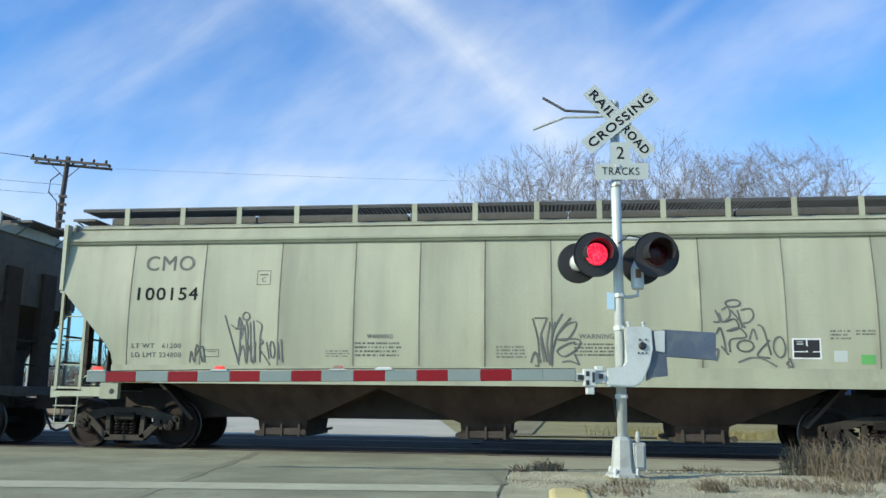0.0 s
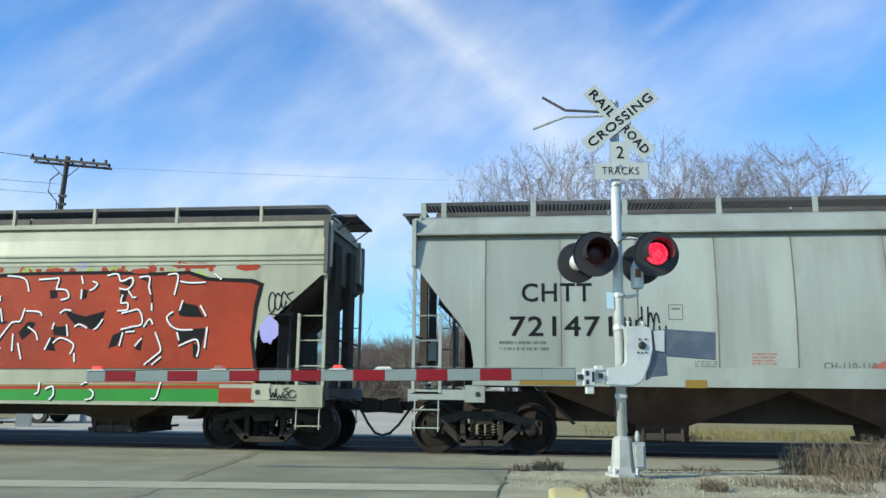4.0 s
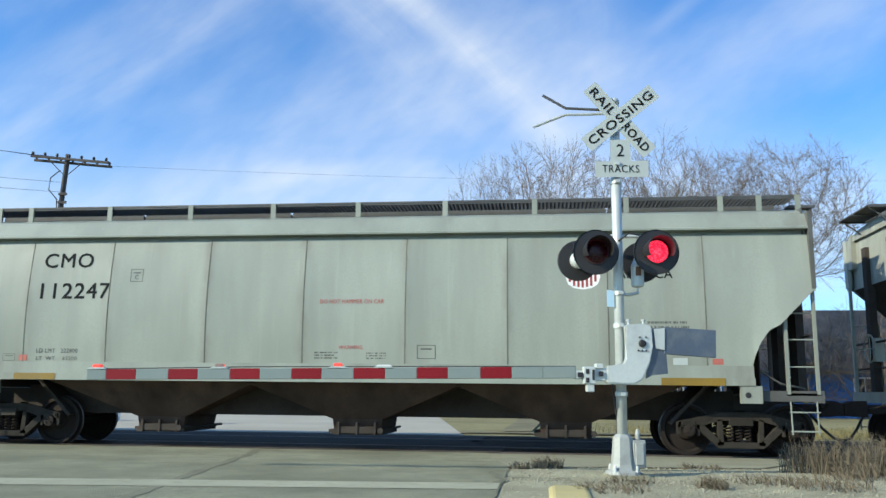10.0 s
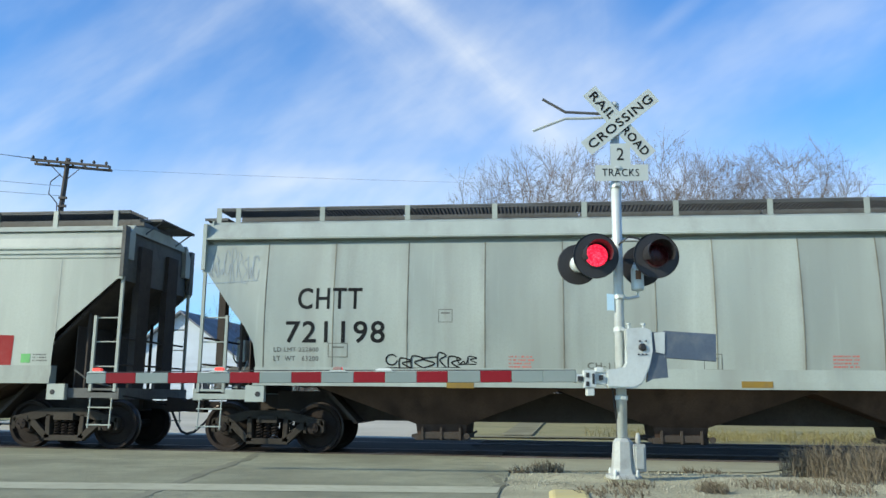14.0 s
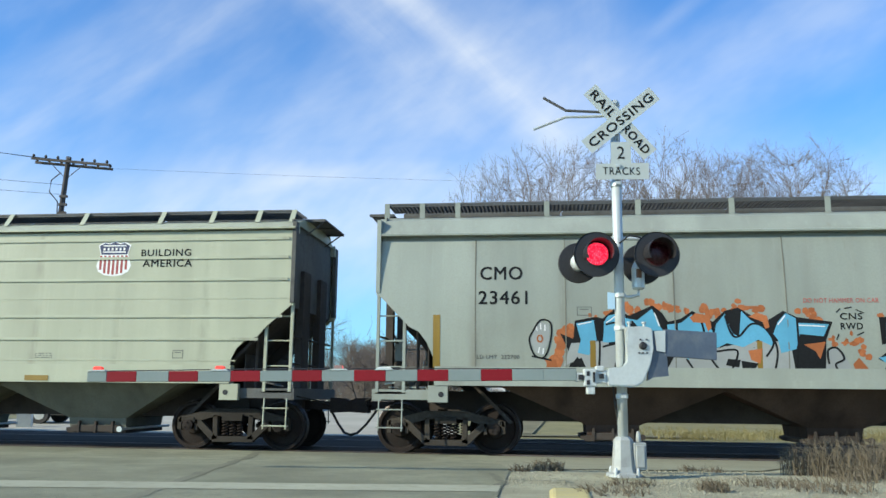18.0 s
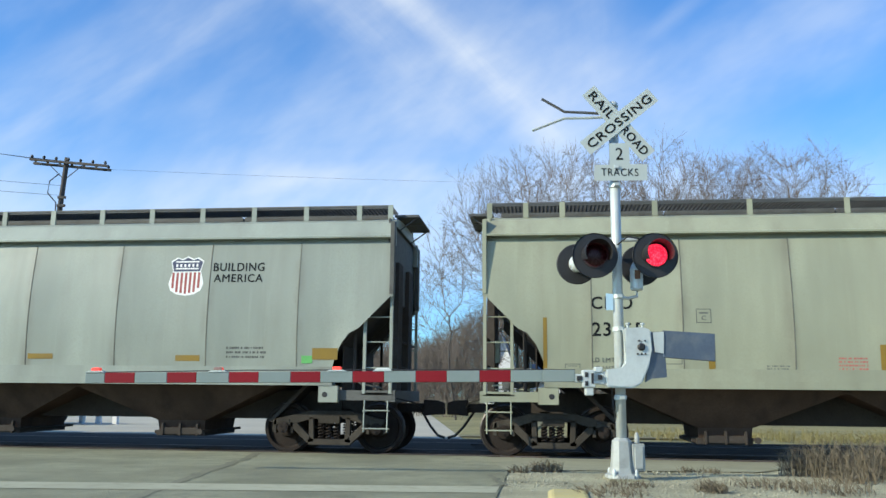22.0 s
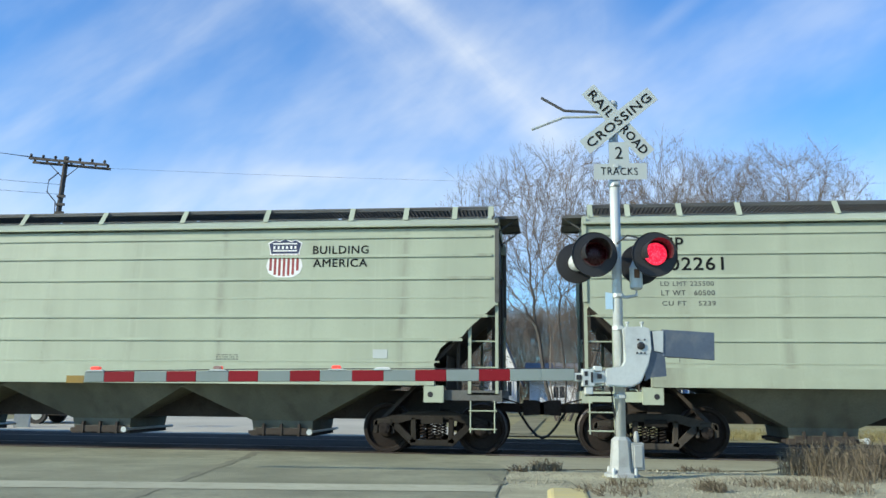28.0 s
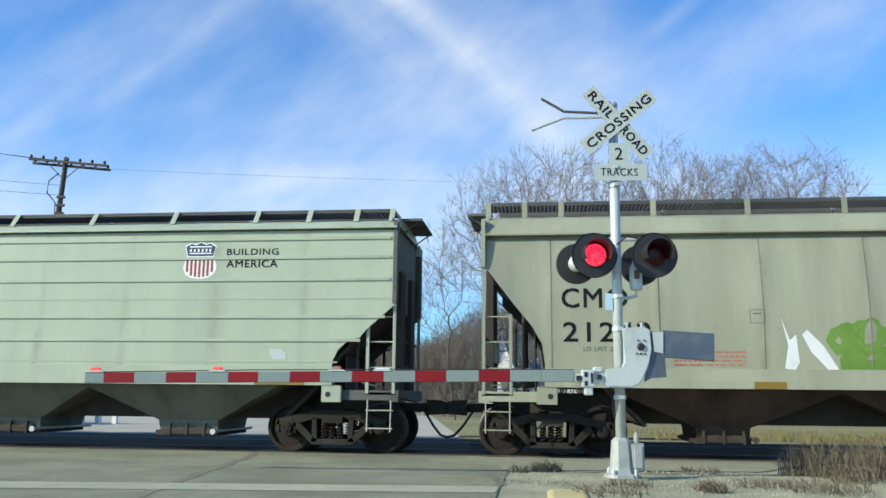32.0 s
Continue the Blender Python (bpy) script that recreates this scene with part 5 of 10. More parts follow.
ink("C", BLACK, [(11.29, 3.18), (11.61, 3.2), (11.72, 3.2), (11.67, 2.99)], 0.05, 8)
ink("C", WHITE, [(11.27, 3.2), (11.59, 3.22), (11.69, 3.22), (11.65, 3.01)], 0.03, 10)
ink("C", BLACK, [(11.67, 2.99), (11.88, 2.97), (11.94, 2.83), (11.78, 2.78)], 0.05, 8)
ink("C", WHITE, [(11.65, 3.01), (11.86, 2.99), (11.92, 2.85), (11.76, 2.8)], 0.03, 10)
ink("C", BLACK, [(12.17, 3.25), (12.22, 3.09)], 0.05, 8)
ink("C", WHITE, [(12.15, 3.27), (12.2, 3.11)], 0.03, 10)
ink("C", BLACK, [(12.41, 3.14), (12.52, 3.09), (12.43, 2.99), (12.36, 2.96)], 0.05, 8)
ink("C", WHITE, [(12.39, 3.16), (12.49, 3.11), (12.41, 3.01), (12.34, 2.99)], 0.03, 10)
ink("C", BLACK, [(12.2, 2.99), (12.2, 2.8)], 0.05, 8)
ink("C", WHITE, [(12.18, 3.01), (12.18, 2.82)], 0.03, 10)
ink("C", BLACK, [(11.79, 2.52), (11.89, 2.59), (12.02, 2.57)], 0.05, 8)
ink("C", WHITE, [(11.77, 2.54), (11.87, 2.61), (12, 2.59)], 0.03, 10)
ink("C", BLACK, [(12.68, 2.41), (12.58, 2.26), (12.51, 2.21)], 0.05, 8)
ink("C", WHITE, [(12.66, 2.43), (12.56, 2.28), (12.49, 2.23)], 0.03, 10)
ink("C", BLACK, [(12.11, 2.26), (12.22, 2.31), (12.37, 2.24)], 0.05, 8)
ink("C", WHITE, [(12.09, 2.28), (12.19, 2.33), (12.35, 2.26)], 0.03, 10)
ink("C", BLACK, [(11.69, 2.34), (11.66, 2.2)], 0.05, 8)
ink("C", WHITE, [(11.67, 2.36), (11.64, 2.23)], 0.03, 10)
ink("C", BLACK, [(11.95, 2.31), (11.99, 2.08)], 0.05, 8)
ink("C", WHITE, [(11.93, 2.33), (11.97, 2.1)], 0.03, 10)
ink("C", BLACK, [(11.64, 2.05), (11.54, 1.82)], 0.05, 8)
ink("C", WHITE, [(11.62, 2.07), (11.52, 1.84)], 0.03, 10)
ink("C", BLACK, [(11.7, 1.95), (11.85, 2.05), (12.12, 1.93), (12.07, 1.74)], 0.05, 8)
ink("C", WHITE, [(11.68, 1.97), (11.83, 2.07), (12.1, 1.95), (12.05, 1.76)], 0.03, 10)
ink("C", BLACK, [(12.15, 1.76), (12.17, 1.59)], 0.05, 8)
ink("C", WHITE, [(12.13, 1.78), (12.15, 1.61)], 0.03, 10)
ink("C", BLACK, [(12.7, 3.25), (12.91, 3.28), (12.99, 3.14), (13.2, 3.21), (13.23, 3.09), (13.13, 2.98), (12.96, 3)], 0.05, 8)
ink("C", WHITE, [(12.68, 3.27), (12.89, 3.3), (12.97, 3.16), (13.18, 3.23), (13.21, 3.11), (13.1, 3), (12.94, 3.02)], 0.03, 10)
ink("C", BLACK, [(13.04, 2.88), (13.02, 2.72), (13.15, 2.72), (13.15, 2.59), (12.96, 2.57)], 0.05, 8)
ink("C", WHITE, [(13.02, 2.9), (13, 2.74), (13.13, 2.74), (13.13, 2.61), (12.94, 2.59)], 0.03, 10)
ink("C", BLACK, [(13.15, 2.96), (13.25, 2.83), (13.33, 2.82)], 0.05, 8)
ink("C", WHITE, [(13.13, 2.98), (13.23, 2.85), (13.3, 2.85)], 0.03, 10)
ink("C", BLACK, [(13.05, 2.52), (13.26, 2.57), (13.38, 2.59), (13.46, 2.46), (13.46, 2.31), (13.26, 2.26), (13.05, 2.21)], 0.05, 8)
ink("C", WHITE, [(13.03, 2.54), (13.23, 2.59), (13.36, 2.61), (13.44, 2.48), (13.44, 2.33), (13.24, 2.28), (13.03, 2.23)], 0.03, 10)
ink("C", BLACK, [(13.16, 2.16), (13.34, 2.18)], 0.05, 8)
ink("C", WHITE, [(13.13, 2.18), (13.32, 2.2)], 0.03, 10)
ink("C", BLACK, [(13.06, 1.9), (13.1, 2.16)], 0.05, 8)
ink("C", WHITE, [(13.03, 1.92), (13.08, 2.18)], 0.03, 10)
ink("C", BLACK, [(13.49, 2.05), (13.36, 1.9)], 0.05, 8)
ink("C", WHITE, [(13.47, 2.07), (13.34, 1.92)], 0.03, 10)
ink("C", BLACK, [(13.35, 3.21), (13.56, 3.22), (13.56, 3.03), (13.62, 2.88)], 0.05, 8)
ink("C", WHITE, [(13.33, 3.23), (13.54, 3.24), (13.54, 3.05), (13.59, 2.9)], 0.03, 10)
ink("C", BLACK, [(13.64, 2.72), (13.65, 2.57)], 0.05, 8)
ink("C", WHITE, [(13.62, 2.74), (13.63, 2.59)], 0.03, 10)
ink("C", BLACK, [(13.52, 2.26), (13.62, 2.41), (13.69, 2.31)], 0.05, 8)
ink("C", WHITE, [(13.49, 2.28), (13.6, 2.43), (13.67, 2.33)], 0.03, 10)
ink("C", BLACK, [(13.75, 2.16), (13.88, 1.85), (13.83, 1.75)], 0.05, 8)
ink("C", WHITE, [(13.73, 2.18), (13.86, 1.87), (13.8, 1.77)], 0.03, 10)
ink("C", BLACK, [(13.88, 1.8), (13.57, 1.55)], 0.05, 8)
ink("C", WHITE, [(13.86, 1.82), (13.55, 1.57)], 0.03, 10)
ink("C", BLACK, [(13.9, 1.7), (13.72, 1.55)], 0.05, 8)
ink("C", WHITE, [(13.88, 1.72), (13.7, 1.57)], 0.03, 10)
ink("C", BLACK, [(13.92, 3.26), (14.13, 3.25), (14.08, 2.87)], 0.05, 8)
ink("C", WHITE, [(13.9, 3.28), (14.11, 3.27), (14.06, 2.89)], 0.03, 10)
ink("C", BLACK, [(14.26, 2.77), (14.2, 2.56)], 0.05, 8)
ink("C", WHITE, [(14.24, 2.79), (14.18, 2.59)], 0.03, 10)
ink("C", BLACK, [(14.18, 3.13), (14.39, 3.1), (14.69, 3.11)], 0.05, 8)
ink("C", WHITE, [(14.16, 3.15), (14.37, 3.12), (14.67, 3.13)], 0.03, 10)
ink("C", BLACK, [(14.61, 2.67), (14.74, 2.46)], 0.05, 8)
ink("C", WHITE, [(14.59, 2.69), (14.72, 2.48)], 0.03, 10)
ink("C", BLACK, [(14.08, 2.54), (13.96, 2.44), (14.06, 2.28), (14.23, 2.21), (14.49, 2.21)], 0.05, 8)
ink("C", WHITE, [(14.06, 2.57), (13.94, 2.46), (14.04, 2.3), (14.21, 2.23), (14.47, 2.23)], 0.03, 10)
ink("C", BLACK, [(14.18, 2.16), (14.23, 2.01)], 0.05, 8)
ink("C", WHITE, [(14.16, 2.18), (14.21, 2.03)], 0.03, 10)
ink("C", BLACK, [(14.23, 1.9), (14.48, 2.01), (14.59, 2.01), (14.63, 1.86), (14.6, 1.7)], 0.05, 8)
ink("C", WHITE, [(14.21, 1.92), (14.46, 2.03), (14.57, 2.03), (14.61, 1.88), (14.58, 1.72)], 0.03, 10)
ink("C", BLACK, [(14.77, 2.26), (14.74, 1.86)], 0.05, 8)
ink("C", WHITE, [(14.75, 2.28), (14.72, 1.88)], 0.03, 10)
ink("C", BLACK, [(14.85, 3.28), (15, 3.16)], 0.05, 8)
ink("C", WHITE, [(14.83, 3.3), (14.98, 3.18)], 0.03, 10)
ink("C", BLACK, [(9.48, 2.55), (9.53, 2.31), (9.49, 2.26)], 0.05, 8)
ink("C", WHITE, [(9.45, 2.57), (9.51, 2.33), (9.47, 2.28)], 0.03, 10)
ink("C", BLACK, [(9.42, 1.99), (9.32, 2.1), (9.34, 2.15), (9.43, 2.15)], 0.05, 8)
ink("C", WHITE, [(9.4, 2.01), (9.3, 2.12), (9.32, 2.17), (9.41, 2.17)], 0.03, 10)
ink("C", BLACK, [(9.01, 2.84), (9.08, 2.89)], 0.05, 8)
ink("C", WHITE, [(8.98, 2.86), (9.06, 2.92)], 0.03, 10)
ink("C", BLACK, [(9.01, 2.7), (9.09, 2.77)], 0.05, 8)
ink("C", WHITE, [(8.99, 2.72), (9.07, 2.79)], 0.03, 10)
ink("C", BLACK, [(10.46, 2.91), (10.5, 2.59), (10.57, 2.36), (10.7, 2.38)], 0.05, 8)
ink("C", BLACK, [(13.38, 3.21), (13.56, 3.1), (13.65, 2.64)], 0.04, 8)
ink("C", BLACK, [(11.51, 1.21), (11.5, 1.03), (11.44, 0.98)], 0.05, 8)
ink("C", WHITE, [(11.49, 1.23), (11.48, 1.05), (11.41, 1)], 0.03, 10)
ink("C", BLACK, [(11.64, 1.08), (11.78, 1.13), (11.81, 0.98), (11.73, 0.88)], 0.05, 8)
ink("C", WHITE, [(11.62, 1.1), (11.76, 1.15), (11.79, 1), (11.71, 0.9)], 0.03, 10)
ink("C", BLACK, [(12.35, 1.17), (12.47, 1.22)], 0.05, 8)
ink("C", WHITE, [(12.33, 1.19), (12.45, 1.24)], 0.03, 10)
ink("C", BLACK, [(12.46, 0.89), (12.58, 0.92), (12.61, 1.02), (12.53, 1.09)], 0.05, 8)
ink("C", WHITE, [(12.43, 0.91), (12.56, 0.94), (12.59, 1.04), (12.51, 1.11)], 0.03, 10)
ink("C", BLACK, [(13.93, 1.23), (13.86, 0.95), (13.76, 0.93)], 0.05, 8)
ink("C", WHITE, [(13.91, 1.25), (13.84, 0.97), (13.74, 0.95)], 0.03, 10)
dots("C", ORANGE, [(9.07, 3.27), (9.57, 3.29), (10.34, 3.36), (11.31, 3.37), (11.64, 3.33), (12.91, 3.34), (14.06, 3.41), (14.88, 3.45)], 40, 7, 0.075, 2)
dots("C", LIME, [(9.19, 3.16), (10.34, 3.32), (12.28, 3.34), (13.85, 3.33), (14.83, 3.28)], 46, 8, 0.07, 2)
bars("C", 1.37, 2.28, 1.53, 1.65, 2, FADED)
shape("C", "graffiti", LIME, [(2.17, 3.42), (3.97, 3.49), (5.67, 3.4), (7.18, 3.37), (8.54, 3.31), (8.58, 3.09), (2.19, 3.13)], 3)
shape("C", "graffiti", BLACK, [(2.21, 2.06), (2.18, 3.34), (2.39, 3.42), (3.98, 3.42), (4.26, 3.37), (7.18, 3.36), (8.53, 3.27), (8.57, 2.05), (8.56, 1.48), (2.74, 1.44), (2.7, 1.93)], 4)
shape("C", "graffiti", GREEN, [(2.46, 2.2), (2.4, 3.32), (3.98, 3.35), (4.27, 3.3), (7.18, 3.3), (8.46, 3.21), (8.46, 2.18), (8.51, 2.05), (8.51, 1.48), (3.0, 1.44), (2.92, 2.2)], 6)
shape("C", "graffiti", GREEN, [(3.02, 1.23), (8.52, 1.28), (8.54, 0.88), (3.05, 0.82)], 6)
shape("C", "graffiti", BLACK, [(2.71, 1.23), (3.02, 1.23), (3.05, 0.82), (2.71, 0.82)], 5)
ink("C", BLACK, [(4.26, 3.26), (4.29, 2.21), (3.9, 2.21), (3.91, 1.42)], 0.045, 8)
ink("C", WHITE, [(4.21, 3.29), (4.25, 2.24), (3.85, 2.24), (3.87, 1.45)], 0.022, 10)
ink("C", BLACK, [(5.67, 3.27), (5.68, 2.48), (5.67, 1.43)], 0.045, 8)
ink("C", WHITE, [(5.63, 3.3), (5.64, 2.5), (5.63, 1.46)], 0.022, 10)
ink("C", BLACK, [(7.21, 3.21), (7.21, 1.98), (7.82, 1.97), (7.8, 1.69)], 0.045, 8)
ink("C", WHITE, [(7.17, 3.24), (7.16, 2.0), (7.78, 1.99), (7.76, 1.72)], 0.022, 10)
ink("C", BLACK, [(7.88, 2.41), (7.87, 2.15), (8.53, 2.15)], 0.045, 8)
ink("C", WHITE, [(7.84, 2.44), (7.83, 2.17), (8.49, 2.18)], 0.022, 10)
ink("C", BLACK, [(6.45, 1.95), (6.53, 1.44)], 0.045, 8)
ink("C", WHITE, [(6.41, 1.97), (6.48, 1.47)], 0.022, 10)
ink("C", BLACK, [(3.89, 1.21), (3.91, 0.82)], 0.045, 8)
ink("C", WHITE, [(3.85, 1.24), (3.86, 0.84)], 0.022, 10)
ink("C", BLACK, [(5.7, 1.23), (5.69, 0.84)], 0.045, 8)
ink("C", WHITE, [(5.66, 1.25), (5.65, 0.86)], 0.022, 10)
ink("C", BLACK, [(6.56, 1.23), (6.56, 0.85)], 0.045, 8)
ink("C", WHITE, [(6.52, 1.26), (6.52, 0.87)], 0.022, 10)
ink("C", BLACK, [(7.4, 1.24), (7.39, 0.86)], 0.045, 8)
ink("C", WHITE, [(7.36, 1.27), (7.35, 0.88)], 0.022, 10)
ink("C", BLACK, [(8.52, 1.25), (8.53, 0.87)], 0.045, 8)
ink("C", WHITE, [(8.48, 1.28), (8.49, 0.9)], 0.022, 10)
ink("C", BLACK, [(7.33, 1.69), (7.35, 1.45)], 0.045, 8)
ink("C", WHITE, [(7.29, 1.72), (7.31, 1.47)], 0.022, 10)
shape("C", "graffiti", BLACK, [(4.7, 2.51), (5.15, 2.57), (5.2, 1.83), (4.72, 1.84)], 8)
shape("C", "graffiti", BLACK, [(6.29, 2.62), (6.69, 2.65), (6.68, 2.03), (6.41, 2.05)], 8)
shape("C", "graffiti", BLACK, [(6.81, 1.88), (7.21, 1.89), (7.17, 1.64), (6.89, 1.64)], 8)
shape("C", "graffiti", BLACK, [(7.85, 2.23), (8.53, 2.23), (8.53, 2.07), (7.85, 2.08)], 8)
shape("C", "graffiti", BLACK, [(7.59, 1.97), (7.79, 1.99), (7.78, 1.71), (7.66, 1.71)], 8)
ink("C", WHITE, [(4.65, 2.51), (4.68, 1.84)], 0.02, 10)
ink("C", WHITE, [(6.31, 2.6), (6.42, 2.05)], 0.02, 10)
oval("C", "graffiti", WHITE, 4.36, 2.04, 0.039, 0.039, 9)
oval("C", "graffiti", WHITE, 5.22, 1.97, 0.039, 0.039, 9)
oval("C", "graffiti", WHITE, 3.47, 1.66, 0.039, 0.039, 9)
oval("C", "graffiti", WHITE, 7.94, 1.19, 0.039, 0.039, 9)
oval("C", "graffiti", WHITE, 7.15, 1.9, 0.039, 0.039, 9)
oval("C", "graffiti", WHITE, 5.97, 1.82, 0.039, 0.039, 9)
oval("C", "graffiti", WHITE, 4.02, 2.03, 0.039, 0.039, 9)
oval("C", "graffiti", WHITE, 4.3, 1.0, 0.039, 0.039, 9)
oval("C", "graffiti", WHITE, 7.49, 1.18, 0.039, 0.039, 9)
oval("C", "graffiti", WHITE, 7.33, 1.93, 0.039, 0.039, 9)
oval("C", "graffiti", WHITE, 4.79, 1.38, 0.039, 0.039, 9)
oval("C", "graffiti", WHITE, 7.0, 1.12, 0.039, 0.039, 9)
oval("C", "graffiti", WHITE, 7.73, 2.07, 0.039, 0.039, 9)
oval("C", "graffiti", WHITE, 6.34, 1.34, 0.039, 0.039, 9)
oval("C", "graffiti", LILAC, 2.01, 3.06, 0.098, 0.196, 2)
oval("C", "graffiti", LILAC, 1.87, 2.8, 0.052, 0.065, 2)
oval("C", "graffiti", LILAC, 2.55, 1.69, 0.13, 0.196, 2)
oval("C", "graffiti", LILAC, 2.48, 1.03, 0.196, 0.183, 2)
oval("C", "graffiti", LILAC, 4.61, 3.49, 0.294, 0.059, 2)
oval("C", "graffiti", LILAC, 6.08, 3.47, 0.294, 0.065, 2)
oval("C", "graffiti", LILAC, 8.02, 3.43, 0.261, 0.078, 2)
oval("C", "graffiti", LILAC, 8.65, 2.89, 0.13, 0.294, 2)
oval("C", "graffiti", LILAC, 8.8, 2.18, 0.261, 0.359, 2)
oval("C", "graffiti", LILAC, 8.75, 1.18, 0.163, 0.104, 2)
oval("C", "graffiti", LILAC, 8.12, 3.68, 0.228, 0.039, 2)
oval("C", "graffiti", LILAC, 4.46, 3.67, 0.13, 0.039, 2)
shape("C", "graffiti", LIME, [(8.56, 1.48), (8.61, 1.79), (9.0, 1.92), (9.19, 1.73), (9.13, 1.48)], 3)
shape("C", "graffiti", LIME, [(8.56, 1.24), (9.13, 1.25), (9.01, 0.9), (8.57, 0.9)], 3)
shape("C", "graffiti", BLACK, [(9.03, 2.92), (9.26, 3.18), (9.46, 3.27), (11.05, 3.35), (12.6, 3.36), (13.68, 3.33), (14.33, 3.35), (14.75, 3.22), (15.59, 3.19), (15.82, 3.1), (15.72, 2.64), (15.67, 2.07), (15.76, 1.52), (9.21, 1.47), (9.38, 1.79), (9.1, 2.06), (9.24, 2.36), (9.48, 2.49), (9.11, 2.62)], 4)
shape("C", "graffiti", ORANGE, [(9.19, 2.97), (9.36, 3.14), (10.15, 3.22), (11.05, 3.28), (12.6, 3.29), (13.69, 3.26), (14.33, 3.28), (14.7, 3.15), (15.54, 3.11), (15.72, 3.06), (15.64, 2.69), (15.6, 2.07), (15.69, 1.52), (9.51, 1.47), (9.56, 1.74), (9.24, 2.06), (9.38, 2.29), (9.73, 2.49), (9.3, 2.71)], 6)
shape("C", "graffiti", BLACK, [(8.97, 3.0), (9.15, 3.0), (9.11, 2.66), (9.23, 2.45), (9.0, 2.36)], 9)
shape("C", "graffiti", BLACK, [(9.09, 2.0), (9.24, 2.26), (9.39, 1.9), (9.33, 1.52), (9.1, 1.52)], 9)
shape("C", "graffiti", GREEN, [(9.46, 1.15), (15.05, 1.22), (15.05, 0.9), (9.48, 0.88)], 5)
shape("C", "graffiti", ORANGE, [(9.35, 1.2), (15.05, 1.26), (15.05, 1.14), (9.39, 1.07)], 7)
shape("C", "graffiti", ORANGE, [(15.05, 1.26), (15.73, 1.26), (15.74, 0.89), (15.05, 0.88)], 6)
mark("C", "C.SRO", 9.15, 0.87, 0.24, 1.13, WHITE)
scrawl("C", 16.02, 16.52, 0.93, 1.17, 25, 4, 0.02, BLACK)
scrawl("C", 15.93, 16.38, 2.46, 3.1, 26, 4, 0.022, BLACK)
scrawl("C", 7.45, 8.21, 0.89, 1.13, 27, 5, 0.016, BLACK)
oval("C", "graffiti", ORANGE, 9.4, 3.3, 0.227, 0.052, 3)
oval("C", "graffiti", ORANGE, 11.6, 3.37, 0.206, 0.052, 3)
oval("C", "graffiti", ORANGE, 13.36, 3.35, 0.206, 0.052, 3)
oval("C", "graffiti", ORANGE, 14.43, 3.45, 0.412, 0.062, 3)
oval("C", "graffiti", ORANGE, 15.49, 3.42, 0.227, 0.082, 3)
oval("C", "graffiti", LILAC, 8.68, 3.04, 0.093, 0.227, 2)
oval("C", "graffiti", LILAC, 8.77, 2.27, 0.165, 0.309, 2)
oval("C", "graffiti", LILAC, 12.15, 3.47, 0.144, 0.052, 2)
oval("C", "graffiti", LILAC, 15.96, 2.23, 0.186, 0.258, 2)
oval("C", "graffiti", LILAC, 10.14, 3.36, 0.206, 0.052, 2)
mark("D", "CHTT", 2.01, 2.74, 0.33, 1.24, BLACK)
mark("D", "721471", 1.8, 2.12, 0.35, 1.8, BLACK)
bars("D", 1.6, 2.48, 1.81, 2.03, 2, FADED)
plate("D", 4.58, 4.83, 2.41, 2.68, "")
shield("D", 12.85, 13.51, 2.76, 3.51)
mark("D", "BUILDING", 13.76, 3.11, 0.14, 1.03, BLACK)
mark("D", "AMERICA", 13.76, 2.88, 0.16, 1.0, BLACK)
bars("D", 15.31, 16.19, 1.95, 2.22, 3, FADED)
scrawl("D", 3.71, 4.52, 1.62, 2.65, 31, 8, 0.026, BLACK)
bars("D", 5.01, 5.4, 1.57, 1.69, 3, FADED)
bars("D", 5.97, 6.38, 1.61, 1.83, 4, REDINK)
mark("D", "CH-110-110", 7.15, 1.57, 0.11, 0.86, FADED)
slab("D", "yellow_marker", 1.96, 2.94, 1.33, 1.44, YELLOW)
slab("D", "yellow_marker", 4.82, 5.18, 1.28, 1.42, YELLOW)
slab("D", "yellow_marker", 15.35, 15.94, 1.29, 1.41, YELLOW)
slab("D", "pale_sticker", 15.09, 15.31, 1.68, 1.85, SIGN)
slab("D", "pale_sticker", 15.33, 15.55, 1.66, 1.81, SIGN)
shape("D", "graffiti", REDINK, [(7.92, 1.61), (8.27, 1.77), (8.5, 1.86), (8.45, 1.5), (7.92, 1.47)], 2)
shape("D", "graffiti", OLIVE, [(8.7, 1.46), (8.85, 1.8), (8.88, 2.06), (8.74, 2.3), (9, 2.33), (9.2, 2.38), (9.35, 2.54), (9.58, 2.4), (9.85, 2.49), (10.18, 2.53), (10.56, 2.47), (10.78, 2.38), (10.57, 2.33), (10.64, 2.07), (10.75, 1.86), (10.68, 1.65), (10.98, 1.48)], 4)
shape("D", "graffiti", WHITE, [(10.51, 2.38), (10.78, 2.4), (10.9, 2.28), (11.04, 2.17), (11.02, 1.96), (11.08, 1.65), (11.19, 1.55), (10.98, 1.65), (10.7, 1.76), (10.66, 2.07), (10.79, 2.28), (10.57, 2.28)], 4)
shape("D", "graffiti", PINK, [(10.69, 2.12), (10.96, 2.07), (11.05, 1.86), (10.91, 1.91), (11.06, 1.71), (10.86, 1.76), (10.7, 1.86)], 7)
shape("D", "graffiti", PINK, [(10.97, 1.76), (11.14, 1.84), (11.19, 1.59), (11.06, 1.6)], 7)
shape("D", "graffiti", MUSTARD, [(8.76, 2.3), (9.06, 2.28), (9.06, 1.85), (8.95, 1.91), (8.97, 2.06)], 7)
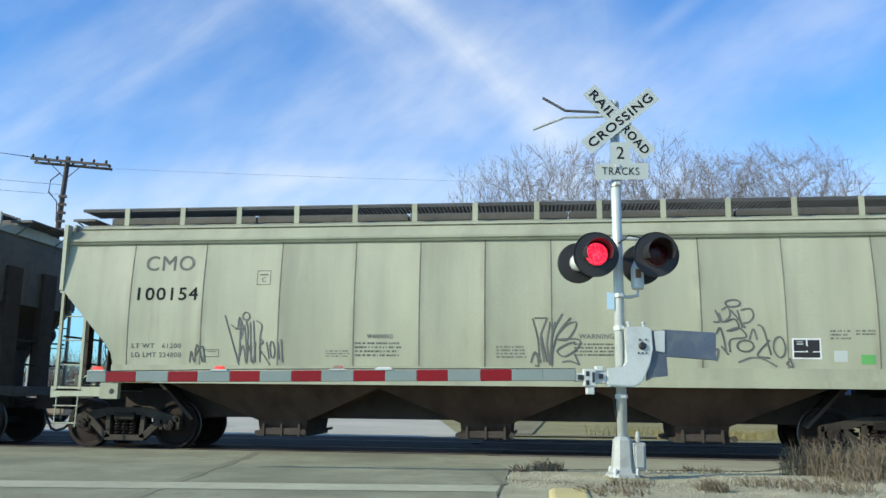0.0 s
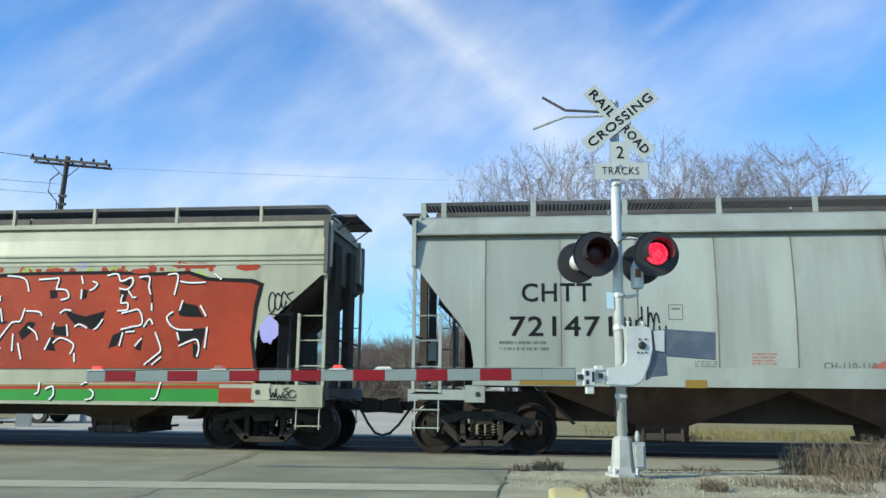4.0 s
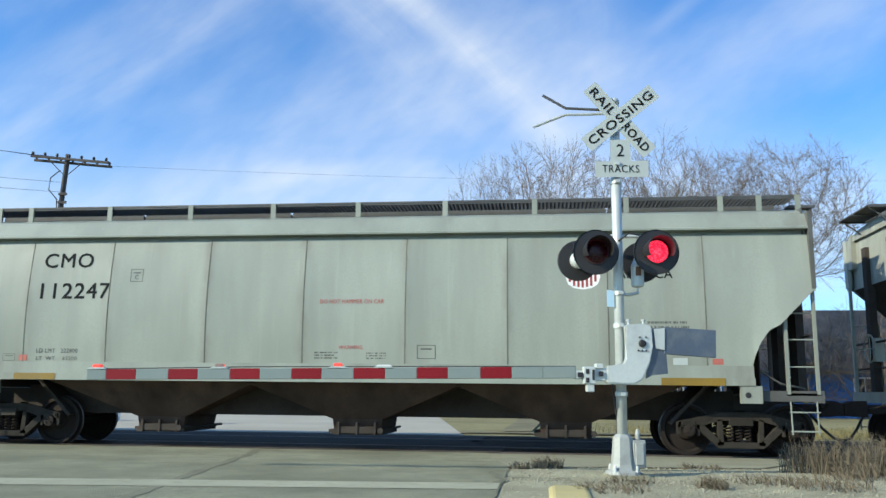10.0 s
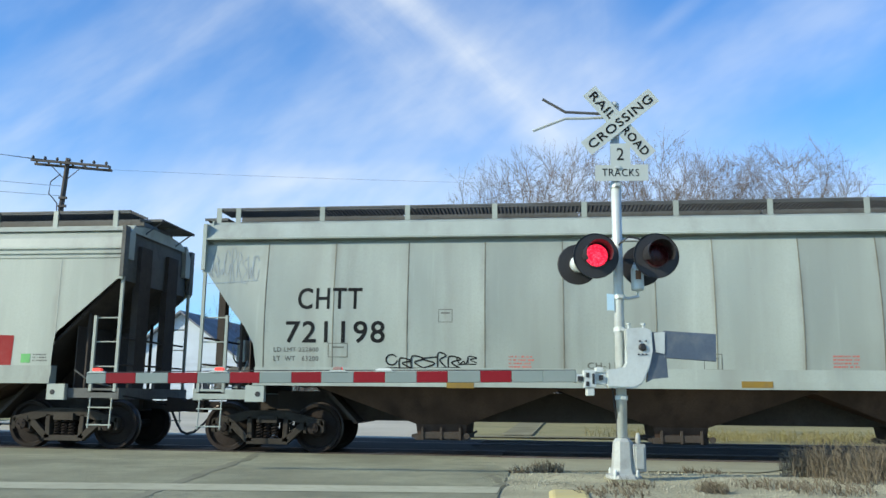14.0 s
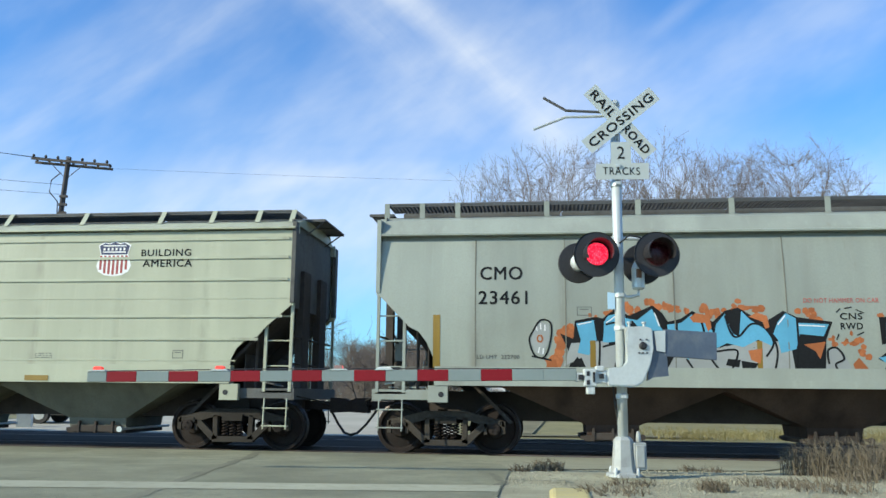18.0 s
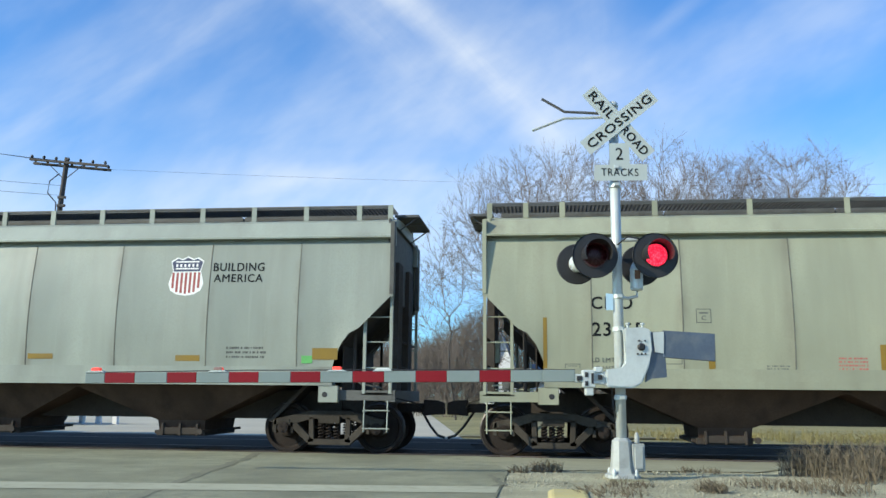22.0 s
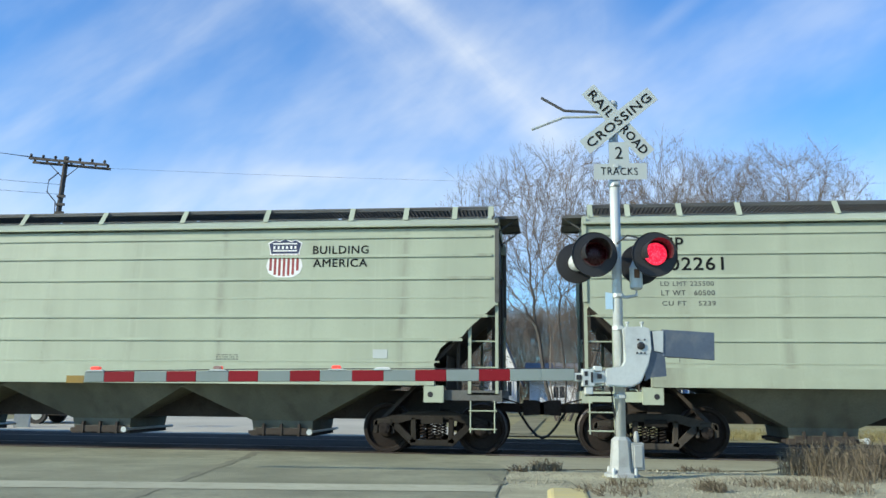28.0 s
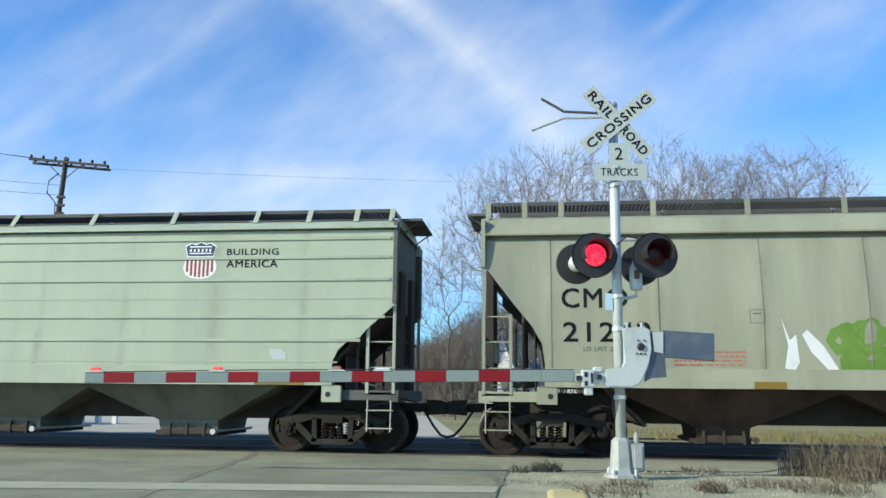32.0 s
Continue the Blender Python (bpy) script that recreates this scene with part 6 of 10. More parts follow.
shape("D", "graffiti", MUSTARD, [(9.2, 2.33), (9.44, 2.38), (9.44, 2.06), (9.22, 1.96), (9.19, 2.17)], 7)
shape("D", "graffiti", MUSTARD, [(9.64, 2.36), (9.94, 2.41), (9.96, 2.07), (9.88, 1.91), (9.66, 1.94), (9.63, 2.17)], 7)
shape("D", "graffiti", MUSTARD, [(10.1, 2.33), (10.25, 2.22), (10.41, 2.17), (10.37, 2.07), (10.12, 2.01)], 7)
shape("D", "graffiti", MUSTARD, [(10.24, 2.47), (10.51, 2.43), (10.5, 2.28), (10.39, 2.26)], 7)
shape("D", "graffiti", MUSTARD, [(10.29, 1.96), (10.53, 2.04), (10.57, 1.75), (10.32, 1.86)], 7)
shape("D", "graffiti", MUSTARD, [(9.35, 1.7), (9.45, 1.77), (9.73, 1.65), (9.69, 1.49), (9.31, 1.49)], 7)
shape("D", "graffiti", MUSTARD, [(9.83, 1.8), (10.11, 1.84), (10.18, 1.49), (9.9, 1.54)], 7)
shape("D", "graffiti", MUSTARD, [(8.85, 1.69), (9.07, 1.73), (9.16, 1.52), (8.89, 1.48)], 7)
shape("D", "graffiti", MUSTARD, [(10.33, 1.7), (10.71, 1.6), (10.55, 1.5), (10.32, 1.53)], 7)
ink("D", WHITE, [(8.37, 2.19), (8.53, 2.3), (8.71, 2.25), (8.85, 2.06), (8.84, 1.85), (8.64, 1.54)], 0.035, 8)
ink("D", WHITE, [(8.66, 2.54), (8.7, 2.38), (8.81, 2.33), (9.03, 2.35), (9.25, 2.47), (9.1, 2.51), (9.35, 2.6), (9.46, 2.54), (9.53, 2.44), (9.69, 2.44), (9.85, 2.51), (10.18, 2.54), (10.51, 2.47), (10.73, 2.43), (10.84, 2.36)], 0.035, 8)
ink("D", LIME, [(9.39, 1.99), (9.67, 1.88), (9.89, 1.86), (10.31, 2.07), (10.52, 2.15), (10.66, 2.07)], 0.03, 9)
ink("D", LIME, [(10.76, 1.63), (10.97, 1.74), (11.09, 1.9)], 0.03, 9)
ink("D", LIME, [(8.91, 1.73), (9.13, 1.73), (9.3, 1.61), (9.41, 1.59)], 0.03, 9)
shape("D", "graffiti", OLIVE, [(12.54, 2.54), (13.01, 2.48), (13.28, 2.36), (13.69, 2.4), (14, 2.53), (14.26, 2.53), (14.51, 2.38), (14.97, 2.36), (14.77, 2.23), (14.61, 2.18), (15.02, 2.08), (14.77, 2.03), (14.87, 1.82), (15.16, 1.51), (12.67, 1.49), (12.87, 1.87), (12.71, 2.07), (12.78, 2.28)], 4)
shape("D", "graffiti", MUSTARD, [(13.35, 2.09), (13.54, 2.26), (13.85, 2.36), (14.21, 2.43), (14.05, 2.28), (13.95, 2.07), (13.98, 1.87), (14.16, 1.95), (14, 1.72), (13.8, 1.77), (13.69, 1.97), (13.49, 1.95)], 7)
shape("D", "graffiti", MUSTARD, [(14.21, 2.08), (14.19, 2.28), (14.33, 2.36), (14.51, 2.3), (14.33, 2.18), (14.29, 2.08)], 7)
shape("D", "graffiti", MUSTARD, [(14.31, 1.97), (14.49, 2.23), (14.51, 1.97), (14.41, 1.87), (14.53, 1.75), (14.66, 1.67), (14.71, 1.85), (14.79, 1.77), (14.96, 1.53), (14.51, 1.52)], 7)
shape("D", "graffiti", MUSTARD, [(13.13, 1.92), (13.34, 1.79), (13.65, 1.72), (13.39, 1.57), (13.13, 1.56), (13.03, 1.77), (13, 2.02), (13.09, 2.23), (13.07, 2.02)], 7)
shape("D", "graffiti", MUSTARD, [(14.63, 2), (14.84, 2.06), (14.77, 1.93), (14.66, 1.87)], 7)
shape("D", "graffiti", WHITE, [(14.66, 2.18), (15.02, 2.2), (15.14, 2.08), (14.87, 2.08), (14.66, 2.08)], 5)
shape("D", "graffiti", WHITE, [(12.65, 2.33), (12.72, 2.17), (12.7, 2.02), (12.82, 1.87), (12.56, 1.85), (12.57, 2.07)], 6)
shape("D", "graffiti", PINK, [(12.56, 1.74), (12.77, 1.66), (12.9, 1.51), (12.61, 1.51)], 7)
oval("D", "graffiti", WHITE, 13.08, 2.28, 0.093, 0.093, 8)
oval("D", "graffiti", OLIVE, 13.08, 2.28, 0.041, 0.041, 10)
ink("D", WHITE, [(13.01, 2.51), (13.22, 2.45), (13.3, 2.36), (13.69, 2.4), (14, 2.52), (14.29, 2.56)], 0.03, 8)
ink("D", WHITE, [(14.97, 2.36), (14.72, 2.18), (15.02, 2.08), (15.37, 2.06), (15.02, 2.03), (14.97, 1.93), (15.12, 1.68), (15.19, 1.53)], 0.03, 8)
ink("D", WHITE, [(15.22, 1.63), (15.51, 1.55), (15.81, 1.58), (16.11, 1.68)], 0.03, 8)
ink("D", WHITE, [(14.97, 2.36), (15.17, 2.4)], 0.03, 8)
ink("D", LIME, [(13.07, 2.07), (13.03, 1.82), (13.1, 1.61)], 0.025, 9)
ink("D", LIME, [(13.85, 2.36), (14.1, 2.46), (14.33, 2.42), (14.51, 2.32)], 0.025, 9)
shape("D", "graffiti", BLACK, [(11.57, 3.06), (11.89, 2.94), (12.17, 2.79), (12.36, 2.51), (12.47, 2.14), (12.35, 1.51), (11.01, 1.5), (10.84, 2.03), (10.91, 2.46), (11.08, 2.79), (11.32, 2.96)], 8)
shape("D", "graffiti", GOLD, [(10.97, 2.68), (11.2, 2.71), (11.22, 2.62), (10.94, 2.59)], 10)
shape("D", "graffiti", GOLD, [(12.07, 2.71), (12.3, 2.67), (12.35, 2.59), (12.09, 2.62)], 10)
shape("D", "graffiti", GOLD, [(10.98, 2.47), (11.21, 2.5), (11.23, 2.42), (10.95, 2.38)], 10)
shape("D", "graffiti", GOLD, [(12.09, 2.5), (12.31, 2.47), (12.36, 2.38), (12.1, 2.41)], 10)
shape("D", "graffiti", GOLD, [(10.94, 2.26), (11.18, 2.3), (11.24, 2.2), (10.92, 2.17)], 10)
shape("D", "graffiti", GOLD, [(12.1, 2.3), (12.38, 2.26), (12.41, 2.17), (12.11, 2.2)], 10)
shape("D", "graffiti", GOLD, [(10.95, 1.97), (11.19, 2.0), (11.26, 1.89), (10.93, 1.85)], 10)
shape("D", "graffiti", GOLD, [(12.11, 2.01), (12.39, 1.98), (12.42, 1.86), (12.12, 1.89)], 10)
shape("D", "graffiti", GOLD, [(10.96, 1.69), (11.2, 1.73), (11.26, 1.62), (10.94, 1.59)], 10)
shape("D", "graffiti", GOLD, [(12.11, 1.73), (12.39, 1.7), (12.43, 1.59), (12.13, 1.62)], 10)
shape("D", "graffiti", GOLD, [(11.54, 3.02), (11.89, 2.87), (12.13, 2.7), (12.11, 2.59), (11.84, 2.78), (11.59, 2.83), (11.33, 2.79), (11.12, 2.6), (11.08, 2.7), (11.27, 2.87)], 10)
shape("D", "graffiti", GOLD, [(11.2, 2.68), (11.59, 2.8), (11.99, 2.68), (12.12, 2.4), (12.06, 1.98), (11.95, 1.52), (11.36, 1.52), (11.24, 1.97), (11.13, 2.4)], 10)
oval("D", "graffiti", HOOD, 11.37, 2.45, 0.158, 0.147, 13)
oval("D", "graffiti", HOOD, 11.85, 2.47, 0.158, 0.158, 13)
shape("D", "graffiti", HOOD, [(11.58, 2.42), (11.68, 2.27), (11.62, 2.24), (11.55, 2.27)], 13)
shape("D", "graffiti", WHITE, [(11.57, 2.65), (11.66, 2.59), (11.64, 2.4), (11.54, 2.42)], 12)
oval("D", "graffiti", WHITE, 11.65, 1.92, 0.221, 0.263, 12)
oval("D", "graffiti", HOOD, 11.65, 1.93, 0.179, 0.189, 14)
oval("D", "graffiti", TAGGREY, 11.66, 1.86, 0.095, 0.116, 16)
ink("D", HOOD, [(11.22, 2.3), (11.37, 2.13), (11.4, 2.0)], 0.02, 13)
ink("D", HOOD, [(12.05, 2.3), (11.93, 2.14), (11.91, 2.0)], 0.02, 13)
ink("D", HOOD, [(11.23, 2.05), (11.38, 1.89), (11.41, 1.76)], 0.02, 13)
ink("D", HOOD, [(12.06, 2.06), (11.94, 1.89), (11.92, 1.76)], 0.02, 13)
ink("D", HOOD, [(11.24, 1.81), (11.39, 1.65), (11.42, 1.52)], 0.02, 13)
ink("D", HOOD, [(12.07, 1.82), (11.95, 1.66), (11.92, 1.52)], 0.02, 13)
mark("F", "CMO", 1.93, 3.39, 0.31, 1.13, BLACK)
mark("F", "101114", 3.55, 3.37, 0.34, 0.98, BLACK)
plate("F", 3.78, 4.05, 2.42, 2.68, "C")
slab("F", "yellow_marker", 1.1, 1.2, 1.58, 2.52, YELLOW)
slab("F", "yellow_marker", 3.96, 4.09, 1.59, 2.05, YELLOW)
slab("F", "yellow_marker", 6.78, 6.9, 1.6, 2.06, YELLOW)
slab("F", "yellow_marker", 9.57, 9.69, 1.6, 2.06, YELLOW)
slab("F", "yellow_marker", 15.21, 15.3, 1.59, 2.54, YELLOW)
slab("F", "yellow_marker", 12.36, 12.45, 1.59, 2.05, YELLOW)
mark("F", "LD LMT 223800", 1.97, 1.72, 0.09, 0.85, FADED)
mark("F", "LT  WT   62200", 1.98, 1.57, 0.08, 0.84, FADED)
bars("F", 6.2, 6.58, 1.63, 1.83, 4, REDINK)
bars("F", 9.91, 10.31, 1.65, 1.84, 4, REDINK)
bars("F", 4.99, 5.35, 1.61, 1.71, 2, FADED)
bars("F", 10.73, 11.42, 1.62, 1.73, 3, FADED)
shield("F", 12.98, 13.68, 2.95, 3.7)
mark("F", "BUILDING", 13.64, 3.4, 0.14, 0.79, BLACK)
mark("F", "AMERICA", 13.65, 3.25, 0.13, 0.77, BLACK)
bars("F", 13.67, 14.3, 1.84, 2.01, 3, FADED)
slab("F", "pale_sticker", 13.9, 14.08, 1.6, 1.79, SIGN)
slab("F", "red_sticker", 14.6, 14.79, 1.61, 1.71, REDINK)
slab("F", "red_sticker", 1.67, 1.86, 1.59, 1.69, REDINK)
plate("F", 1.34, 1.6, 1.59, 1.73, "")
mark("G", "CMO", 2.06, 3.4, 0.28, 1.0, BLACK)
mark("G", "112247", 2.05, 2.79, 0.3, 1.42, BLACK)
plate("G", 3.86, 4.11, 3.11, 3.36, "C")
mark("G", "LD LMT   222800", 2.06, 1.75, 0.08, 0.84, FADED)
mark("G", "LT  WT    63200", 2.06, 1.61, 0.07, 0.83, FADED)
mark("G", "DO NOT HAMMER ON CAR", 7.63, 2.68, 0.08, 1.2, REDINK)
mark("G", "WARNING", 8.0, 1.84, 0.07, 0.45, REDINK)
bars("G", 7.55, 7.98, 1.64, 1.79, 3, FADED)
bars("G", 8.52, 8.91, 1.64, 1.78, 3, FADED)
shield("G", 12.15, 12.77, 2.92, 3.67)
mark("G", "BUILDING", 13.07, 3.33, 0.16, 0.98, BLACK)
mark("G", "AMERICA", 13.07, 3.12, 0.16, 0.96, BLACK)
bars("G", 13.57, 14.3, 2.1, 2.35, 3, FADED)
plate("G", 9.46, 9.8, 1.67, 1.92, "")
slab("G", "yellow_marker", 1.68, 2.52, 1.32, 1.44, YELLOW)
slab("G", "yellow_marker", 13.77, 14.85, 1.36, 1.49, YELLOW)
slab("G", "red_sticker", 1.71, 1.87, 1.6, 1.71, REDINK)
plate("G", 1.37, 1.63, 1.59, 1.73, "")
slab("G", "pale_sticker", 13.99, 14.24, 1.59, 1.71, SIGN)
slab("G", "red_sticker", 14.66, 14.84, 1.6, 1.7, REDINK)
mark("H", "CMO", 1.96, 2.9, 0.34, 1.13, BLACK)
mark("H", "20333", 1.73, 2.24, 0.39, 1.55, BLACK)
mark("H", "LD LMT 222800 LD", 1.94, 1.85, 0.08, 1.15, FADED)
mark("H", "LT WT   62200 NEW", 1.95, 1.7, 0.09, 1.15, FADED)
plate("H", 1.51, 1.76, 1.6, 1.79, "")
slab("H", "red_sticker", 1.21, 1.38, 1.54, 1.67, REDINK)
shape("H", "graffiti", RED, [(3.61, 3.48), (5.1, 3.44), (5.09, 3.79), (5.61, 3.78), (5.62, 3.53), (6.76, 3.54), (6.76, 3.78), (7.28, 3.78), (7.29, 3.54), (8.64, 3.56), (8.64, 1.55), (3.63, 1.52)], 4)
slab("H", "bare_bar", 4.26, 5.04, 2.67, 2.82, BARE)
slab("H", "bare_bar", 5.58, 6.74, 2.62, 2.79, BARE)
slab("H", "bare_bar", 7.28, 8.64, 2.59, 2.8, BARE)
slab("H", "bare_bar", 3.61, 5.05, 2.05, 2.21, BARE)
slab("H", "bare_bar", 5.59, 6.75, 1.96, 2.18, BARE)
slab("H", "bare_bar", 7.29, 8.13, 2.0, 2.15, BARE)
shape("H", "graffiti", RED, [(8.8, 3.53), (11.29, 3.55), (11.31, 1.51), (8.83, 1.5)], 4)
slab("H", "bare_bar", 9.46, 10.77, 1.97, 2.81, BARE)
shape("H", "graffiti", RED, [(9.74, 2.65), (10.45, 2.65), (10.48, 2.17), (9.78, 2.17)], 9)
slab("H", "bare_bar", 10.74, 11.26, 2.26, 2.46, BARE)
shape("H", "graffiti", RED, [(11.49, 3.55), (13.13, 3.54), (13.1, 2.87), (12.58, 2.8), (12.62, 1.52), (12.0, 1.52), (11.93, 2.81), (11.48, 2.83)], 4)
shape("H", "graffiti", RED, [(13.25, 3.46), (14.93, 3.48), (14.96, 2.17), (15.65, 2.15), (15.63, 1.54), (14.83, 1.54), (14.81, 2.07), (13.88, 2.08), (13.9, 1.53), (13.24, 1.53)], 4)
slab("H", "bare_bar", 13.84, 14.24, 2.62, 2.8, BARE)
scrawl("H", 14.3, 14.79, 1.71, 2.05, 41, 5, 0.03, BLACK)
mark("H", "PEИTB", 3.66, 1.68, 0.32, 1.72, WHITE)
slab("H", "green_sticker", 15.83, 16.02, 1.63, 1.8, STICKER)
bars("H", 16.07, 16.37, 1.63, 1.8, 3, FADED)
slab("H", "yellow_marker", 13.63, 14.23, 1.43, 1.54, YELLOW)
mark("I", "CHTT", 1.91, 2.65, 0.39, 1.21, BLACK)
mark("I", "721198", 1.7, 2.03, 0.39, 1.86, BLACK)
mark("I", "LD LMT 222800", 1.48, 1.86, 0.08, 0.85, FADED)
mark("I", "LT  WT   63200", 1.48, 1.69, 0.09, 0.85, FADED)
plate("I", 4.55, 4.81, 2.4, 2.64, "")
bars("I", 5.83, 6.28, 1.56, 1.8, 4, REDINK)
bars("I", 11.37, 11.8, 1.59, 1.83, 4, REDINK)
scrawl("I", 3.59, 4.94, 1.54, 1.85, 51, 6, 0.026, BLACK)
scrawl("I", 4.91, 5.24, 1.63, 1.81, 52, 2, 0.02, BLACK)
scrawl("I", 0.06, 1.11, 3.13, 3.88, 53, 9, 0.01, PALEINK)
shield("I", 13.04, 13.72, 2.77, 3.48)
mark("I", "BUILDING", 13.98, 3.08, 0.16, 1.01, BLACK)
mark("I", "AMERICA", 13.98, 2.88, 0.16, 0.97, BLACK)
mark("I", "CH-110-110", 7.22, 1.58, 0.11, 0.99, FADED)
slab("I", "yellow_marker", 4.72, 5.21, 1.22, 1.32, YELLOW)
slab("I", "yellow_marker", 9.82, 10.34, 1.27, 1.38, YELLOW)
slab("I", "yellow_marker", 14.93, 15.95, 1.33, 1.45, YELLOW)
slab("I", "plate_border", 14.4, 14.86, 1.64, 1.95, WHITE)
slab("I", "black_plate", 14.44, 14.83, 1.68, 1.91, HOOD)
bars("I", 15.42, 16.25, 1.99, 2.18, 3, FADED)
plate("I", 9.22, 9.53, 1.57, 1.85, "")
plate("I", 14.67, 15.1, 1.95, 2.09, "")
plate("I", 2.51, 2.88, 1.76, 2.02, "")
mark("J", "UP", 0.86, 2.94, 0.22, 0.4, BLACK)
mark("J", "101552", 0.92, 2.52, 0.22, 1.09, BLACK)
mark("J", "LD LMT  225000", 0.89, 2.25, 0.09, 0.91, FADED)
mark("J", "LT WT    61000", 0.89, 2.09, 0.09, 0.91, FADED)
mark("J", "CU FT     5239", 0.9, 1.94, 0.08, 0.91, FADED)
plate("J", 1.25, 1.5, 1.72, 1.86, "")
shield("J", 11.38, 12.09, 3.26, 3.96)
mark("J", "BUILDING", 12.29, 3.65, 0.13, 1.0, BLACK)
mark("J", "AMERICA", 12.33, 3.44, 0.14, 0.99, BLACK)
bars("J", 5.07, 5.45, 1.66, 1.79, 3, FADED)
bars("J", 10.29, 10.67, 1.67, 1.79, 3, FADED)
slab("J", "yellow_marker", 10.14, 10.62, 1.33, 1.43, YELLOW)
slab("J", "yellow_marker", 12.83, 13.58, 1.34, 1.44, YELLOW)
slab("J", "yellow_marker", 1.38, 2.3, 1.31, 1.43, YELLOW)
plate("J", 13.05, 13.26, 1.7, 1.85, "")
mark("K", "CMO", 1.92, 3.15, 0.24, 0.76, BLACK)
mark("K", "23461", 1.89, 2.7, 0.24, 0.88, BLACK)
mark("K", "LD LMT  222700", 1.86, 1.72, 0.07, 0.76, FADED)
mark("K", "DO NOT HAMMER ON CAR", 7.53, 2.71, 0.08, 1.24, REDINK)
slab("K", "yellow_marker", 1.06, 1.19, 1.56, 2.51, YELLOW)
slab("K", "yellow_marker", 15.08, 15.23, 1.6, 2.51, YELLOW)
plate("K", 3.65, 3.91, 2.49, 2.65, "")
dots("K", SPECK, [(3.56, 2.46), (4.33, 2.57), (4.99, 2.65), (5.54, 2.57), (6.2, 2.57), (6.46, 2.64), (6.84, 2.57)], 60, 1, 0.075, 3)
dots("K", SPECK, [(7.43, 2.54), (7.59, 2.57), (7.75, 2.43)], 14, 2, 0.06, 3)
dots("K", SPECK, [(3.3, 2.06), (3.41, 2.17), (3.49, 2.19), (3.27, 1.8), (3.19, 1.64)], 26, 3, 0.11, 3)
dots("K", SPECK, [(7.91, 2.07), (8.12, 2.04), (8.33, 2.07), (8.49, 1.87), (8.39, 1.67)], 22, 4, 0.06, 3)
dots("K", SPECK, [(8.76, 2.45), (9.26, 2.48), (9.44, 2.48), (9.44, 2.28), (9.77, 2.43), (10.28, 2.52), (10.58, 2.48), (11.08, 2.52), (11.58, 2.53), (12.08, 2.53)], 56, 5, 0.06, 3)
shape("K", "graffiti", BLACK, [(3.35, 2.17), (3.58, 2.08), (3.61, 2.4), (3.98, 2.47), (4.1, 2.44), (4.31, 2.61), (4.56, 2.49), (4.97, 2.67), (5.13, 2.54), (5.23, 2.38), (5.44, 2.43), (5.65, 2.57), (5.99, 2.38), (6.2, 2.57), (6.43, 2.63), (6.85, 2.36), (7.18, 2.57), (7.4, 2.46), (7.99, 2.38), (7.87, 2.07), (7.84, 1.49), (3.46, 1.46), (3.55, 1.74)], 4)
shape("K", "graffiti", TAGPALE, [(3.54, 2), (4.09, 2.04), (4.92, 2), (5.46, 2), (6.11, 1.94), (6.86, 2.07), (7.28, 2.01), (7.35, 1.51), (6.88, 1.5), (6.03, 1.5), (4.95, 1.49), (3.83, 1.48), (3.72, 1.75), (3.4, 1.59)], 5)
shape("K", "graffiti", SKYBLUE, [(3.63, 2.35), (3.94, 2.41), (3.99, 2.06), (3.85, 1.79), (3.65, 1.83), (3.71, 2.06)], 7)
shape("K", "graffiti", SKYBLUE, [(4.12, 2.38), (4.2, 2.49), (4.36, 2.53), (4.52, 2.44), (4.7, 2.41), (4.96, 2.61), (5.05, 2.36), (5.18, 2.17), (5.25, 2), (5.16, 1.65), (5.02, 1.75), (4.87, 2.02), (4.72, 2.09), (4.46, 2), (4.09, 2.02), (4.11, 2.17)], 7)
shape("K", "graffiti", SKYBLUE, [(5.21, 2.33), (5.45, 2.36), (5.64, 2.51), (5.73, 2.4), (5.93, 2.34), (6, 2.17), (5.85, 1.92), (5.68, 1.94), (5.56, 1.71), (5.42, 1.94), (5.25, 2)], 7)
shape("K", "graffiti", SKYBLUE, [(6.02, 2.19), (6.05, 2.34), (6.2, 2.52), (6.32, 2.17), (6.43, 2.13), (6.48, 2.57), (6.63, 2.41), (6.85, 2.28), (6.99, 2.07), (6.99, 1.95), (6.75, 2.07), (6.49, 1.94), (6.22, 2.01), (5.96, 1.88)], 7)
shape("K", "graffiti", SKYBLUE, [(7.07, 2.07), (7, 2.17), (7.08, 2.38), (7.22, 2.53), (7.38, 2.44), (7.4, 2.36), (7.93, 2.34), (7.83, 2.13), (7.44, 2.17), (7.37, 1.91), (7.12, 1.84)], 7)
shape("K", "graffiti", TAGPALE, [(7.84, 1.56), (7.88, 1.89), (8.04, 1.95), (8.15, 1.82), (8.29, 1.56)], 6)
shape("K", "graffiti", BLACK, [(4.51, 2.37), (4.62, 2.4), (4.72, 2.28), (4.59, 2.21)], 9)
shape("K", "graffiti", BLACK, [(4.78, 2.15), (4.88, 2.21), (4.98, 2.04), (4.82, 2)], 9)
shape("K", "graffiti", BLACK, [(4.65, 1.8), (4.88, 1.77), (4.86, 1.49), (4.72, 1.65)], 9)
shape("K", "graffiti", BLACK, [(5.09, 1.63), (5.25, 1.9), (5.42, 1.96), (5.22, 1.59)], 9)
shape("K", "graffiti", BLACK, [(6.45, 1.71), (6.74, 1.66), (6.62, 1.5), (6.47, 1.55)], 9)
shape("K", "graffiti", BLACK, [(3.43, 1.48), (3.65, 1.77), (3.76, 1.48)], 9)
shape("K", "graffiti", BLACK, [(6.23, 1.74), (6.44, 1.72), (6.41, 1.59), (6.19, 1.63)], 9)
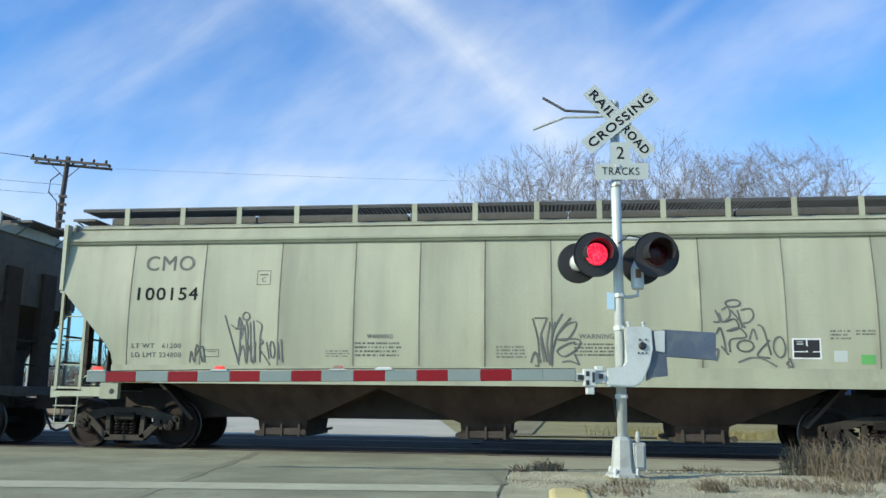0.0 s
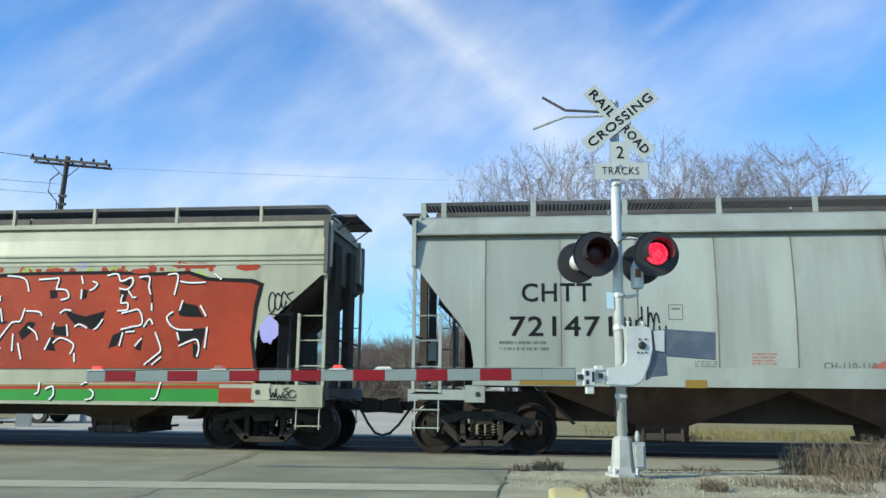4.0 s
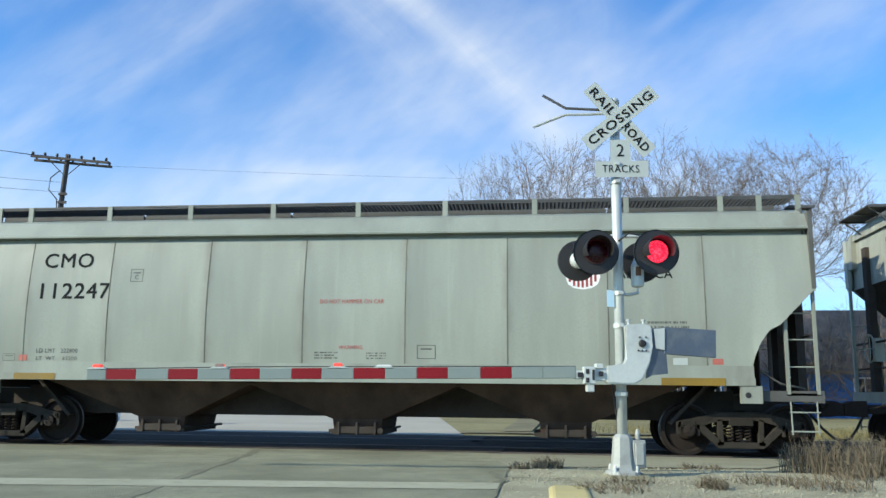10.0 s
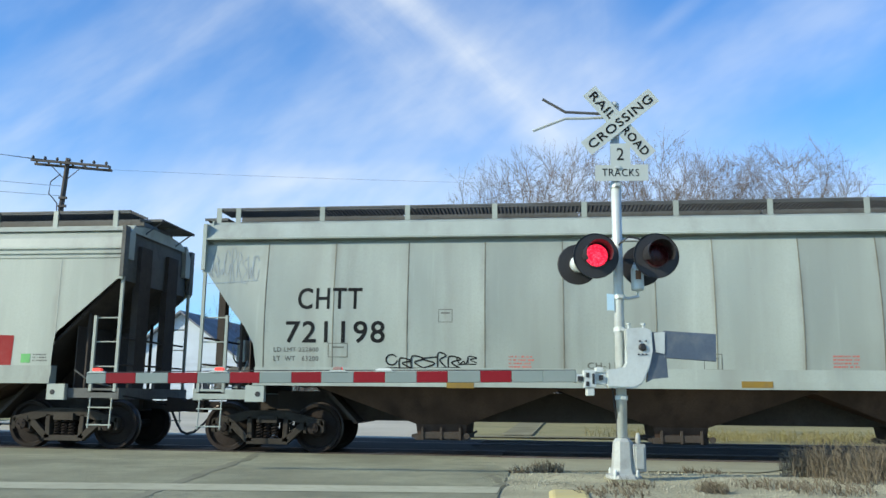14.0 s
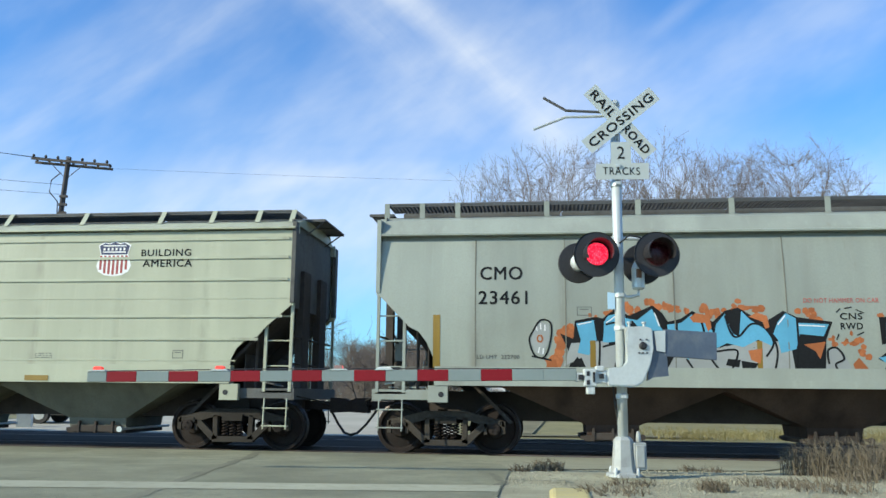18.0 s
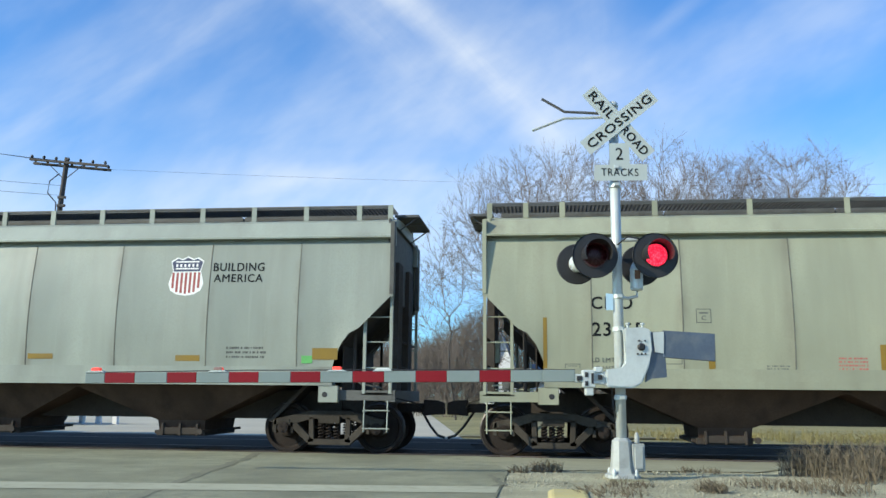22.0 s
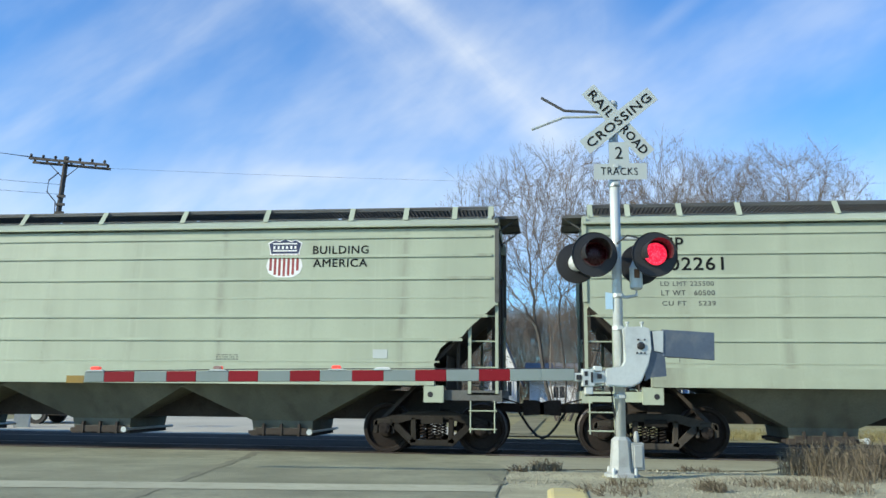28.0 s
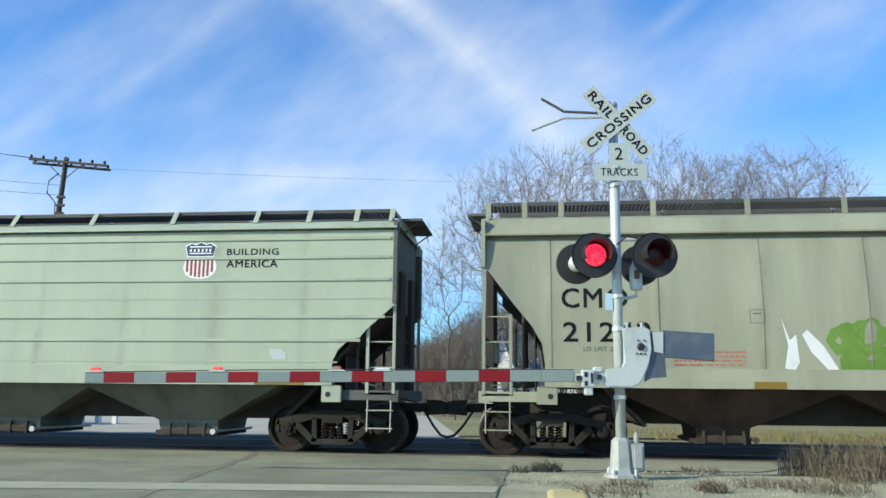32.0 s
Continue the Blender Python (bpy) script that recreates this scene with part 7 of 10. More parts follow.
shape("K", "graffiti", BLACK, [(7.39, 2.07), (7.85, 2.06), (7.71, 1.99), (7.41, 1.95)], 9)
ink("K", BLACK, [(3.97, 2.42), (4.04, 2.06), (4.02, 1.52)], 0.035, 10)
ink("K", BLACK, [(4.15, 2.33), (4.35, 2.35), (4.41, 2.06), (4.2, 2)], 0.035, 10)
ink("K", BLACK, [(4.09, 1.94), (4.42, 2), (4.54, 1.83), (4.45, 1.59), (4.2, 1.56)], 0.035, 10)
ink("K", BLACK, [(5.37, 2.07), (5.38, 2.36)], 0.035, 10)
ink("K", BLACK, [(5.77, 2.49), (5.84, 2.17), (5.73, 2.07)], 0.035, 10)
ink("K", BLACK, [(6.2, 2.49), (6.3, 2.17), (6.43, 2.13), (6.64, 2.34), (6.85, 2.28), (7, 2.02), (6.87, 1.78)], 0.035, 10)
ink("K", BLACK, [(6.98, 2.17), (7.06, 1.86), (7, 1.5)], 0.035, 10)
ink("K", BLACK, [(7.4, 2.42), (7.41, 1.97), (7.36, 1.51)], 0.035, 10)
ink("K", BLACK, [(5.13, 2.07), (5.31, 1.86), (5.05, 1.49)], 0.035, 10)
ink("K", BLACK, [(5.53, 1.73), (5.68, 1.5)], 0.035, 10)
ink("K", BLACK, [(5.79, 1.94), (6.08, 1.55)], 0.035, 10)
ink("K", BLACK, [(6.01, 1.86), (6.39, 1.88), (6.29, 1.55)], 0.035, 10)
ink("K", BLACK, [(7.9, 1.66), (7.89, 1.89), (8.04, 1.93), (8.15, 1.75), (8.01, 1.66), (8.05, 1.54)], 0.035, 10)
ink("K", BLACK, [(4.4, 1.85), (4.3, 1.59)], 0.035, 10)
shape("K", "graffiti", SPECK, [(5.6, 2.46), (5.71, 2.53), (5.94, 2.49), (5.97, 2.28), (5.91, 2.21), (5.86, 2.36), (5.66, 2.37)], 11)
shape("K", "graffiti", SPECK, [(6.6, 2.47), (6.74, 2.54), (6.91, 2.48), (6.94, 2.28), (6.87, 2.26), (6.83, 2.38)], 11)
shape("K", "graffiti", SPECK, [(6.57, 1.88), (6.81, 1.92), (6.77, 1.66), (6.62, 1.72)], 11)
shape("K", "graffiti", SPECK, [(7.5, 1.99), (7.86, 2.04), (7.81, 1.89), (7.76, 1.74), (7.69, 1.87)], 11)
shape("K", "graffiti", SPECK, [(8.29, 1.66), (8.39, 1.77), (8.57, 1.54), (8.34, 1.5)], 11)
shape("K", "graffiti", SPECK, [(3.11, 1.64), (3.27, 1.72), (3.31, 1.48), (3.07, 1.48)], 11)
shape("K", "graffiti", SPECK, [(4.79, 1.91), (4.92, 1.96), (4.91, 1.77), (4.82, 1.77)], 11)
ink("K", WHITE, [(3.66, 2.33), (3.9, 2.38)], 0.02, 12)
ink("K", WHITE, [(4.16, 2.36), (4.34, 2.49)], 0.02, 12)
ink("K", WHITE, [(5, 2.54), (5.08, 2.3)], 0.02, 12)
ink("K", WHITE, [(7.08, 2.33), (7.21, 2.49)], 0.02, 12)
ink("K", WHITE, [(7.43, 2.32), (7.86, 2.3)], 0.02, 12)
ink("K", BLACK, [(2.87, 2.22), (3, 2.41), (3.18, 2.36), (3.18, 2.06), (3.07, 1.76), (2.89, 1.79), (2.8, 2.06), (2.87, 2.22)], 0.03, 12)
ink("K", BLACK, [(2.84, 1.77), (3.19, 1.7)], 0.03, 12)
shape("K", "graffiti", TAGPALE, [(2.88, 2.2), (3, 2.38), (3.16, 2.33), (3.16, 2.06), (3.04, 1.78), (2.91, 1.83), (2.82, 2.06)], 6)
oval("K", "graffiti", SPECK, 2.99, 2.08, 0.062, 0.072, 9)
oval("K", "graffiti", TAGPALE, 2.99, 2.08, 0.031, 0.041, 11)
ink("K", WHITE, [(2.92, 2.33), (2.94, 2.22)], 0.02, 10)
ink("K", WHITE, [(3, 2.35), (3.01, 2.24)], 0.02, 10)
ink("K", WHITE, [(3.08, 2.33), (3.08, 2.22)], 0.02, 10)
ink("K", WHITE, [(2.96, 1.83), (2.98, 1.93)], 0.02, 10)
ink("K", WHITE, [(3.04, 1.81), (3.05, 1.91)], 0.02, 10)
shape("K", "graffiti", BLACK, [(8.75, 2.46), (9.34, 2.47), (9.38, 2.18), (9.63, 2.42), (9.97, 2.38), (10.33, 2.48), (10.66, 2.42), (10.8, 2.48), (11.2, 2.5), (11.34, 2.18), (11.34, 2.46), (12.08, 2.48), (12.81, 2.52), (12.86, 2.6), (13.31, 2.6), (13.42, 2.08), (13.5, 2.08), (13.54, 1.53), (8.75, 1.5), (8.85, 1.67), (8.7, 1.75), (8.91, 1.92), (8.9, 2.02), (8.77, 1.99)], 4)
shape("K", "graffiti", SKYBLUE, [(8.86, 2.36), (9.34, 2.38), (9.36, 2.02), (9.46, 2.08), (9.59, 2.29), (9.69, 2.34), (9.95, 2.31), (9.77, 1.95), (9.69, 1.87), (9.92, 1.67), (10.22, 1.52), (9.42, 1.51), (9.38, 1.67), (9.32, 1.51), (9.06, 1.51), (9.08, 2.07), (8.85, 2.07)], 7)
shape("K", "graffiti", SKYBLUE, [(8.71, 1.77), (8.9, 1.81), (9.03, 2.05), (9.1, 1.93), (8.98, 1.71), (8.81, 1.69)], 7)
shape("K", "graffiti", SKYBLUE, [(9.95, 2), (10.02, 2.26), (10.23, 2.41), (10.48, 2.41), (10.7, 2.28), (10.8, 2.03), (10.69, 1.73), (10.52, 1.53), (10.27, 1.53), (10.05, 1.67)], 7)
oval("K", "graffiti", BLACK, 10.35, 1.92, 0.196, 0.289, 9)
shape("K", "graffiti", PINK, [(10.27, 1.9), (10.44, 1.94), (10.41, 1.78), (10.3, 1.78)], 11)
ink("K", SKYBLUE, [(10.19, 2.02), (10.38, 2.03), (10.53, 2.08), (10.64, 2.08)], 0.07, 11)
ink("K", BLACK, [(10.28, 2.1), (10.46, 2.08), (10.56, 2.15), (10.68, 2.08)], 0.025, 13)
shape("K", "graffiti", SKYBLUE, [(10.84, 2.39), (11.1, 2.41), (11.28, 2.12), (11.37, 2.08), (11.39, 2.37), (11.72, 2.37), (11.76, 1.54), (11.52, 1.53), (11.23, 1.78), (11.15, 1.94), (11.13, 1.52), (10.79, 1.52), (10.94, 2.08), (10.83, 2.08)], 7)
shape("K", "graffiti", SKYBLUE, [(11.64, 2.37), (12.42, 2.41), (12.54, 2.28), (12.41, 2.11), (12.16, 2.07), (12.13, 1.5), (11.76, 1.49), (11.7, 1.65), (11.81, 1.94), (11.68, 2.07), (11.57, 2.09)], 7)
shape("K", "graffiti", SKYBLUE, [(12.63, 2.44), (13.08, 2.45), (13.26, 1.89), (13.37, 1.86), (13.45, 2.01), (13.52, 1.87), (13.39, 1.74), (13.31, 1.76), (13.34, 1.5), (13, 1.49), (12.89, 1.71), (12.61, 1.7), (12.58, 1.49), (12.47, 1.5), (12.47, 2.07)], 7)
shape("K", "graffiti", BLACK, [(12.64, 1.9), (12.78, 2.19), (12.89, 1.9)], 9)
shape("K", "graffiti", BLACK, [(12.63, 1.64), (12.89, 1.64), (12.96, 1.49), (12.61, 1.49)], 9)
shape("K", "graffiti", BLACK, [(11.62, 2.07), (11.78, 2.09), (11.74, 1.91), (11.66, 1.96)], 9)
shape("K", "graffiti", BLACK, [(12.16, 2.05), (12.24, 2.05), (12.21, 1.76), (12.16, 1.65)], 9)
ink("K", WHITE, [(8.88, 2.35), (9.32, 2.37)], 0.022, 12)
ink("K", WHITE, [(9.34, 2.36), (9.36, 2.05)], 0.022, 12)
ink("K", WHITE, [(9.71, 2.32), (9.93, 2.29), (9.87, 2.18)], 0.022, 12)
ink("K", WHITE, [(10.33, 2.4), (10.6, 2.36), (10.76, 2.16), (10.78, 1.96), (10.69, 1.76)], 0.022, 12)
ink("K", WHITE, [(10.86, 2.38), (11.08, 2.39), (11.28, 2.08)], 0.022, 12)
ink("K", WHITE, [(11.15, 1.94), (11.14, 1.58)], 0.022, 12)
ink("K", WHITE, [(11.56, 2.36), (11.72, 2.35), (11.75, 1.88)], 0.022, 12)
ink("K", WHITE, [(12.1, 2.39), (12.42, 2.39), (12.53, 2.28), (12.39, 2.12)], 0.022, 12)
ink("K", WHITE, [(12.16, 2.05), (12.14, 1.76), (12.13, 1.53)], 0.022, 12)
ink("K", WHITE, [(12.65, 2.42), (13.06, 2.43), (13.24, 1.91)], 0.022, 12)
ink("K", WHITE, [(12.47, 1.55), (12.5, 2.02)], 0.022, 12)
ink("K", WHITE, [(10.2, 2.08), (10.15, 1.82), (10.25, 1.63), (10.39, 1.6)], 0.022, 12)
ink("K", BLACK, [(13.7, 2.07), (13.78, 2.17), (13.93, 2.21), (14.17, 2.09), (14.1, 1.87), (13.94, 1.56)], 0.03, 12)
ink("K", BLACK, [(13.7, 2.07), (13.65, 1.81), (13.66, 1.66), (13.84, 1.61)], 0.03, 12)
ink("K", BLACK, [(13.71, 1.54), (13.83, 1.66), (13.94, 1.54)], 0.03, 12)
shape("K", "graffiti", TAGPALE, [(13.71, 2.05), (13.91, 2.17), (14.15, 2.08), (14.08, 1.87), (13.92, 1.64), (13.69, 1.7)], 6)
oval("K", "graffiti", GOLD, 13.85, 1.92, 0.062, 0.062, 9)
oval("K", "graffiti", TAGPALE, 13.85, 1.92, 0.041, 0.041, 11)
ink("K", WHITE, [(13.78, 2.11), (13.8, 2.01)], 0.02, 10)
ink("K", WHITE, [(13.89, 2.15), (13.89, 2.05)], 0.02, 10)
ink("K", WHITE, [(14, 2.12), (13.98, 2.02)], 0.02, 10)
ink("K", WHITE, [(13.81, 1.76), (13.79, 1.68)], 0.02, 10)
dots("K", SPECK, [(13.27, 2.49), (13.22, 2.28), (13.38, 2.17), (13.54, 2.02), (13.45, 1.61), (14.07, 1.66), (14.23, 1.82)], 34, 6, 0.06, 3)
ink("K", BLACK, [(13.54, 2.21), (13.8, 2.26), (14.1, 2.23)], 0.03, 10)
ink("K", BLACK, [(13.89, 2.56), (13.87, 2.54), (13.83, 2.53), (13.78, 2.53), (13.75, 2.55), (13.75, 2.57), (13.78, 2.58), (13.83, 2.59), (13.87, 2.58), (13.89, 2.56)], 0.03, 10)
ink("K", BLACK, [(13.35, 2.57), (13.42, 2.46)], 0.03, 10)
ink("K", BLACK, [(14.15, 2.54), (14.21, 2.61)], 0.03, 10)
ink("K", BLACK, [(14.03, 2.59), (14.07, 2.51)], 0.03, 10)
mark("K", "TAKON", 13.55, 2.28, 0.16, 0.52, BLACK)
mark("K", "CNS", 8.12, 2.42, 0.11, 0.36, BLACK)
mark("K", "RWD", 8.12, 2.25, 0.11, 0.36, BLACK)
ink("K", BLACK, [(8.06, 2.54), (8.13, 2.61)], 0.018, 10)
ink("K", BLACK, [(8.2, 2.61), (8.32, 2.63)], 0.018, 10)
ink("K", BLACK, [(8.38, 2.59), (8.51, 2.53)], 0.018, 10)
ink("K", BLACK, [(8.08, 2.17), (8.04, 2.07)], 0.018, 10)
ink("K", BLACK, [(8.38, 2.15), (8.49, 2.2)], 0.018, 10)
slab("K", "yellow_marker", 9.5, 9.58, 1.54, 2.04, YELLOW)
slab("K", "yellow_marker", 12.35, 12.44, 1.56, 2.05, YELLOW)
slab("K", "yellow_marker", 3.87, 3.97, 1.55, 2.05, YELLOW)
slab("K", "yellow_marker", 6.72, 6.81, 1.57, 2.05, YELLOW)
mark("L", "UP", 2.39, 3.33, 0.35, 0.62, BLACK)
mark("L", "99263", 2.1, 2.74, 0.34, 1.72, BLACK)
plate("L", 4.34, 4.61, 3.12, 3.36, "C")
mark("L", "LD LMT 225100", 1.88, 1.85, 0.09, 0.81, FADED)
mark("L", "LT WT   60900", 1.89, 1.69, 0.08, 0.81, FADED)
slab("L", "orange_marker", 0.92, 1.41, 1.69, 1.89, YELLOW)
slab("L", "orange_marker", 3.61, 4.12, 1.68, 1.8, YELLOW)
slab("L", "orange_marker", 6.63, 7.15, 1.68, 1.79, YELLOW)
slab("L", "orange_marker", 9.1, 9.61, 1.7, 1.8, YELLOW)
slab("L", "orange_marker", 14.71, 15.19, 1.71, 1.92, YELLOW)
slab("L", "orange_marker", 12.07, 12.55, 1.67, 1.78, YELLOW)
slab("L", "pale_sticker", 8.09, 8.36, 1.89, 2.02, SIGN)
shield("L", 11.83, 12.54, 2.9, 3.67)
mark("L", "BUILDING", 12.72, 3.37, 0.16, 0.99, BLACK)
mark("L", "AMERICA", 12.74, 3.16, 0.15, 0.95, BLACK)
bars("L", 13.06, 13.83, 1.69, 1.94, 3, FADED)
slab("L", "green_sticker", 14.51, 14.71, 1.64, 1.78, STICKER)
bars("L", 5.43, 5.89, 1.69, 1.88, 3, FADED)
bars("L", 8.01, 8.44, 1.7, 1.83, 2, FADED)
scrawl("L", 7.36, 7.61, 1.62, 1.88, 71, 3, 0.014, PALEINK)
mark("M", "CMO", 1.94, 2.63, 0.22, 0.72, BLACK)
mark("M", "23065", 1.95, 2.15, 0.24, 0.88, BLACK)
plate("M", 3.75, 4.01, 2.38, 2.63, "C")
mark("M", "LD LMT  222700", 1.93, 1.69, 0.08, 0.85, FADED)
mark("M", "LT WT   63300", 1.94, 1.54, 0.08, 0.85, FADED)
slab("M", "yellow_marker", 1.08, 1.15, 1.5, 2.48, YELLOW)
slab("M", "yellow_marker", 3.94, 4.05, 1.53, 2.01, YELLOW)
slab("M", "yellow_marker", 6.78, 6.89, 1.56, 2.01, YELLOW)
slab("M", "yellow_marker", 9.61, 9.71, 1.58, 2.01, YELLOW)
slab("M", "yellow_marker", 15.14, 15.29, 1.56, 2.51, YELLOW)
mark("M", "DO NOT HAMMER ON CAR", 7.61, 2.71, 0.08, 1.23, REDINK)
bars("M", 6.1, 6.59, 1.55, 1.79, 4, REDINK)
bars("M", 9.9, 10.37, 1.58, 1.81, 4, REDINK)
bars("M", 4.91, 5.32, 1.55, 1.65, 2, FADED)
bars("M", 8.25, 9.07, 1.57, 1.69, 2, REDINK)
plate("M", 3.11, 3.49, 1.66, 1.94, "")
bars("M", 13.63, 14.31, 1.87, 2.11, 3, FADED)
plate("M", 1.46, 1.73, 1.53, 1.66, "")
bars("M", 7.36, 7.64, 1.58, 1.72, 2, FADED)
ink("M", FADED, [(14.53, 3.77), (15.48, 3.78)], 0.03, 8)
slab("M", "yellow_marker", 9.55, 9.64, 1.56, 2.03, YELLOW)
mark("N", "CHTT", 2.16, 2.66, 0.24, 0.87, BLACK)
mark("N", "720472", 2.16, 2.2, 0.24, 1.23, BLACK)
mark("N", "LD LMT 223200", 2.17, 1.83, 0.08, 0.92, FADED)
mark("N", "LT WT   62800", 2.18, 1.65, 0.09, 0.92, FADED)
plate("N", 3.87, 4.12, 2.45, 2.7, "C")
mark("N", "DO NOT HAMMER ON CAR", 8.87, 2.51, 0.1, 1.92, REDINK)
bars("N", 9.2, 10.34, 1.91, 2.28, 4, REDINK)
bars("N", 9.09, 10.04, 1.68, 1.8, 2, FADED)
ink("N", BLACK, [(12.93, 1.94), (13.07, 1.89), (13.17, 1.99)], 0.028, 12)
ink("N", BLACK, [(13.11, 1.89), (13.14, 1.6)], 0.028, 12)
ink("N", BLACK, [(13.25, 1.8), (13.32, 1.46), (13.43, 1.7), (13.37, 1.85), (13.25, 1.75)], 0.028, 12)
ink("N", BLACK, [(13.4, 1.94), (13.56, 2.23), (13.57, 1.99), (13.79, 2.19), (13.66, 1.7)], 0.028, 12)
ink("N", BLACK, [(13.63, 1.99), (13.84, 2.24), (13.76, 1.8)], 0.028, 12)
ink("N", BLACK, [(13.93, 2.24), (13.85, 1.7), (13.99, 1.7), (13.98, 1.99)], 0.028, 12)
ink("N", BLACK, [(14.07, 2.28), (14.05, 1.7), (14.22, 1.75), (14.14, 1.99)], 0.028, 12)
ink("N", BLACK, [(14.23, 1.9), (14.39, 2.14), (14.48, 2.19)], 0.028, 12)
ink("N", BLACK, [(13.61, 1.61), (14.21, 1.61)], 0.028, 12)
ink("N", BLACK, [(14.5, 1.82), (14.53, 1.66), (14.64, 1.8), (14.77, 1.82), (14.76, 1.66)], 0.028, 12)
slab("N", "yellow_marker", 12.38, 12.86, 1.34, 1.46, YELLOW)
scrawl("N", 7.31, 8.03, 1.61, 1.89, 82, 5, 0.012, PALEINK)
scrawl("N", 4.42, 4.79, 1.59, 1.78, 83, 4, 0.012, TAGGREY)
plate("N", 1.56, 1.83, 1.57, 1.74, "")
bars("N", 1.57, 1.8, 1.78, 1.97, 3, FADED)
slab("N", "yellow_marker", 2.13, 2.58, 1.34, 1.47, YELLOW)
slab("N", "yellow_marker", 5.09, 5.63, 1.34, 1.46, YELLOW)
shield("O", 11.32, 12.03, 3.2, 3.97)
mark("O", "BUILDING", 12.22, 3.66, 0.15, 1.06, BLACK)
mark("O", "AMERICA", 12.23, 3.41, 0.15, 1.03, BLACK)
slab("O", "yellow_marker", 7.53, 7.88, 1.26, 1.4, YELLOW)
slab("O", "pale_sticker", 13.41, 13.68, 1.72, 1.88, SIGN)
bars("O", 10.44, 10.87, 1.66, 1.78, 3, FADED)
shield("P", 11.62, 12.37, 3.2, 3.91)
mark("P", "BUILDING", 12.59, 3.63, 0.13, 1.01, BLACK)
mark("P", "AMERICA", 12.59, 3.4, 0.14, 1.0, BLACK)
mark("P", "UP", 1.4, 3.67, 0.22, 0.37, BLACK)
mark("P", "102261", 1.38, 3.3, 0.23, 1.07, BLACK)
mark("P", "LD LMT 225500", 1.35, 3.02, 0.08, 0.92, FADED)
mark("P", "LT WT   60500", 1.36, 2.85, 0.09, 0.92, FADED)
mark("P", "CU FT    5239", 1.37, 2.67, 0.08, 0.92, FADED)
plate("P", 1.36, 1.64, 1.66, 1.8, "")
bars("P", 5.23, 5.67, 1.63, 1.76, 3, FADED)
slab("P", "yellow_marker", 10.22, 10.69, 1.27, 1.4, YELLOW)
slab("P", "yellow_marker", 13.09, 14.24, 1.29, 1.41, YELLOW)
slab("P", "pale_sticker", 13.26, 13.52, 1.7, 1.85, SIGN)
slab("P", "yellow_marker", 7.65, 8.12, 1.27, 1.39, YELLOW)
shield("Q", 11.57, 12.24, 3.21, 3.94)
mark("Q", "BUILDING", 12.43, 3.67, 0.12, 1.01, BLACK)
mark("Q", "AMERICA", 12.43, 3.43, 0.14, 1.0, BLACK)
mark("Q", "UP", 1.29, 2.9, 0.24, 0.37, BLACK)
mark("Q", "102246", 1.3, 2.53, 0.24, 1.16, BLACK)
mark("Q", "LD LMT 225600", 1.32, 2.26, 0.08, 0.91, FADED)
mark("Q", "LT WT   60400", 1.33, 2.1, 0.08, 0.91, FADED)
mark("Q", "CU FT    5239", 1.35, 1.94, 0.08, 0.9, FADED)
plate("Q", 1.38, 1.62, 1.71, 1.85, "")
slab("Q", "yellow_marker", 13.1, 14.04, 1.33, 1.45, YELLOW)
bars("Q", 5.23, 5.66, 1.67, 1.8, 3, FADED)
slab("Q", "pale_sticker", 13.35, 13.61, 1.76, 1.9, SIGN)
slab("Q", "yellow_marker", 1.73, 2.57, 1.3, 1.43, YELLOW)
slab("Q", "yellow_marker", 4.87, 5.34, 1.33, 1.44, YELLOW)
slab("Q", "pale_sticker", 13.4, 13.67, 1.7, 1.84, SIGN)
mark("O", "UP", 1.29, 2.9, 0.24, 0.37, BLACK)
mark("O", "102242", 1.3, 2.53, 0.24, 1.16, BLACK)
mark("O", "LD LMT 225200", 1.32, 2.26, 0.08, 0.91, FADED)
mark("O", "LT WT   60400", 1.33, 2.1, 0.08, 0.91, FADED)
mark("O", "CU FT    5239", 1.35, 1.94, 0.08, 0.9, FADED)
mark("R", "CMO", 1.44, 2.65, 0.35, 1.16, BLACK)
mark("R", "21242", 1.46, 2.05, 0.34, 1.54, BLACK)
mark("R", "LD LMT 222", 1.81, 1.88, 0.08, 0.64, FADED)
plate("R", 4.68, 4.93, 2.37, 2.61, "")
bars("R", 3.37, 4.61, 1.59, 1.89, 4, REDINK)
slab("R", "yellow_marker", 4.69, 5.22, 1.3, 1.42, YELLOW)
shape("R", "graffiti", WHITE, [(5.2, 2.47), (5.33, 2.08), (5.44, 2.18), (5.48, 1.7), (5.4, 1.56), (5.23, 1.6), (5.3, 1.99)], 4)
shape("R", "graffiti", WHITE, [(5.54, 2.18), (5.63, 2.26), (5.88, 1.99), (6.16, 1.51), (5.96, 1.56), (5.67, 1.89)], 4)
oval("R", "graffiti", CACTUS, 6.25, 2.09, 0.289, 0.268, 4)
oval("R", "graffiti", CACTUS, 6.63, 2.18, 0.309, 0.268, 4)
oval("R", "graffiti", CACTUS, 6.7, 1.75, 0.361, 0.289, 4)
oval("R", "graffiti", CACTUS, 6.33, 1.7, 0.227, 0.247, 4)


# ---- crossing signal ----
LENSES = []


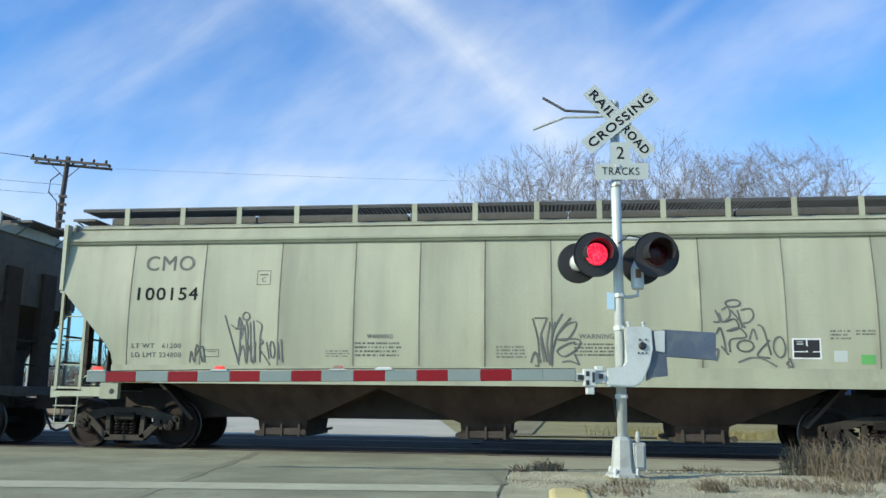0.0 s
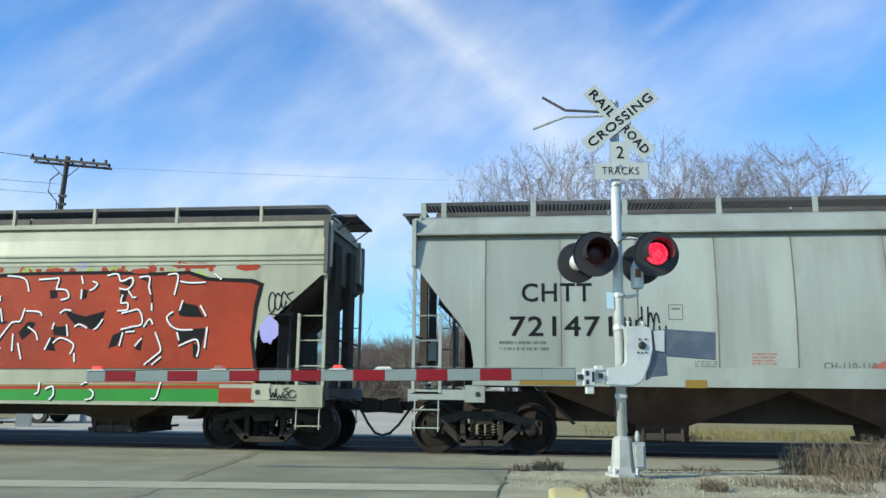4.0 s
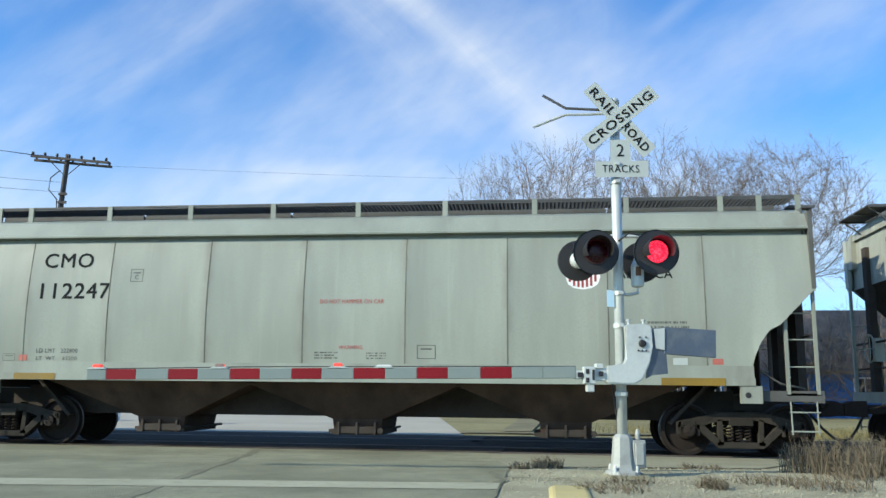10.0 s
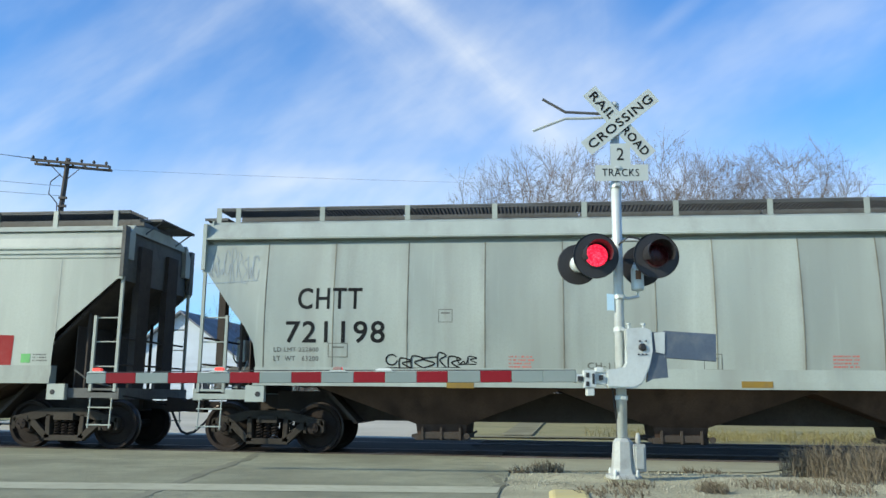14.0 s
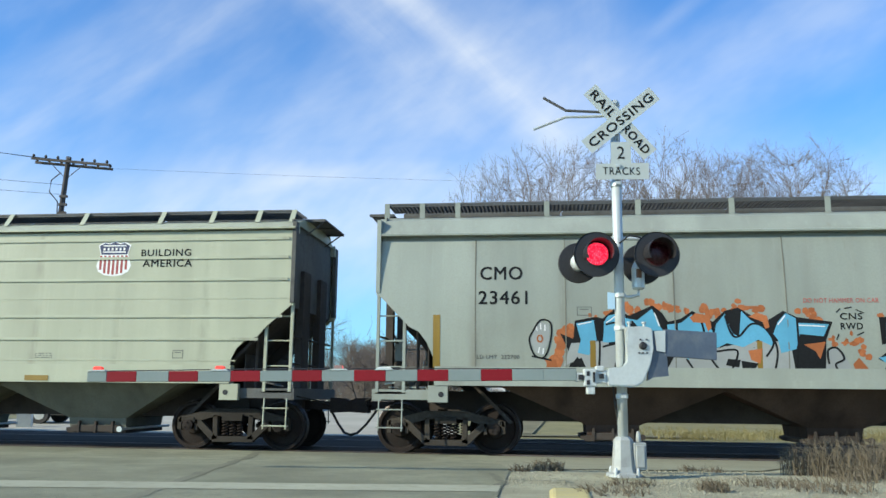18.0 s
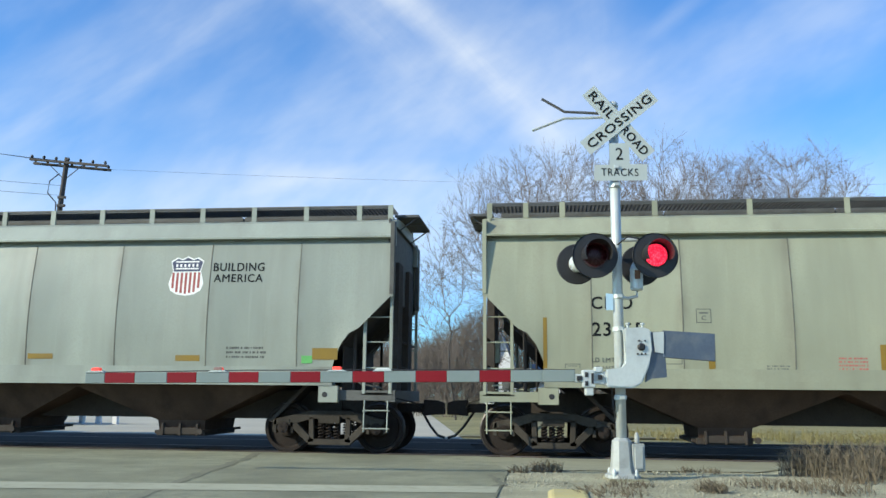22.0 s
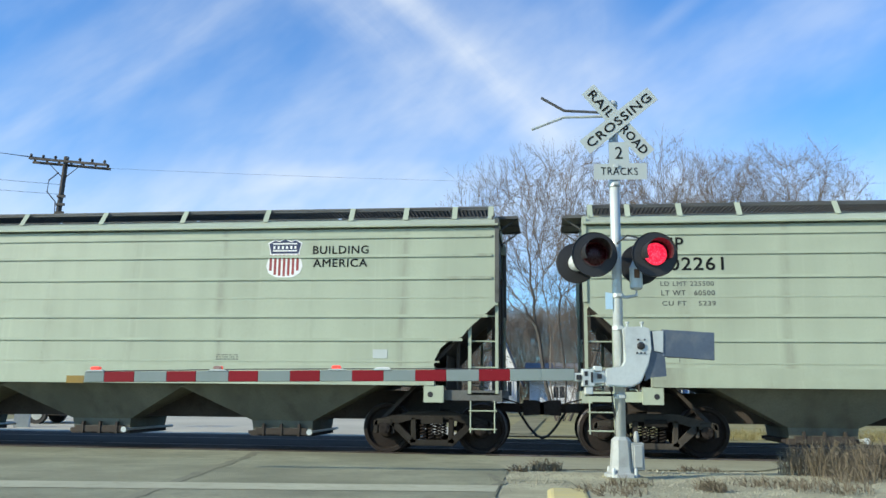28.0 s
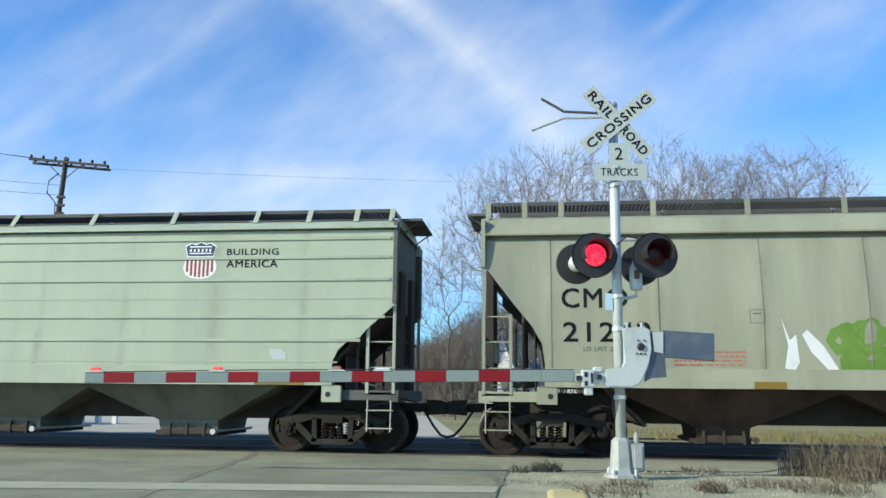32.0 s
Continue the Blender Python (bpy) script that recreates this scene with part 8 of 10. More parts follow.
def blade(parent, cx, cz, angle, y, text, gap, tall=0.118):
    """One board of the crossbuck with its letters."""
    c, s = math.cos(radians(angle)), math.sin(radians(angle))
    bm = bmesh.new()
    prism(bm, [(cx + a * c - b * s, cz + a * s + b * c) for a, b in ((-0.61, -0.114), (0.61, -0.114), (0.61, 0.114), (-0.61, 0.114))], y, y + 0.004)
    board = part("crossbuck_blade", bm, SIGN, parent, "white board with black letters")
    for word, at, wide in text:
        co, faces = lettering(word, tall, wide)
        me = bpy.data.meshes.new("letters")
        verts, all_faces = [], []
        for k, (du, dv) in enumerate(((0, 0), (-1, 0), (1, 0), (0, -1), (0, 1))):
            first = len(verts)
            for p, q in co:
                p, q = p + at + du * 0.0032, q - tall / 2 + dv * 0.0032
                verts.append((cx + p * c - q * s, y - 0.003 - 0.0004 * k, cz + p * s + q * c))
            all_faces += [tuple(first + i for i in f) for f in faces]
        me.from_pydata(verts, [], all_faces)
        me.materials.append(BLACK)
        part("letters", me, BLACK, board)
    return board


def signal_lamp(parent, x, y, z, face, lit, size=1.0):
    """A round black board with hooded lens; face is -1 towards the road's near side."""
    lamp = new("signal_lamp")
    lamp.parent, lamp.location, lamp.scale = parent, (x, y, z), (size, size, size)
    tagged(lamp, "round black signal lamp with hood")
    f = face
    bm = bmesh.new()
    lathe(bm, [(0.155, 0.0), (0.29, 0.0), (0.298, 0.012 * f), (0.298, -0.02 * f), (0.29, -0.028 * f), (0.155, -0.03 * f)], "y", (0, 0, 0), 36)
    part("backboard", bm, HOOD, lamp)
    bm = bmesh.new()
    w = 0.125 if face > 0 else 0.165
    lathe(bm, [(w, 0.02 * f), (w, -0.13 * f), (w * 0.72, -0.18 * f), (0.05, -0.20 * f)], "y", (0, 0, 0), 24)
    part("lamp_housing", bm, GALV if face > 0 else HOOD, lamp, smooth=False)
    bm = bmesh.new()
    rings = []
    for r in (0.178, 0.170):
        for y0, cut in ((0.0, -0.95), (0.30, -0.45)):
            rings.append([bm.verts.new((r * math.sin(q), y0 * f, r * math.cos(q))) for q in (math.pi * (1 + cut * 0.18) * k / 12 * 0.74 for k in range(-12, 13))])
    for a, b in ((0, 1), (3, 2)):
        for k in range(24):
            bm.faces.new((rings[a][k], rings[a][k + 1], rings[b][k + 1], rings[b][k]))
    for k in range(24):
        bm.faces.new((rings[1][k], rings[1][k + 1], rings[3][k + 1], rings[3][k]))
    part("hood", bm, HOOD, lamp)
    if face < 0:
        bm = bmesh.new()
        lathe(bm, [(0.02, 0.028), (0.09, 0.022), (0.14, 0.008), (0.148, 0.0), (0.14, -0.008), (0.09, -0.022), (0.02, -0.028)], "y", (0, 0, 0), 32)
        me = finish(bm, "lens", [LED, DARKLENS], True)
        for p in me.polygons:
            p.material_index = 1 if p.center.y > 0 else 0
        lens = part("lens", me, None, lamp, "red signal lens")
        lens.location = (0, -0.035, 0)
        LENSES.append((lens, (0, -0.035, 0), lit))
    return lamp


def crossing_signal():
    m = thing("crossing_signal", pose(1.016, 11.144, 0.055, 0, 0, 7), "silver railroad crossing mast with red lights and lowered gate", "crossing signal")
    bm = bmesh.new()
    tube(bm, [(-0.035, 0, 0.3), (-0.035, 0, 4.97)], 0.066, 20)
    lathe(bm, [(0.072, 4.95), (0.072, 5.0), (0.05, 5.03), (0.02, 5.04)], "z", (-0.035, 0, 0), 16)
    part("pole", bm, GALV, m, smooth=True)
    for z in (4.08, 3.84, 2.33, 1.9, 1.02):
        bm = bmesh.new()
        lathe(bm, [(0.07, z - 0.03), (0.082, z - 0.028), (0.082, z + 0.028), (0.07, z + 0.03)], "z", (-0.035, 0, 0), 16)
        box(bm, -0.06, 0.0, -0.12, -0.07, z - 0.02, z + 0.02)
        part("pole_band", bm, GALV, m)
    blade(m, 0.012, 4.70, -49, -0.10, (("RAIL", -0.55, 0.44), ("ROAD", 0.10, 0.46)), 0)
    blade(m, 0.025, 4.72, 39.5, -0.112, (("CROSSING", -0.55, 1.10),), 0)
    bm = bmesh.new()
    prism(bm, [(-0.33, 3.885), (0.385, 3.90), (0.39, 4.125), (0.155, 4.12), (0.15, 4.42), (-0.115, 4.41), (-0.118, 4.11), (-0.325, 4.105)], -0.098, -0.094)
    plate_ob = part("tracks_sign", bm, SIGN, m, "white plate reading 2 tracks")
    for word, x, z, h, w in (("2", -0.035, 4.18, 0.17, 0.10), ("TRACKS", -0.235, 3.955, 0.105, 0.50)):
        co, faces = lettering(word, h, w)
        me = bpy.data.meshes.new("letters")
        me.from_pydata([(x + a, -0.102, z + b) for a, b in co], [], faces)
        me.materials.append(BLACK)
        part("letters", me, BLACK, plate_ob)
    for pts in ([(-0.04, 0, 4.86), (-0.42, 0.0, 4.875), (-0.70, 0.0, 4.885), (-1.014, 0.0, 5.067)], [(-0.04, 0, 4.82), (-0.42, 0, 4.80), (-0.705, 0, 4.793), (-1.15, 0, 4.61)]):
        bm = bmesh.new()
        tube(bm, pts, 0.02, 8)
        part("bracket_rod", bm, GRATING if pts[0][2] > 4.84 else GALV, m)
    # lamps on their cross arm
    bm = bmesh.new()
    tube(bm, [(-0.32, 0.0, 3.10), (0.44, 0.0, 3.10)], 0.024, 10)
    part("cross_arm", bm, GALV, m)
    bm = bmesh.new()
    lathe(bm, [(0.07, 2.42), (0.085, 2.44), (0.085, 2.70), (0.06, 2.76), (0.03, 2.80)], "z", (0.22, 0, 0), 16)
    tube(bm, [(-0.035, 0, 2.33), (0.1, 0, 2.31), (0.22, 0, 2.34), (0.22, 0, 2.44)], 0.022, 8)
    junction = part("junction_box", bm, GALV, m)
    bm = bmesh.new()
    ring = [[bm.verts.new((0.22 + 0.0865 * math.sin(q), -0.0865 * math.cos(q), z)) for q in (radians(a) for a in (-28, -12, 6, 22))] for z in (2.56, 2.62, 2.68)]
    for lo, hi in zip(ring, ring[1:]):
        for k in range(3):
            bm.faces.new((lo[k], lo[k + 1], hi[k + 1], hi[k]))
    part("rust_patch", bm, material("brown_rust", (0.16, 0.085, 0.05), 0.9, vary=0.3, grain=9), junction, "patch of brown rust")
    bm = bmesh.new()
    tube(bm, [(-0.035, -0.07, 3.02), (0.10, -0.09, 3.13), (0.24, -0.09, 3.10), (0.36, -0.06, 3.02)], 0.012, 6)
    part("lamp_cable", bm, RUBBER, m, smooth=True)
    signal_lamp(m, -0.365, -0.22, 2.845, -1, True)
    signal_lamp(m, 0.425, -0.22, 2.855, -1, False)
    signal_lamp(m, -0.53, 0.24, 2.80, 1, True, 0.93)
    signal_lamp(m, 0.335, 0.24, 2.79, 1, True, 0.93)
    bm = bmesh.new()
    prism(bm, [(-0.203, 2.15), (-0.106, 2.147), (-0.106, 2.36), (-0.203, 2.372)], -0.05, -0.045)
    part("small_tag", bm, material("pale_blue_tag", (0.42, 0.6, 0.72), 0.5), m, "small pale blue tag")
    # gate machine
    bm = bmesh.new()
    prism(bm, [(-0.01, 1.90), (0.24, 1.915), (0.335, 1.88), (0.335, 1.62), (0.30, 1.42), (0.20, 1.20), (0.08, 1.135), (-0.265, 1.15), (-0.26, 1.37), (-0.02, 1.385), (0.02, 1.46)], -0.23, -0.09)
    bmesh.ops.bevel(bm, geom=bm.edges, offset=0.018, segments=2, affect="EDGES")
    part("gate_machine", bm, GALV, m, "silver gate machine housing")
    bm = bmesh.new()
    lathe(bm, [(0.05, -0.235), (0.05, -0.25), (0.03, -0.262)], "y", (0.20, 0, 1.66), 14)
    for dx, dz in ((-0.05, -0.09), (0.0, -0.09), (0.05, -0.09), (-0.03, 0.08), (0.05, 0.08)):
        lathe(bm, [(0.012, -0.232), (0.012, -0.245)], "y", (0.20 + dx, 0, 1.66 + dz), 8)
    part("bolts", bm, HOOD, m)
    for x in (0.05, 0.24):
        bm = bmesh.new()
        lathe(bm, [(0.016, 1.90), (0.016, 1.95), (0.03, 1.955), (0.03, 1.975)], "z", (x, -0.15, 0), 8)
        part("eye_bolt", bm, GALV, m)
    steel = material("dark_counterweight_paint", (0.10, 0.125, 0.165), 0.38, 0.3, dirt=(0.24, 0.24, 0.23), dirt_amount=0.5, vary=0.2)
    bm = bmesh.new()
    prism(bm, [(0.335, 1.86), (0.50, 1.86), (0.53, 1.28), (0.33, 1.26), (0.26, 1.22)], -0.19, -0.11)
    part("counterweight_plate", bm, steel, m)
    bm = bmesh.new()
    prism(bm, [(0.49, 1.878), (1.165, 1.842), (1.152, 1.487), (0.49, 1.53)], -0.20, -0.15)
    bmesh.ops.bevel(bm, geom=bm.edges, offset=0.006, segments=1, affect="EDGES")
    part("counterweight_arm", bm, steel, m, "dark grey counterweight plate")
    bm = bmesh.new()
    prism(bm, [(0.36, 1.85), (0.50, 1.86), (0.49, 1.58), (0.38, 1.60)], -0.215, -0.20)
    part("counterweight_bracket", bm, GALV, m)
    bm = bmesh.new()
    for x0, x1, z0, z1, y in ((-0.66, -0.52, 1.20, 1.31, -0.20), (-0.56, -0.40, 1.14, 1.36, -0.24), (-0.45, -0.26, 1.18, 1.34, -0.20), (-0.52, -0.42, 1.04, 1.16, -0.22), (-0.40, -0.30, 1.33, 1.40, -0.22)):
        box(bm, x0, x1, y, y + 0.12, z0, z1)
    bmesh.ops.bevel(bm, geom=bm.edges, offset=0.01, segments=1, affect="EDGES")
    clamp = part("arm_clamp", bm, GALV, m)
    # Black boxes put on for the dark gaps between the clamp pieces.
    for x0, x1, z0, z1 in ((-0.63, -0.57, 1.225, 1.285), (-0.53, -0.49, 1.16, 1.22), (-0.53, -0.49, 1.27, 1.33), (-0.45, -0.42, 1.19, 1.32), (-0.36, -0.31, 1.24, 1.30)):
        bm = bmesh.new()
        box(bm, x0, x1, -0.247, -0.238 if x0 < -0.46 and x0 > -0.56 else -0.195, z0, z1)
        part("clamp_bolt", bm, HOOD, clamp)
    bm = bmesh.new()
    tube(bm, [(-0.11, -0.02, 1.30), (-0.16, -0.06, 1.15), (-0.14, -0.06, 0.9), (-0.09, 0.02, 0.7), (-0.1, 0.03, 0.45)], 0.014, 6)
    part("cable", bm, RUBBER, m)
    # base
    bm = bmesh.new()
    rings = []
    for z, w in ((0.015, 0.21), (0.05, 0.205), (0.07, 0.16), (0.14, 0.14), (0.47, 0.115), (0.51, 0.078)):
        rings.append([bm.verts.new((-0.035 + w * a, w * b, z)) for a, b in ((-1, -0.5), (-0.5, -1), (0.5, -1), (1, -0.5), (1, 0.5), (0.5, 1), (-0.5, 1), (-1, 0.5))])
    for r, q in zip(rings, rings[1:]):
        for k in range(8):
            bm.faces.new((r[k], r[(k + 1) % 8], q[(k + 1) % 8], q[k]))
    bm.faces.new(rings[0])
    bm.faces.new(rings[-1])
    cast = material("dull_cast_base", (0.37, 0.385, 0.36), 0.6, 0.1, dirt=(0.2, 0.2, 0.18), dirt_amount=0.6, vary=0.15)
    part("mast_base", bm, cast, m)
    bm = bmesh.new()
    box(bm, 0.075, 0.235, -0.11, 0.09, 0.10, 0.44)
    box(bm, 0.10, 0.21, -0.13, -0.11, 0.13, 0.41)
    lathe(bm, [(0.035, 0.44), (0.035, 0.52), (0.02, 0.58)], "z", (0.16, 0, 0), 10)
    bmesh.ops.bevel(bm, geom=bm.edges, offset=0.008, segments=1, affect="EDGES")
    part("terminal_box", bm, cast, m)
    for x, y in ((-0.17, -0.16), (0.11, -0.16), (-0.17, 0.16), (0.11, 0.16)):
        bm = bmesh.new()
        lathe(bm, [(0.022, 0.0), (0.022, 0.10), (0.012, 0.13)], "z", (x, y, 0), 8)
        part("anchor_bolt", bm, GALV, m)
    bm = bmesh.new()
    box(bm, -0.24, 0.24, -0.24, 0.24, -0.25, 0.015)
    part("footing", bm, CONCRETE, m)
    return m


def far_signal(x, y):
    """The mast on the other side of the tracks, facing the same way."""
    m = thing("crossing_signal", pose(x, y, level(x, y), 0, 0, 25), "crossing signal mast on the far side of the tracks", "crossing signal")
    bm = bmesh.new()
    tube(bm, [(0, 0, 0), (0, 0, 4.9)], 0.066, 14)
    part("pole", bm, GALV, m, smooth=True)
    bm = bmesh.new()
    tube(bm, [(-0.44, 0, 3.06), (0.44, 0, 3.06)], 0.024, 8)
    part("cross_arm", bm, GALV, m)
    for angle, yy in ((45, -0.08), (-45, -0.09)):
        c, s = math.cos(radians(angle)), math.sin(radians(angle))
        bm = bmesh.new()
        prism(bm, [(p * c - q * s, 4.45 + p * s + q * c) for p, q in ((-0.61, -0.114), (0.61, -0.114), (0.61, 0.114), (-0.61, 0.114))], yy, yy + 0.004)
        part("crossbuck_blade", bm, SIGN, m)
    signal_lamp(m, -0.40, -0.2, 2.78, -1, True)
    signal_lamp(m, 0.40, -0.2, 2.78, -1, False)
    bm = bmesh.new()
    box(bm, -0.2, 0.2, -0.2, 0.2, -0.1, 0.4)
    part("mast_base", bm, GALV, m)
    return m


SIGNAL = crossing_signal()
far_signal(-15.68, 24.0)


def gate_arm():
    """The striped arm, lowered across the road; local x from the machine at 0 to the tip at -6.45."""
    turn = Matrix.Translation((0.393, 10.896, 1.34)) @ Matrix.Rotation(radians(4.15), 4, "Z") @ Matrix.Rotation(radians(-0.76), 4, "Y")
    g = thing("gate_arm", turn, "lowered striped gate arm with small red lamps", "gate arm")
    edges = [0.0, -0.42, -0.82, -1.22, -1.64, -2.04, -2.45, -2.86, -3.28, -3.67, -4.09, -4.48, -4.91, -5.30, -5.73, -6.13, -6.39]
    for i, (a, b) in enumerate(zip(edges, edges[1:])):
        bm = bmesh.new()
        k = 0.5 * (a + b) / -6.3
        h = 0.075 - 0.008 * k
        box(bm, b, a, -0.035, 0.035, -h, h)
        bmesh.ops.bevel(bm, geom=bm.edges, offset=0.006, segments=1, affect="EDGES")
        red = i >= 2 and i % 2 == 0 and i < 15
        part("red_band" if red else "white_band", bm, ARMRED if red else ARMWHITE, g)
    bm = bmesh.new()
    tube(bm, [(0, 0.0, 0.078), (-2.2, 0, 0.088), (-4.2, 0, 0.092), (-6.2, 0, 0.074)], 0.007, 5)
    part("lamp_cable", bm, HOOD, g)
    for x, kind in ((-6.26, 1), (-4.63, 2), (-3.07, 3), (-2.47, 0)):
        lamp = new("arm_lamp")
        lamp.parent, lamp.location = g, (x, 0, 0.070)
        tagged(lamp, "small arm lamp" if kind else "clear plastic arm fitting")
        bm = bmesh.new()
        prism(bm, [(-0.13, 0.0), (0.13, 0.0), (0.09, 0.022), (-0.09, 0.022)], -0.045, 0.045)
        part("lamp_foot", bm, SIGN, lamp)
        if kind:
            bm = bmesh.new()
            prism(bm, [(-0.055, -0.022), (0.055, -0.022), (0.058, 0.006), (0.04, 0.02), (-0.04, 0.02), (-0.058, 0.006)], -0.04, 0.04)
            bmesh.ops.bevel(bm, geom=bm.edges, offset=0.006, segments=1, affect="EDGES")
            me = finish(bm, "lens", [ARMLIT, ARMDARK])
            for p in me.polygons:
                p.material_index = 1 if p.center.y > 0.005 else 0
            lens = part("lens", me, None, lamp, "small red lens")
            lens.location = (0, 0, 0.044)
            if kind > 1:
                LENSES.append((lens, (0, 0, 0.044), kind == 2))
        else:
            bm = bmesh.new()
            prism(bm, [(-0.11, 0.02), (0.11, 0.02), (0.07, 0.04), (-0.07, 0.04)], -0.04, 0.04)
            part("lens", bm, WHITE, lamp)
    return g


ARMLIT = material("lit_arm_lens", (0.95, 0.07, 0.05), 0.4, vary=0.1, glow=0.7)
ARMDARK = material("unlit_arm_lens", (0.33, 0.20, 0.17), 0.3, vary=0.1)
gate_arm()


# ---- tree and house kit ----
def twigs(segs, name, mat, parent=None, kind="", sides=3):
    """One mesh of tapered bars; segs: start, end, start radius, end radius."""
    verts, faces = [], []
    for p, q, r0, r1 in segs:
        d = (q - p).normalized()
        a = d.orthogonal().normalized()
        b = d.cross(a)
        n = sides if r0 < 0.05 else 6
        i = len(verts)
        for c, r in ((p, r0), (q, r1)):
            verts += [tuple(c + (a * math.cos(2 * math.pi * k / n) + b * math.sin(2 * math.pi * k / n)) * r) for k in range(n)]
        faces += [(i + k, i + (k + 1) % n, i + n + (k + 1) % n, i + n + k) for k in range(n)]
    me = bpy.data.meshes.new(name)
    me.from_pydata(verts, [], faces)
    me.materials.append(mat)
    ob = new(name, me)
    ob.parent = parent
    if kind:
        tagged(ob, kind=kind)
    return ob


def grow(rnd, segs, p, d, length, radius, level, deepest, lift, wild):
    steps = 5 if level < 2 else 4
    for i in range(steps):
        d = (d + Vector((rnd.gauss(0, wild), rnd.gauss(0, wild), rnd.gauss(0, wild) + lift))).normalized()
        q = p + d * (length / steps)
        r1 = max(0.006, radius * (1 - 0.62 * (i + 1) / steps))
        segs[min(level, 2)].append((p, q, max(0.007, radius * (1 - 0.62 * i / steps)), r1))
        p = q
        if level < deepest and i > (-1 if level else 0):
            for _ in range(2 if level >= 1 else 1 + (i > 2)):
                axis = Vector((rnd.gauss(0, 1), rnd.gauss(0, 1), rnd.gauss(0, 0.4))).normalized()
                turn = Matrix.Rotation(radians(rnd.uniform(22, 58)), 3, d.cross(axis).normalized())
                grow(rnd, segs, p, (turn @ d).normalized(), length * rnd.uniform(0.42, 0.66), r1 * 0.62, level + 1, deepest, lift, wild)


def bare_tree(x, y, height, seed, stems, lean, label, lift=0.06, wild=0.13, deepest=4):
    rnd = random.Random(seed)
    t = thing("bare_tree", pose(x, y, level(x, y) - 0.05), label, "tree", "bare trees")
    segs = [[], [], []]
    for i in range(stems):
        q = 2 * math.pi * (i + rnd.random() * 0.7) / stems
        k = lean * rnd.uniform(0.5, 1.1)
        d = Vector((math.cos(q) * k, math.sin(q) * k, 1)).normalized()
        off = Vector((math.cos(q) * 0.25, math.sin(q) * 0.25, 0)) if stems > 1 else Vector((0, 0, 0))
        grow(rnd, segs, off, d, height * rnd.uniform(0.62, 0.80), height * 0.014 * rnd.uniform(0.8, 1.2) * (1.5 if stems == 1 else 1), 0, deepest, lift, wild)
    twigs(segs[0] + segs[1], "trunk", BARK, t, sides=5)
    twigs(segs[2], "crown", TWIG, t, "stuff", sides=3)
    return t


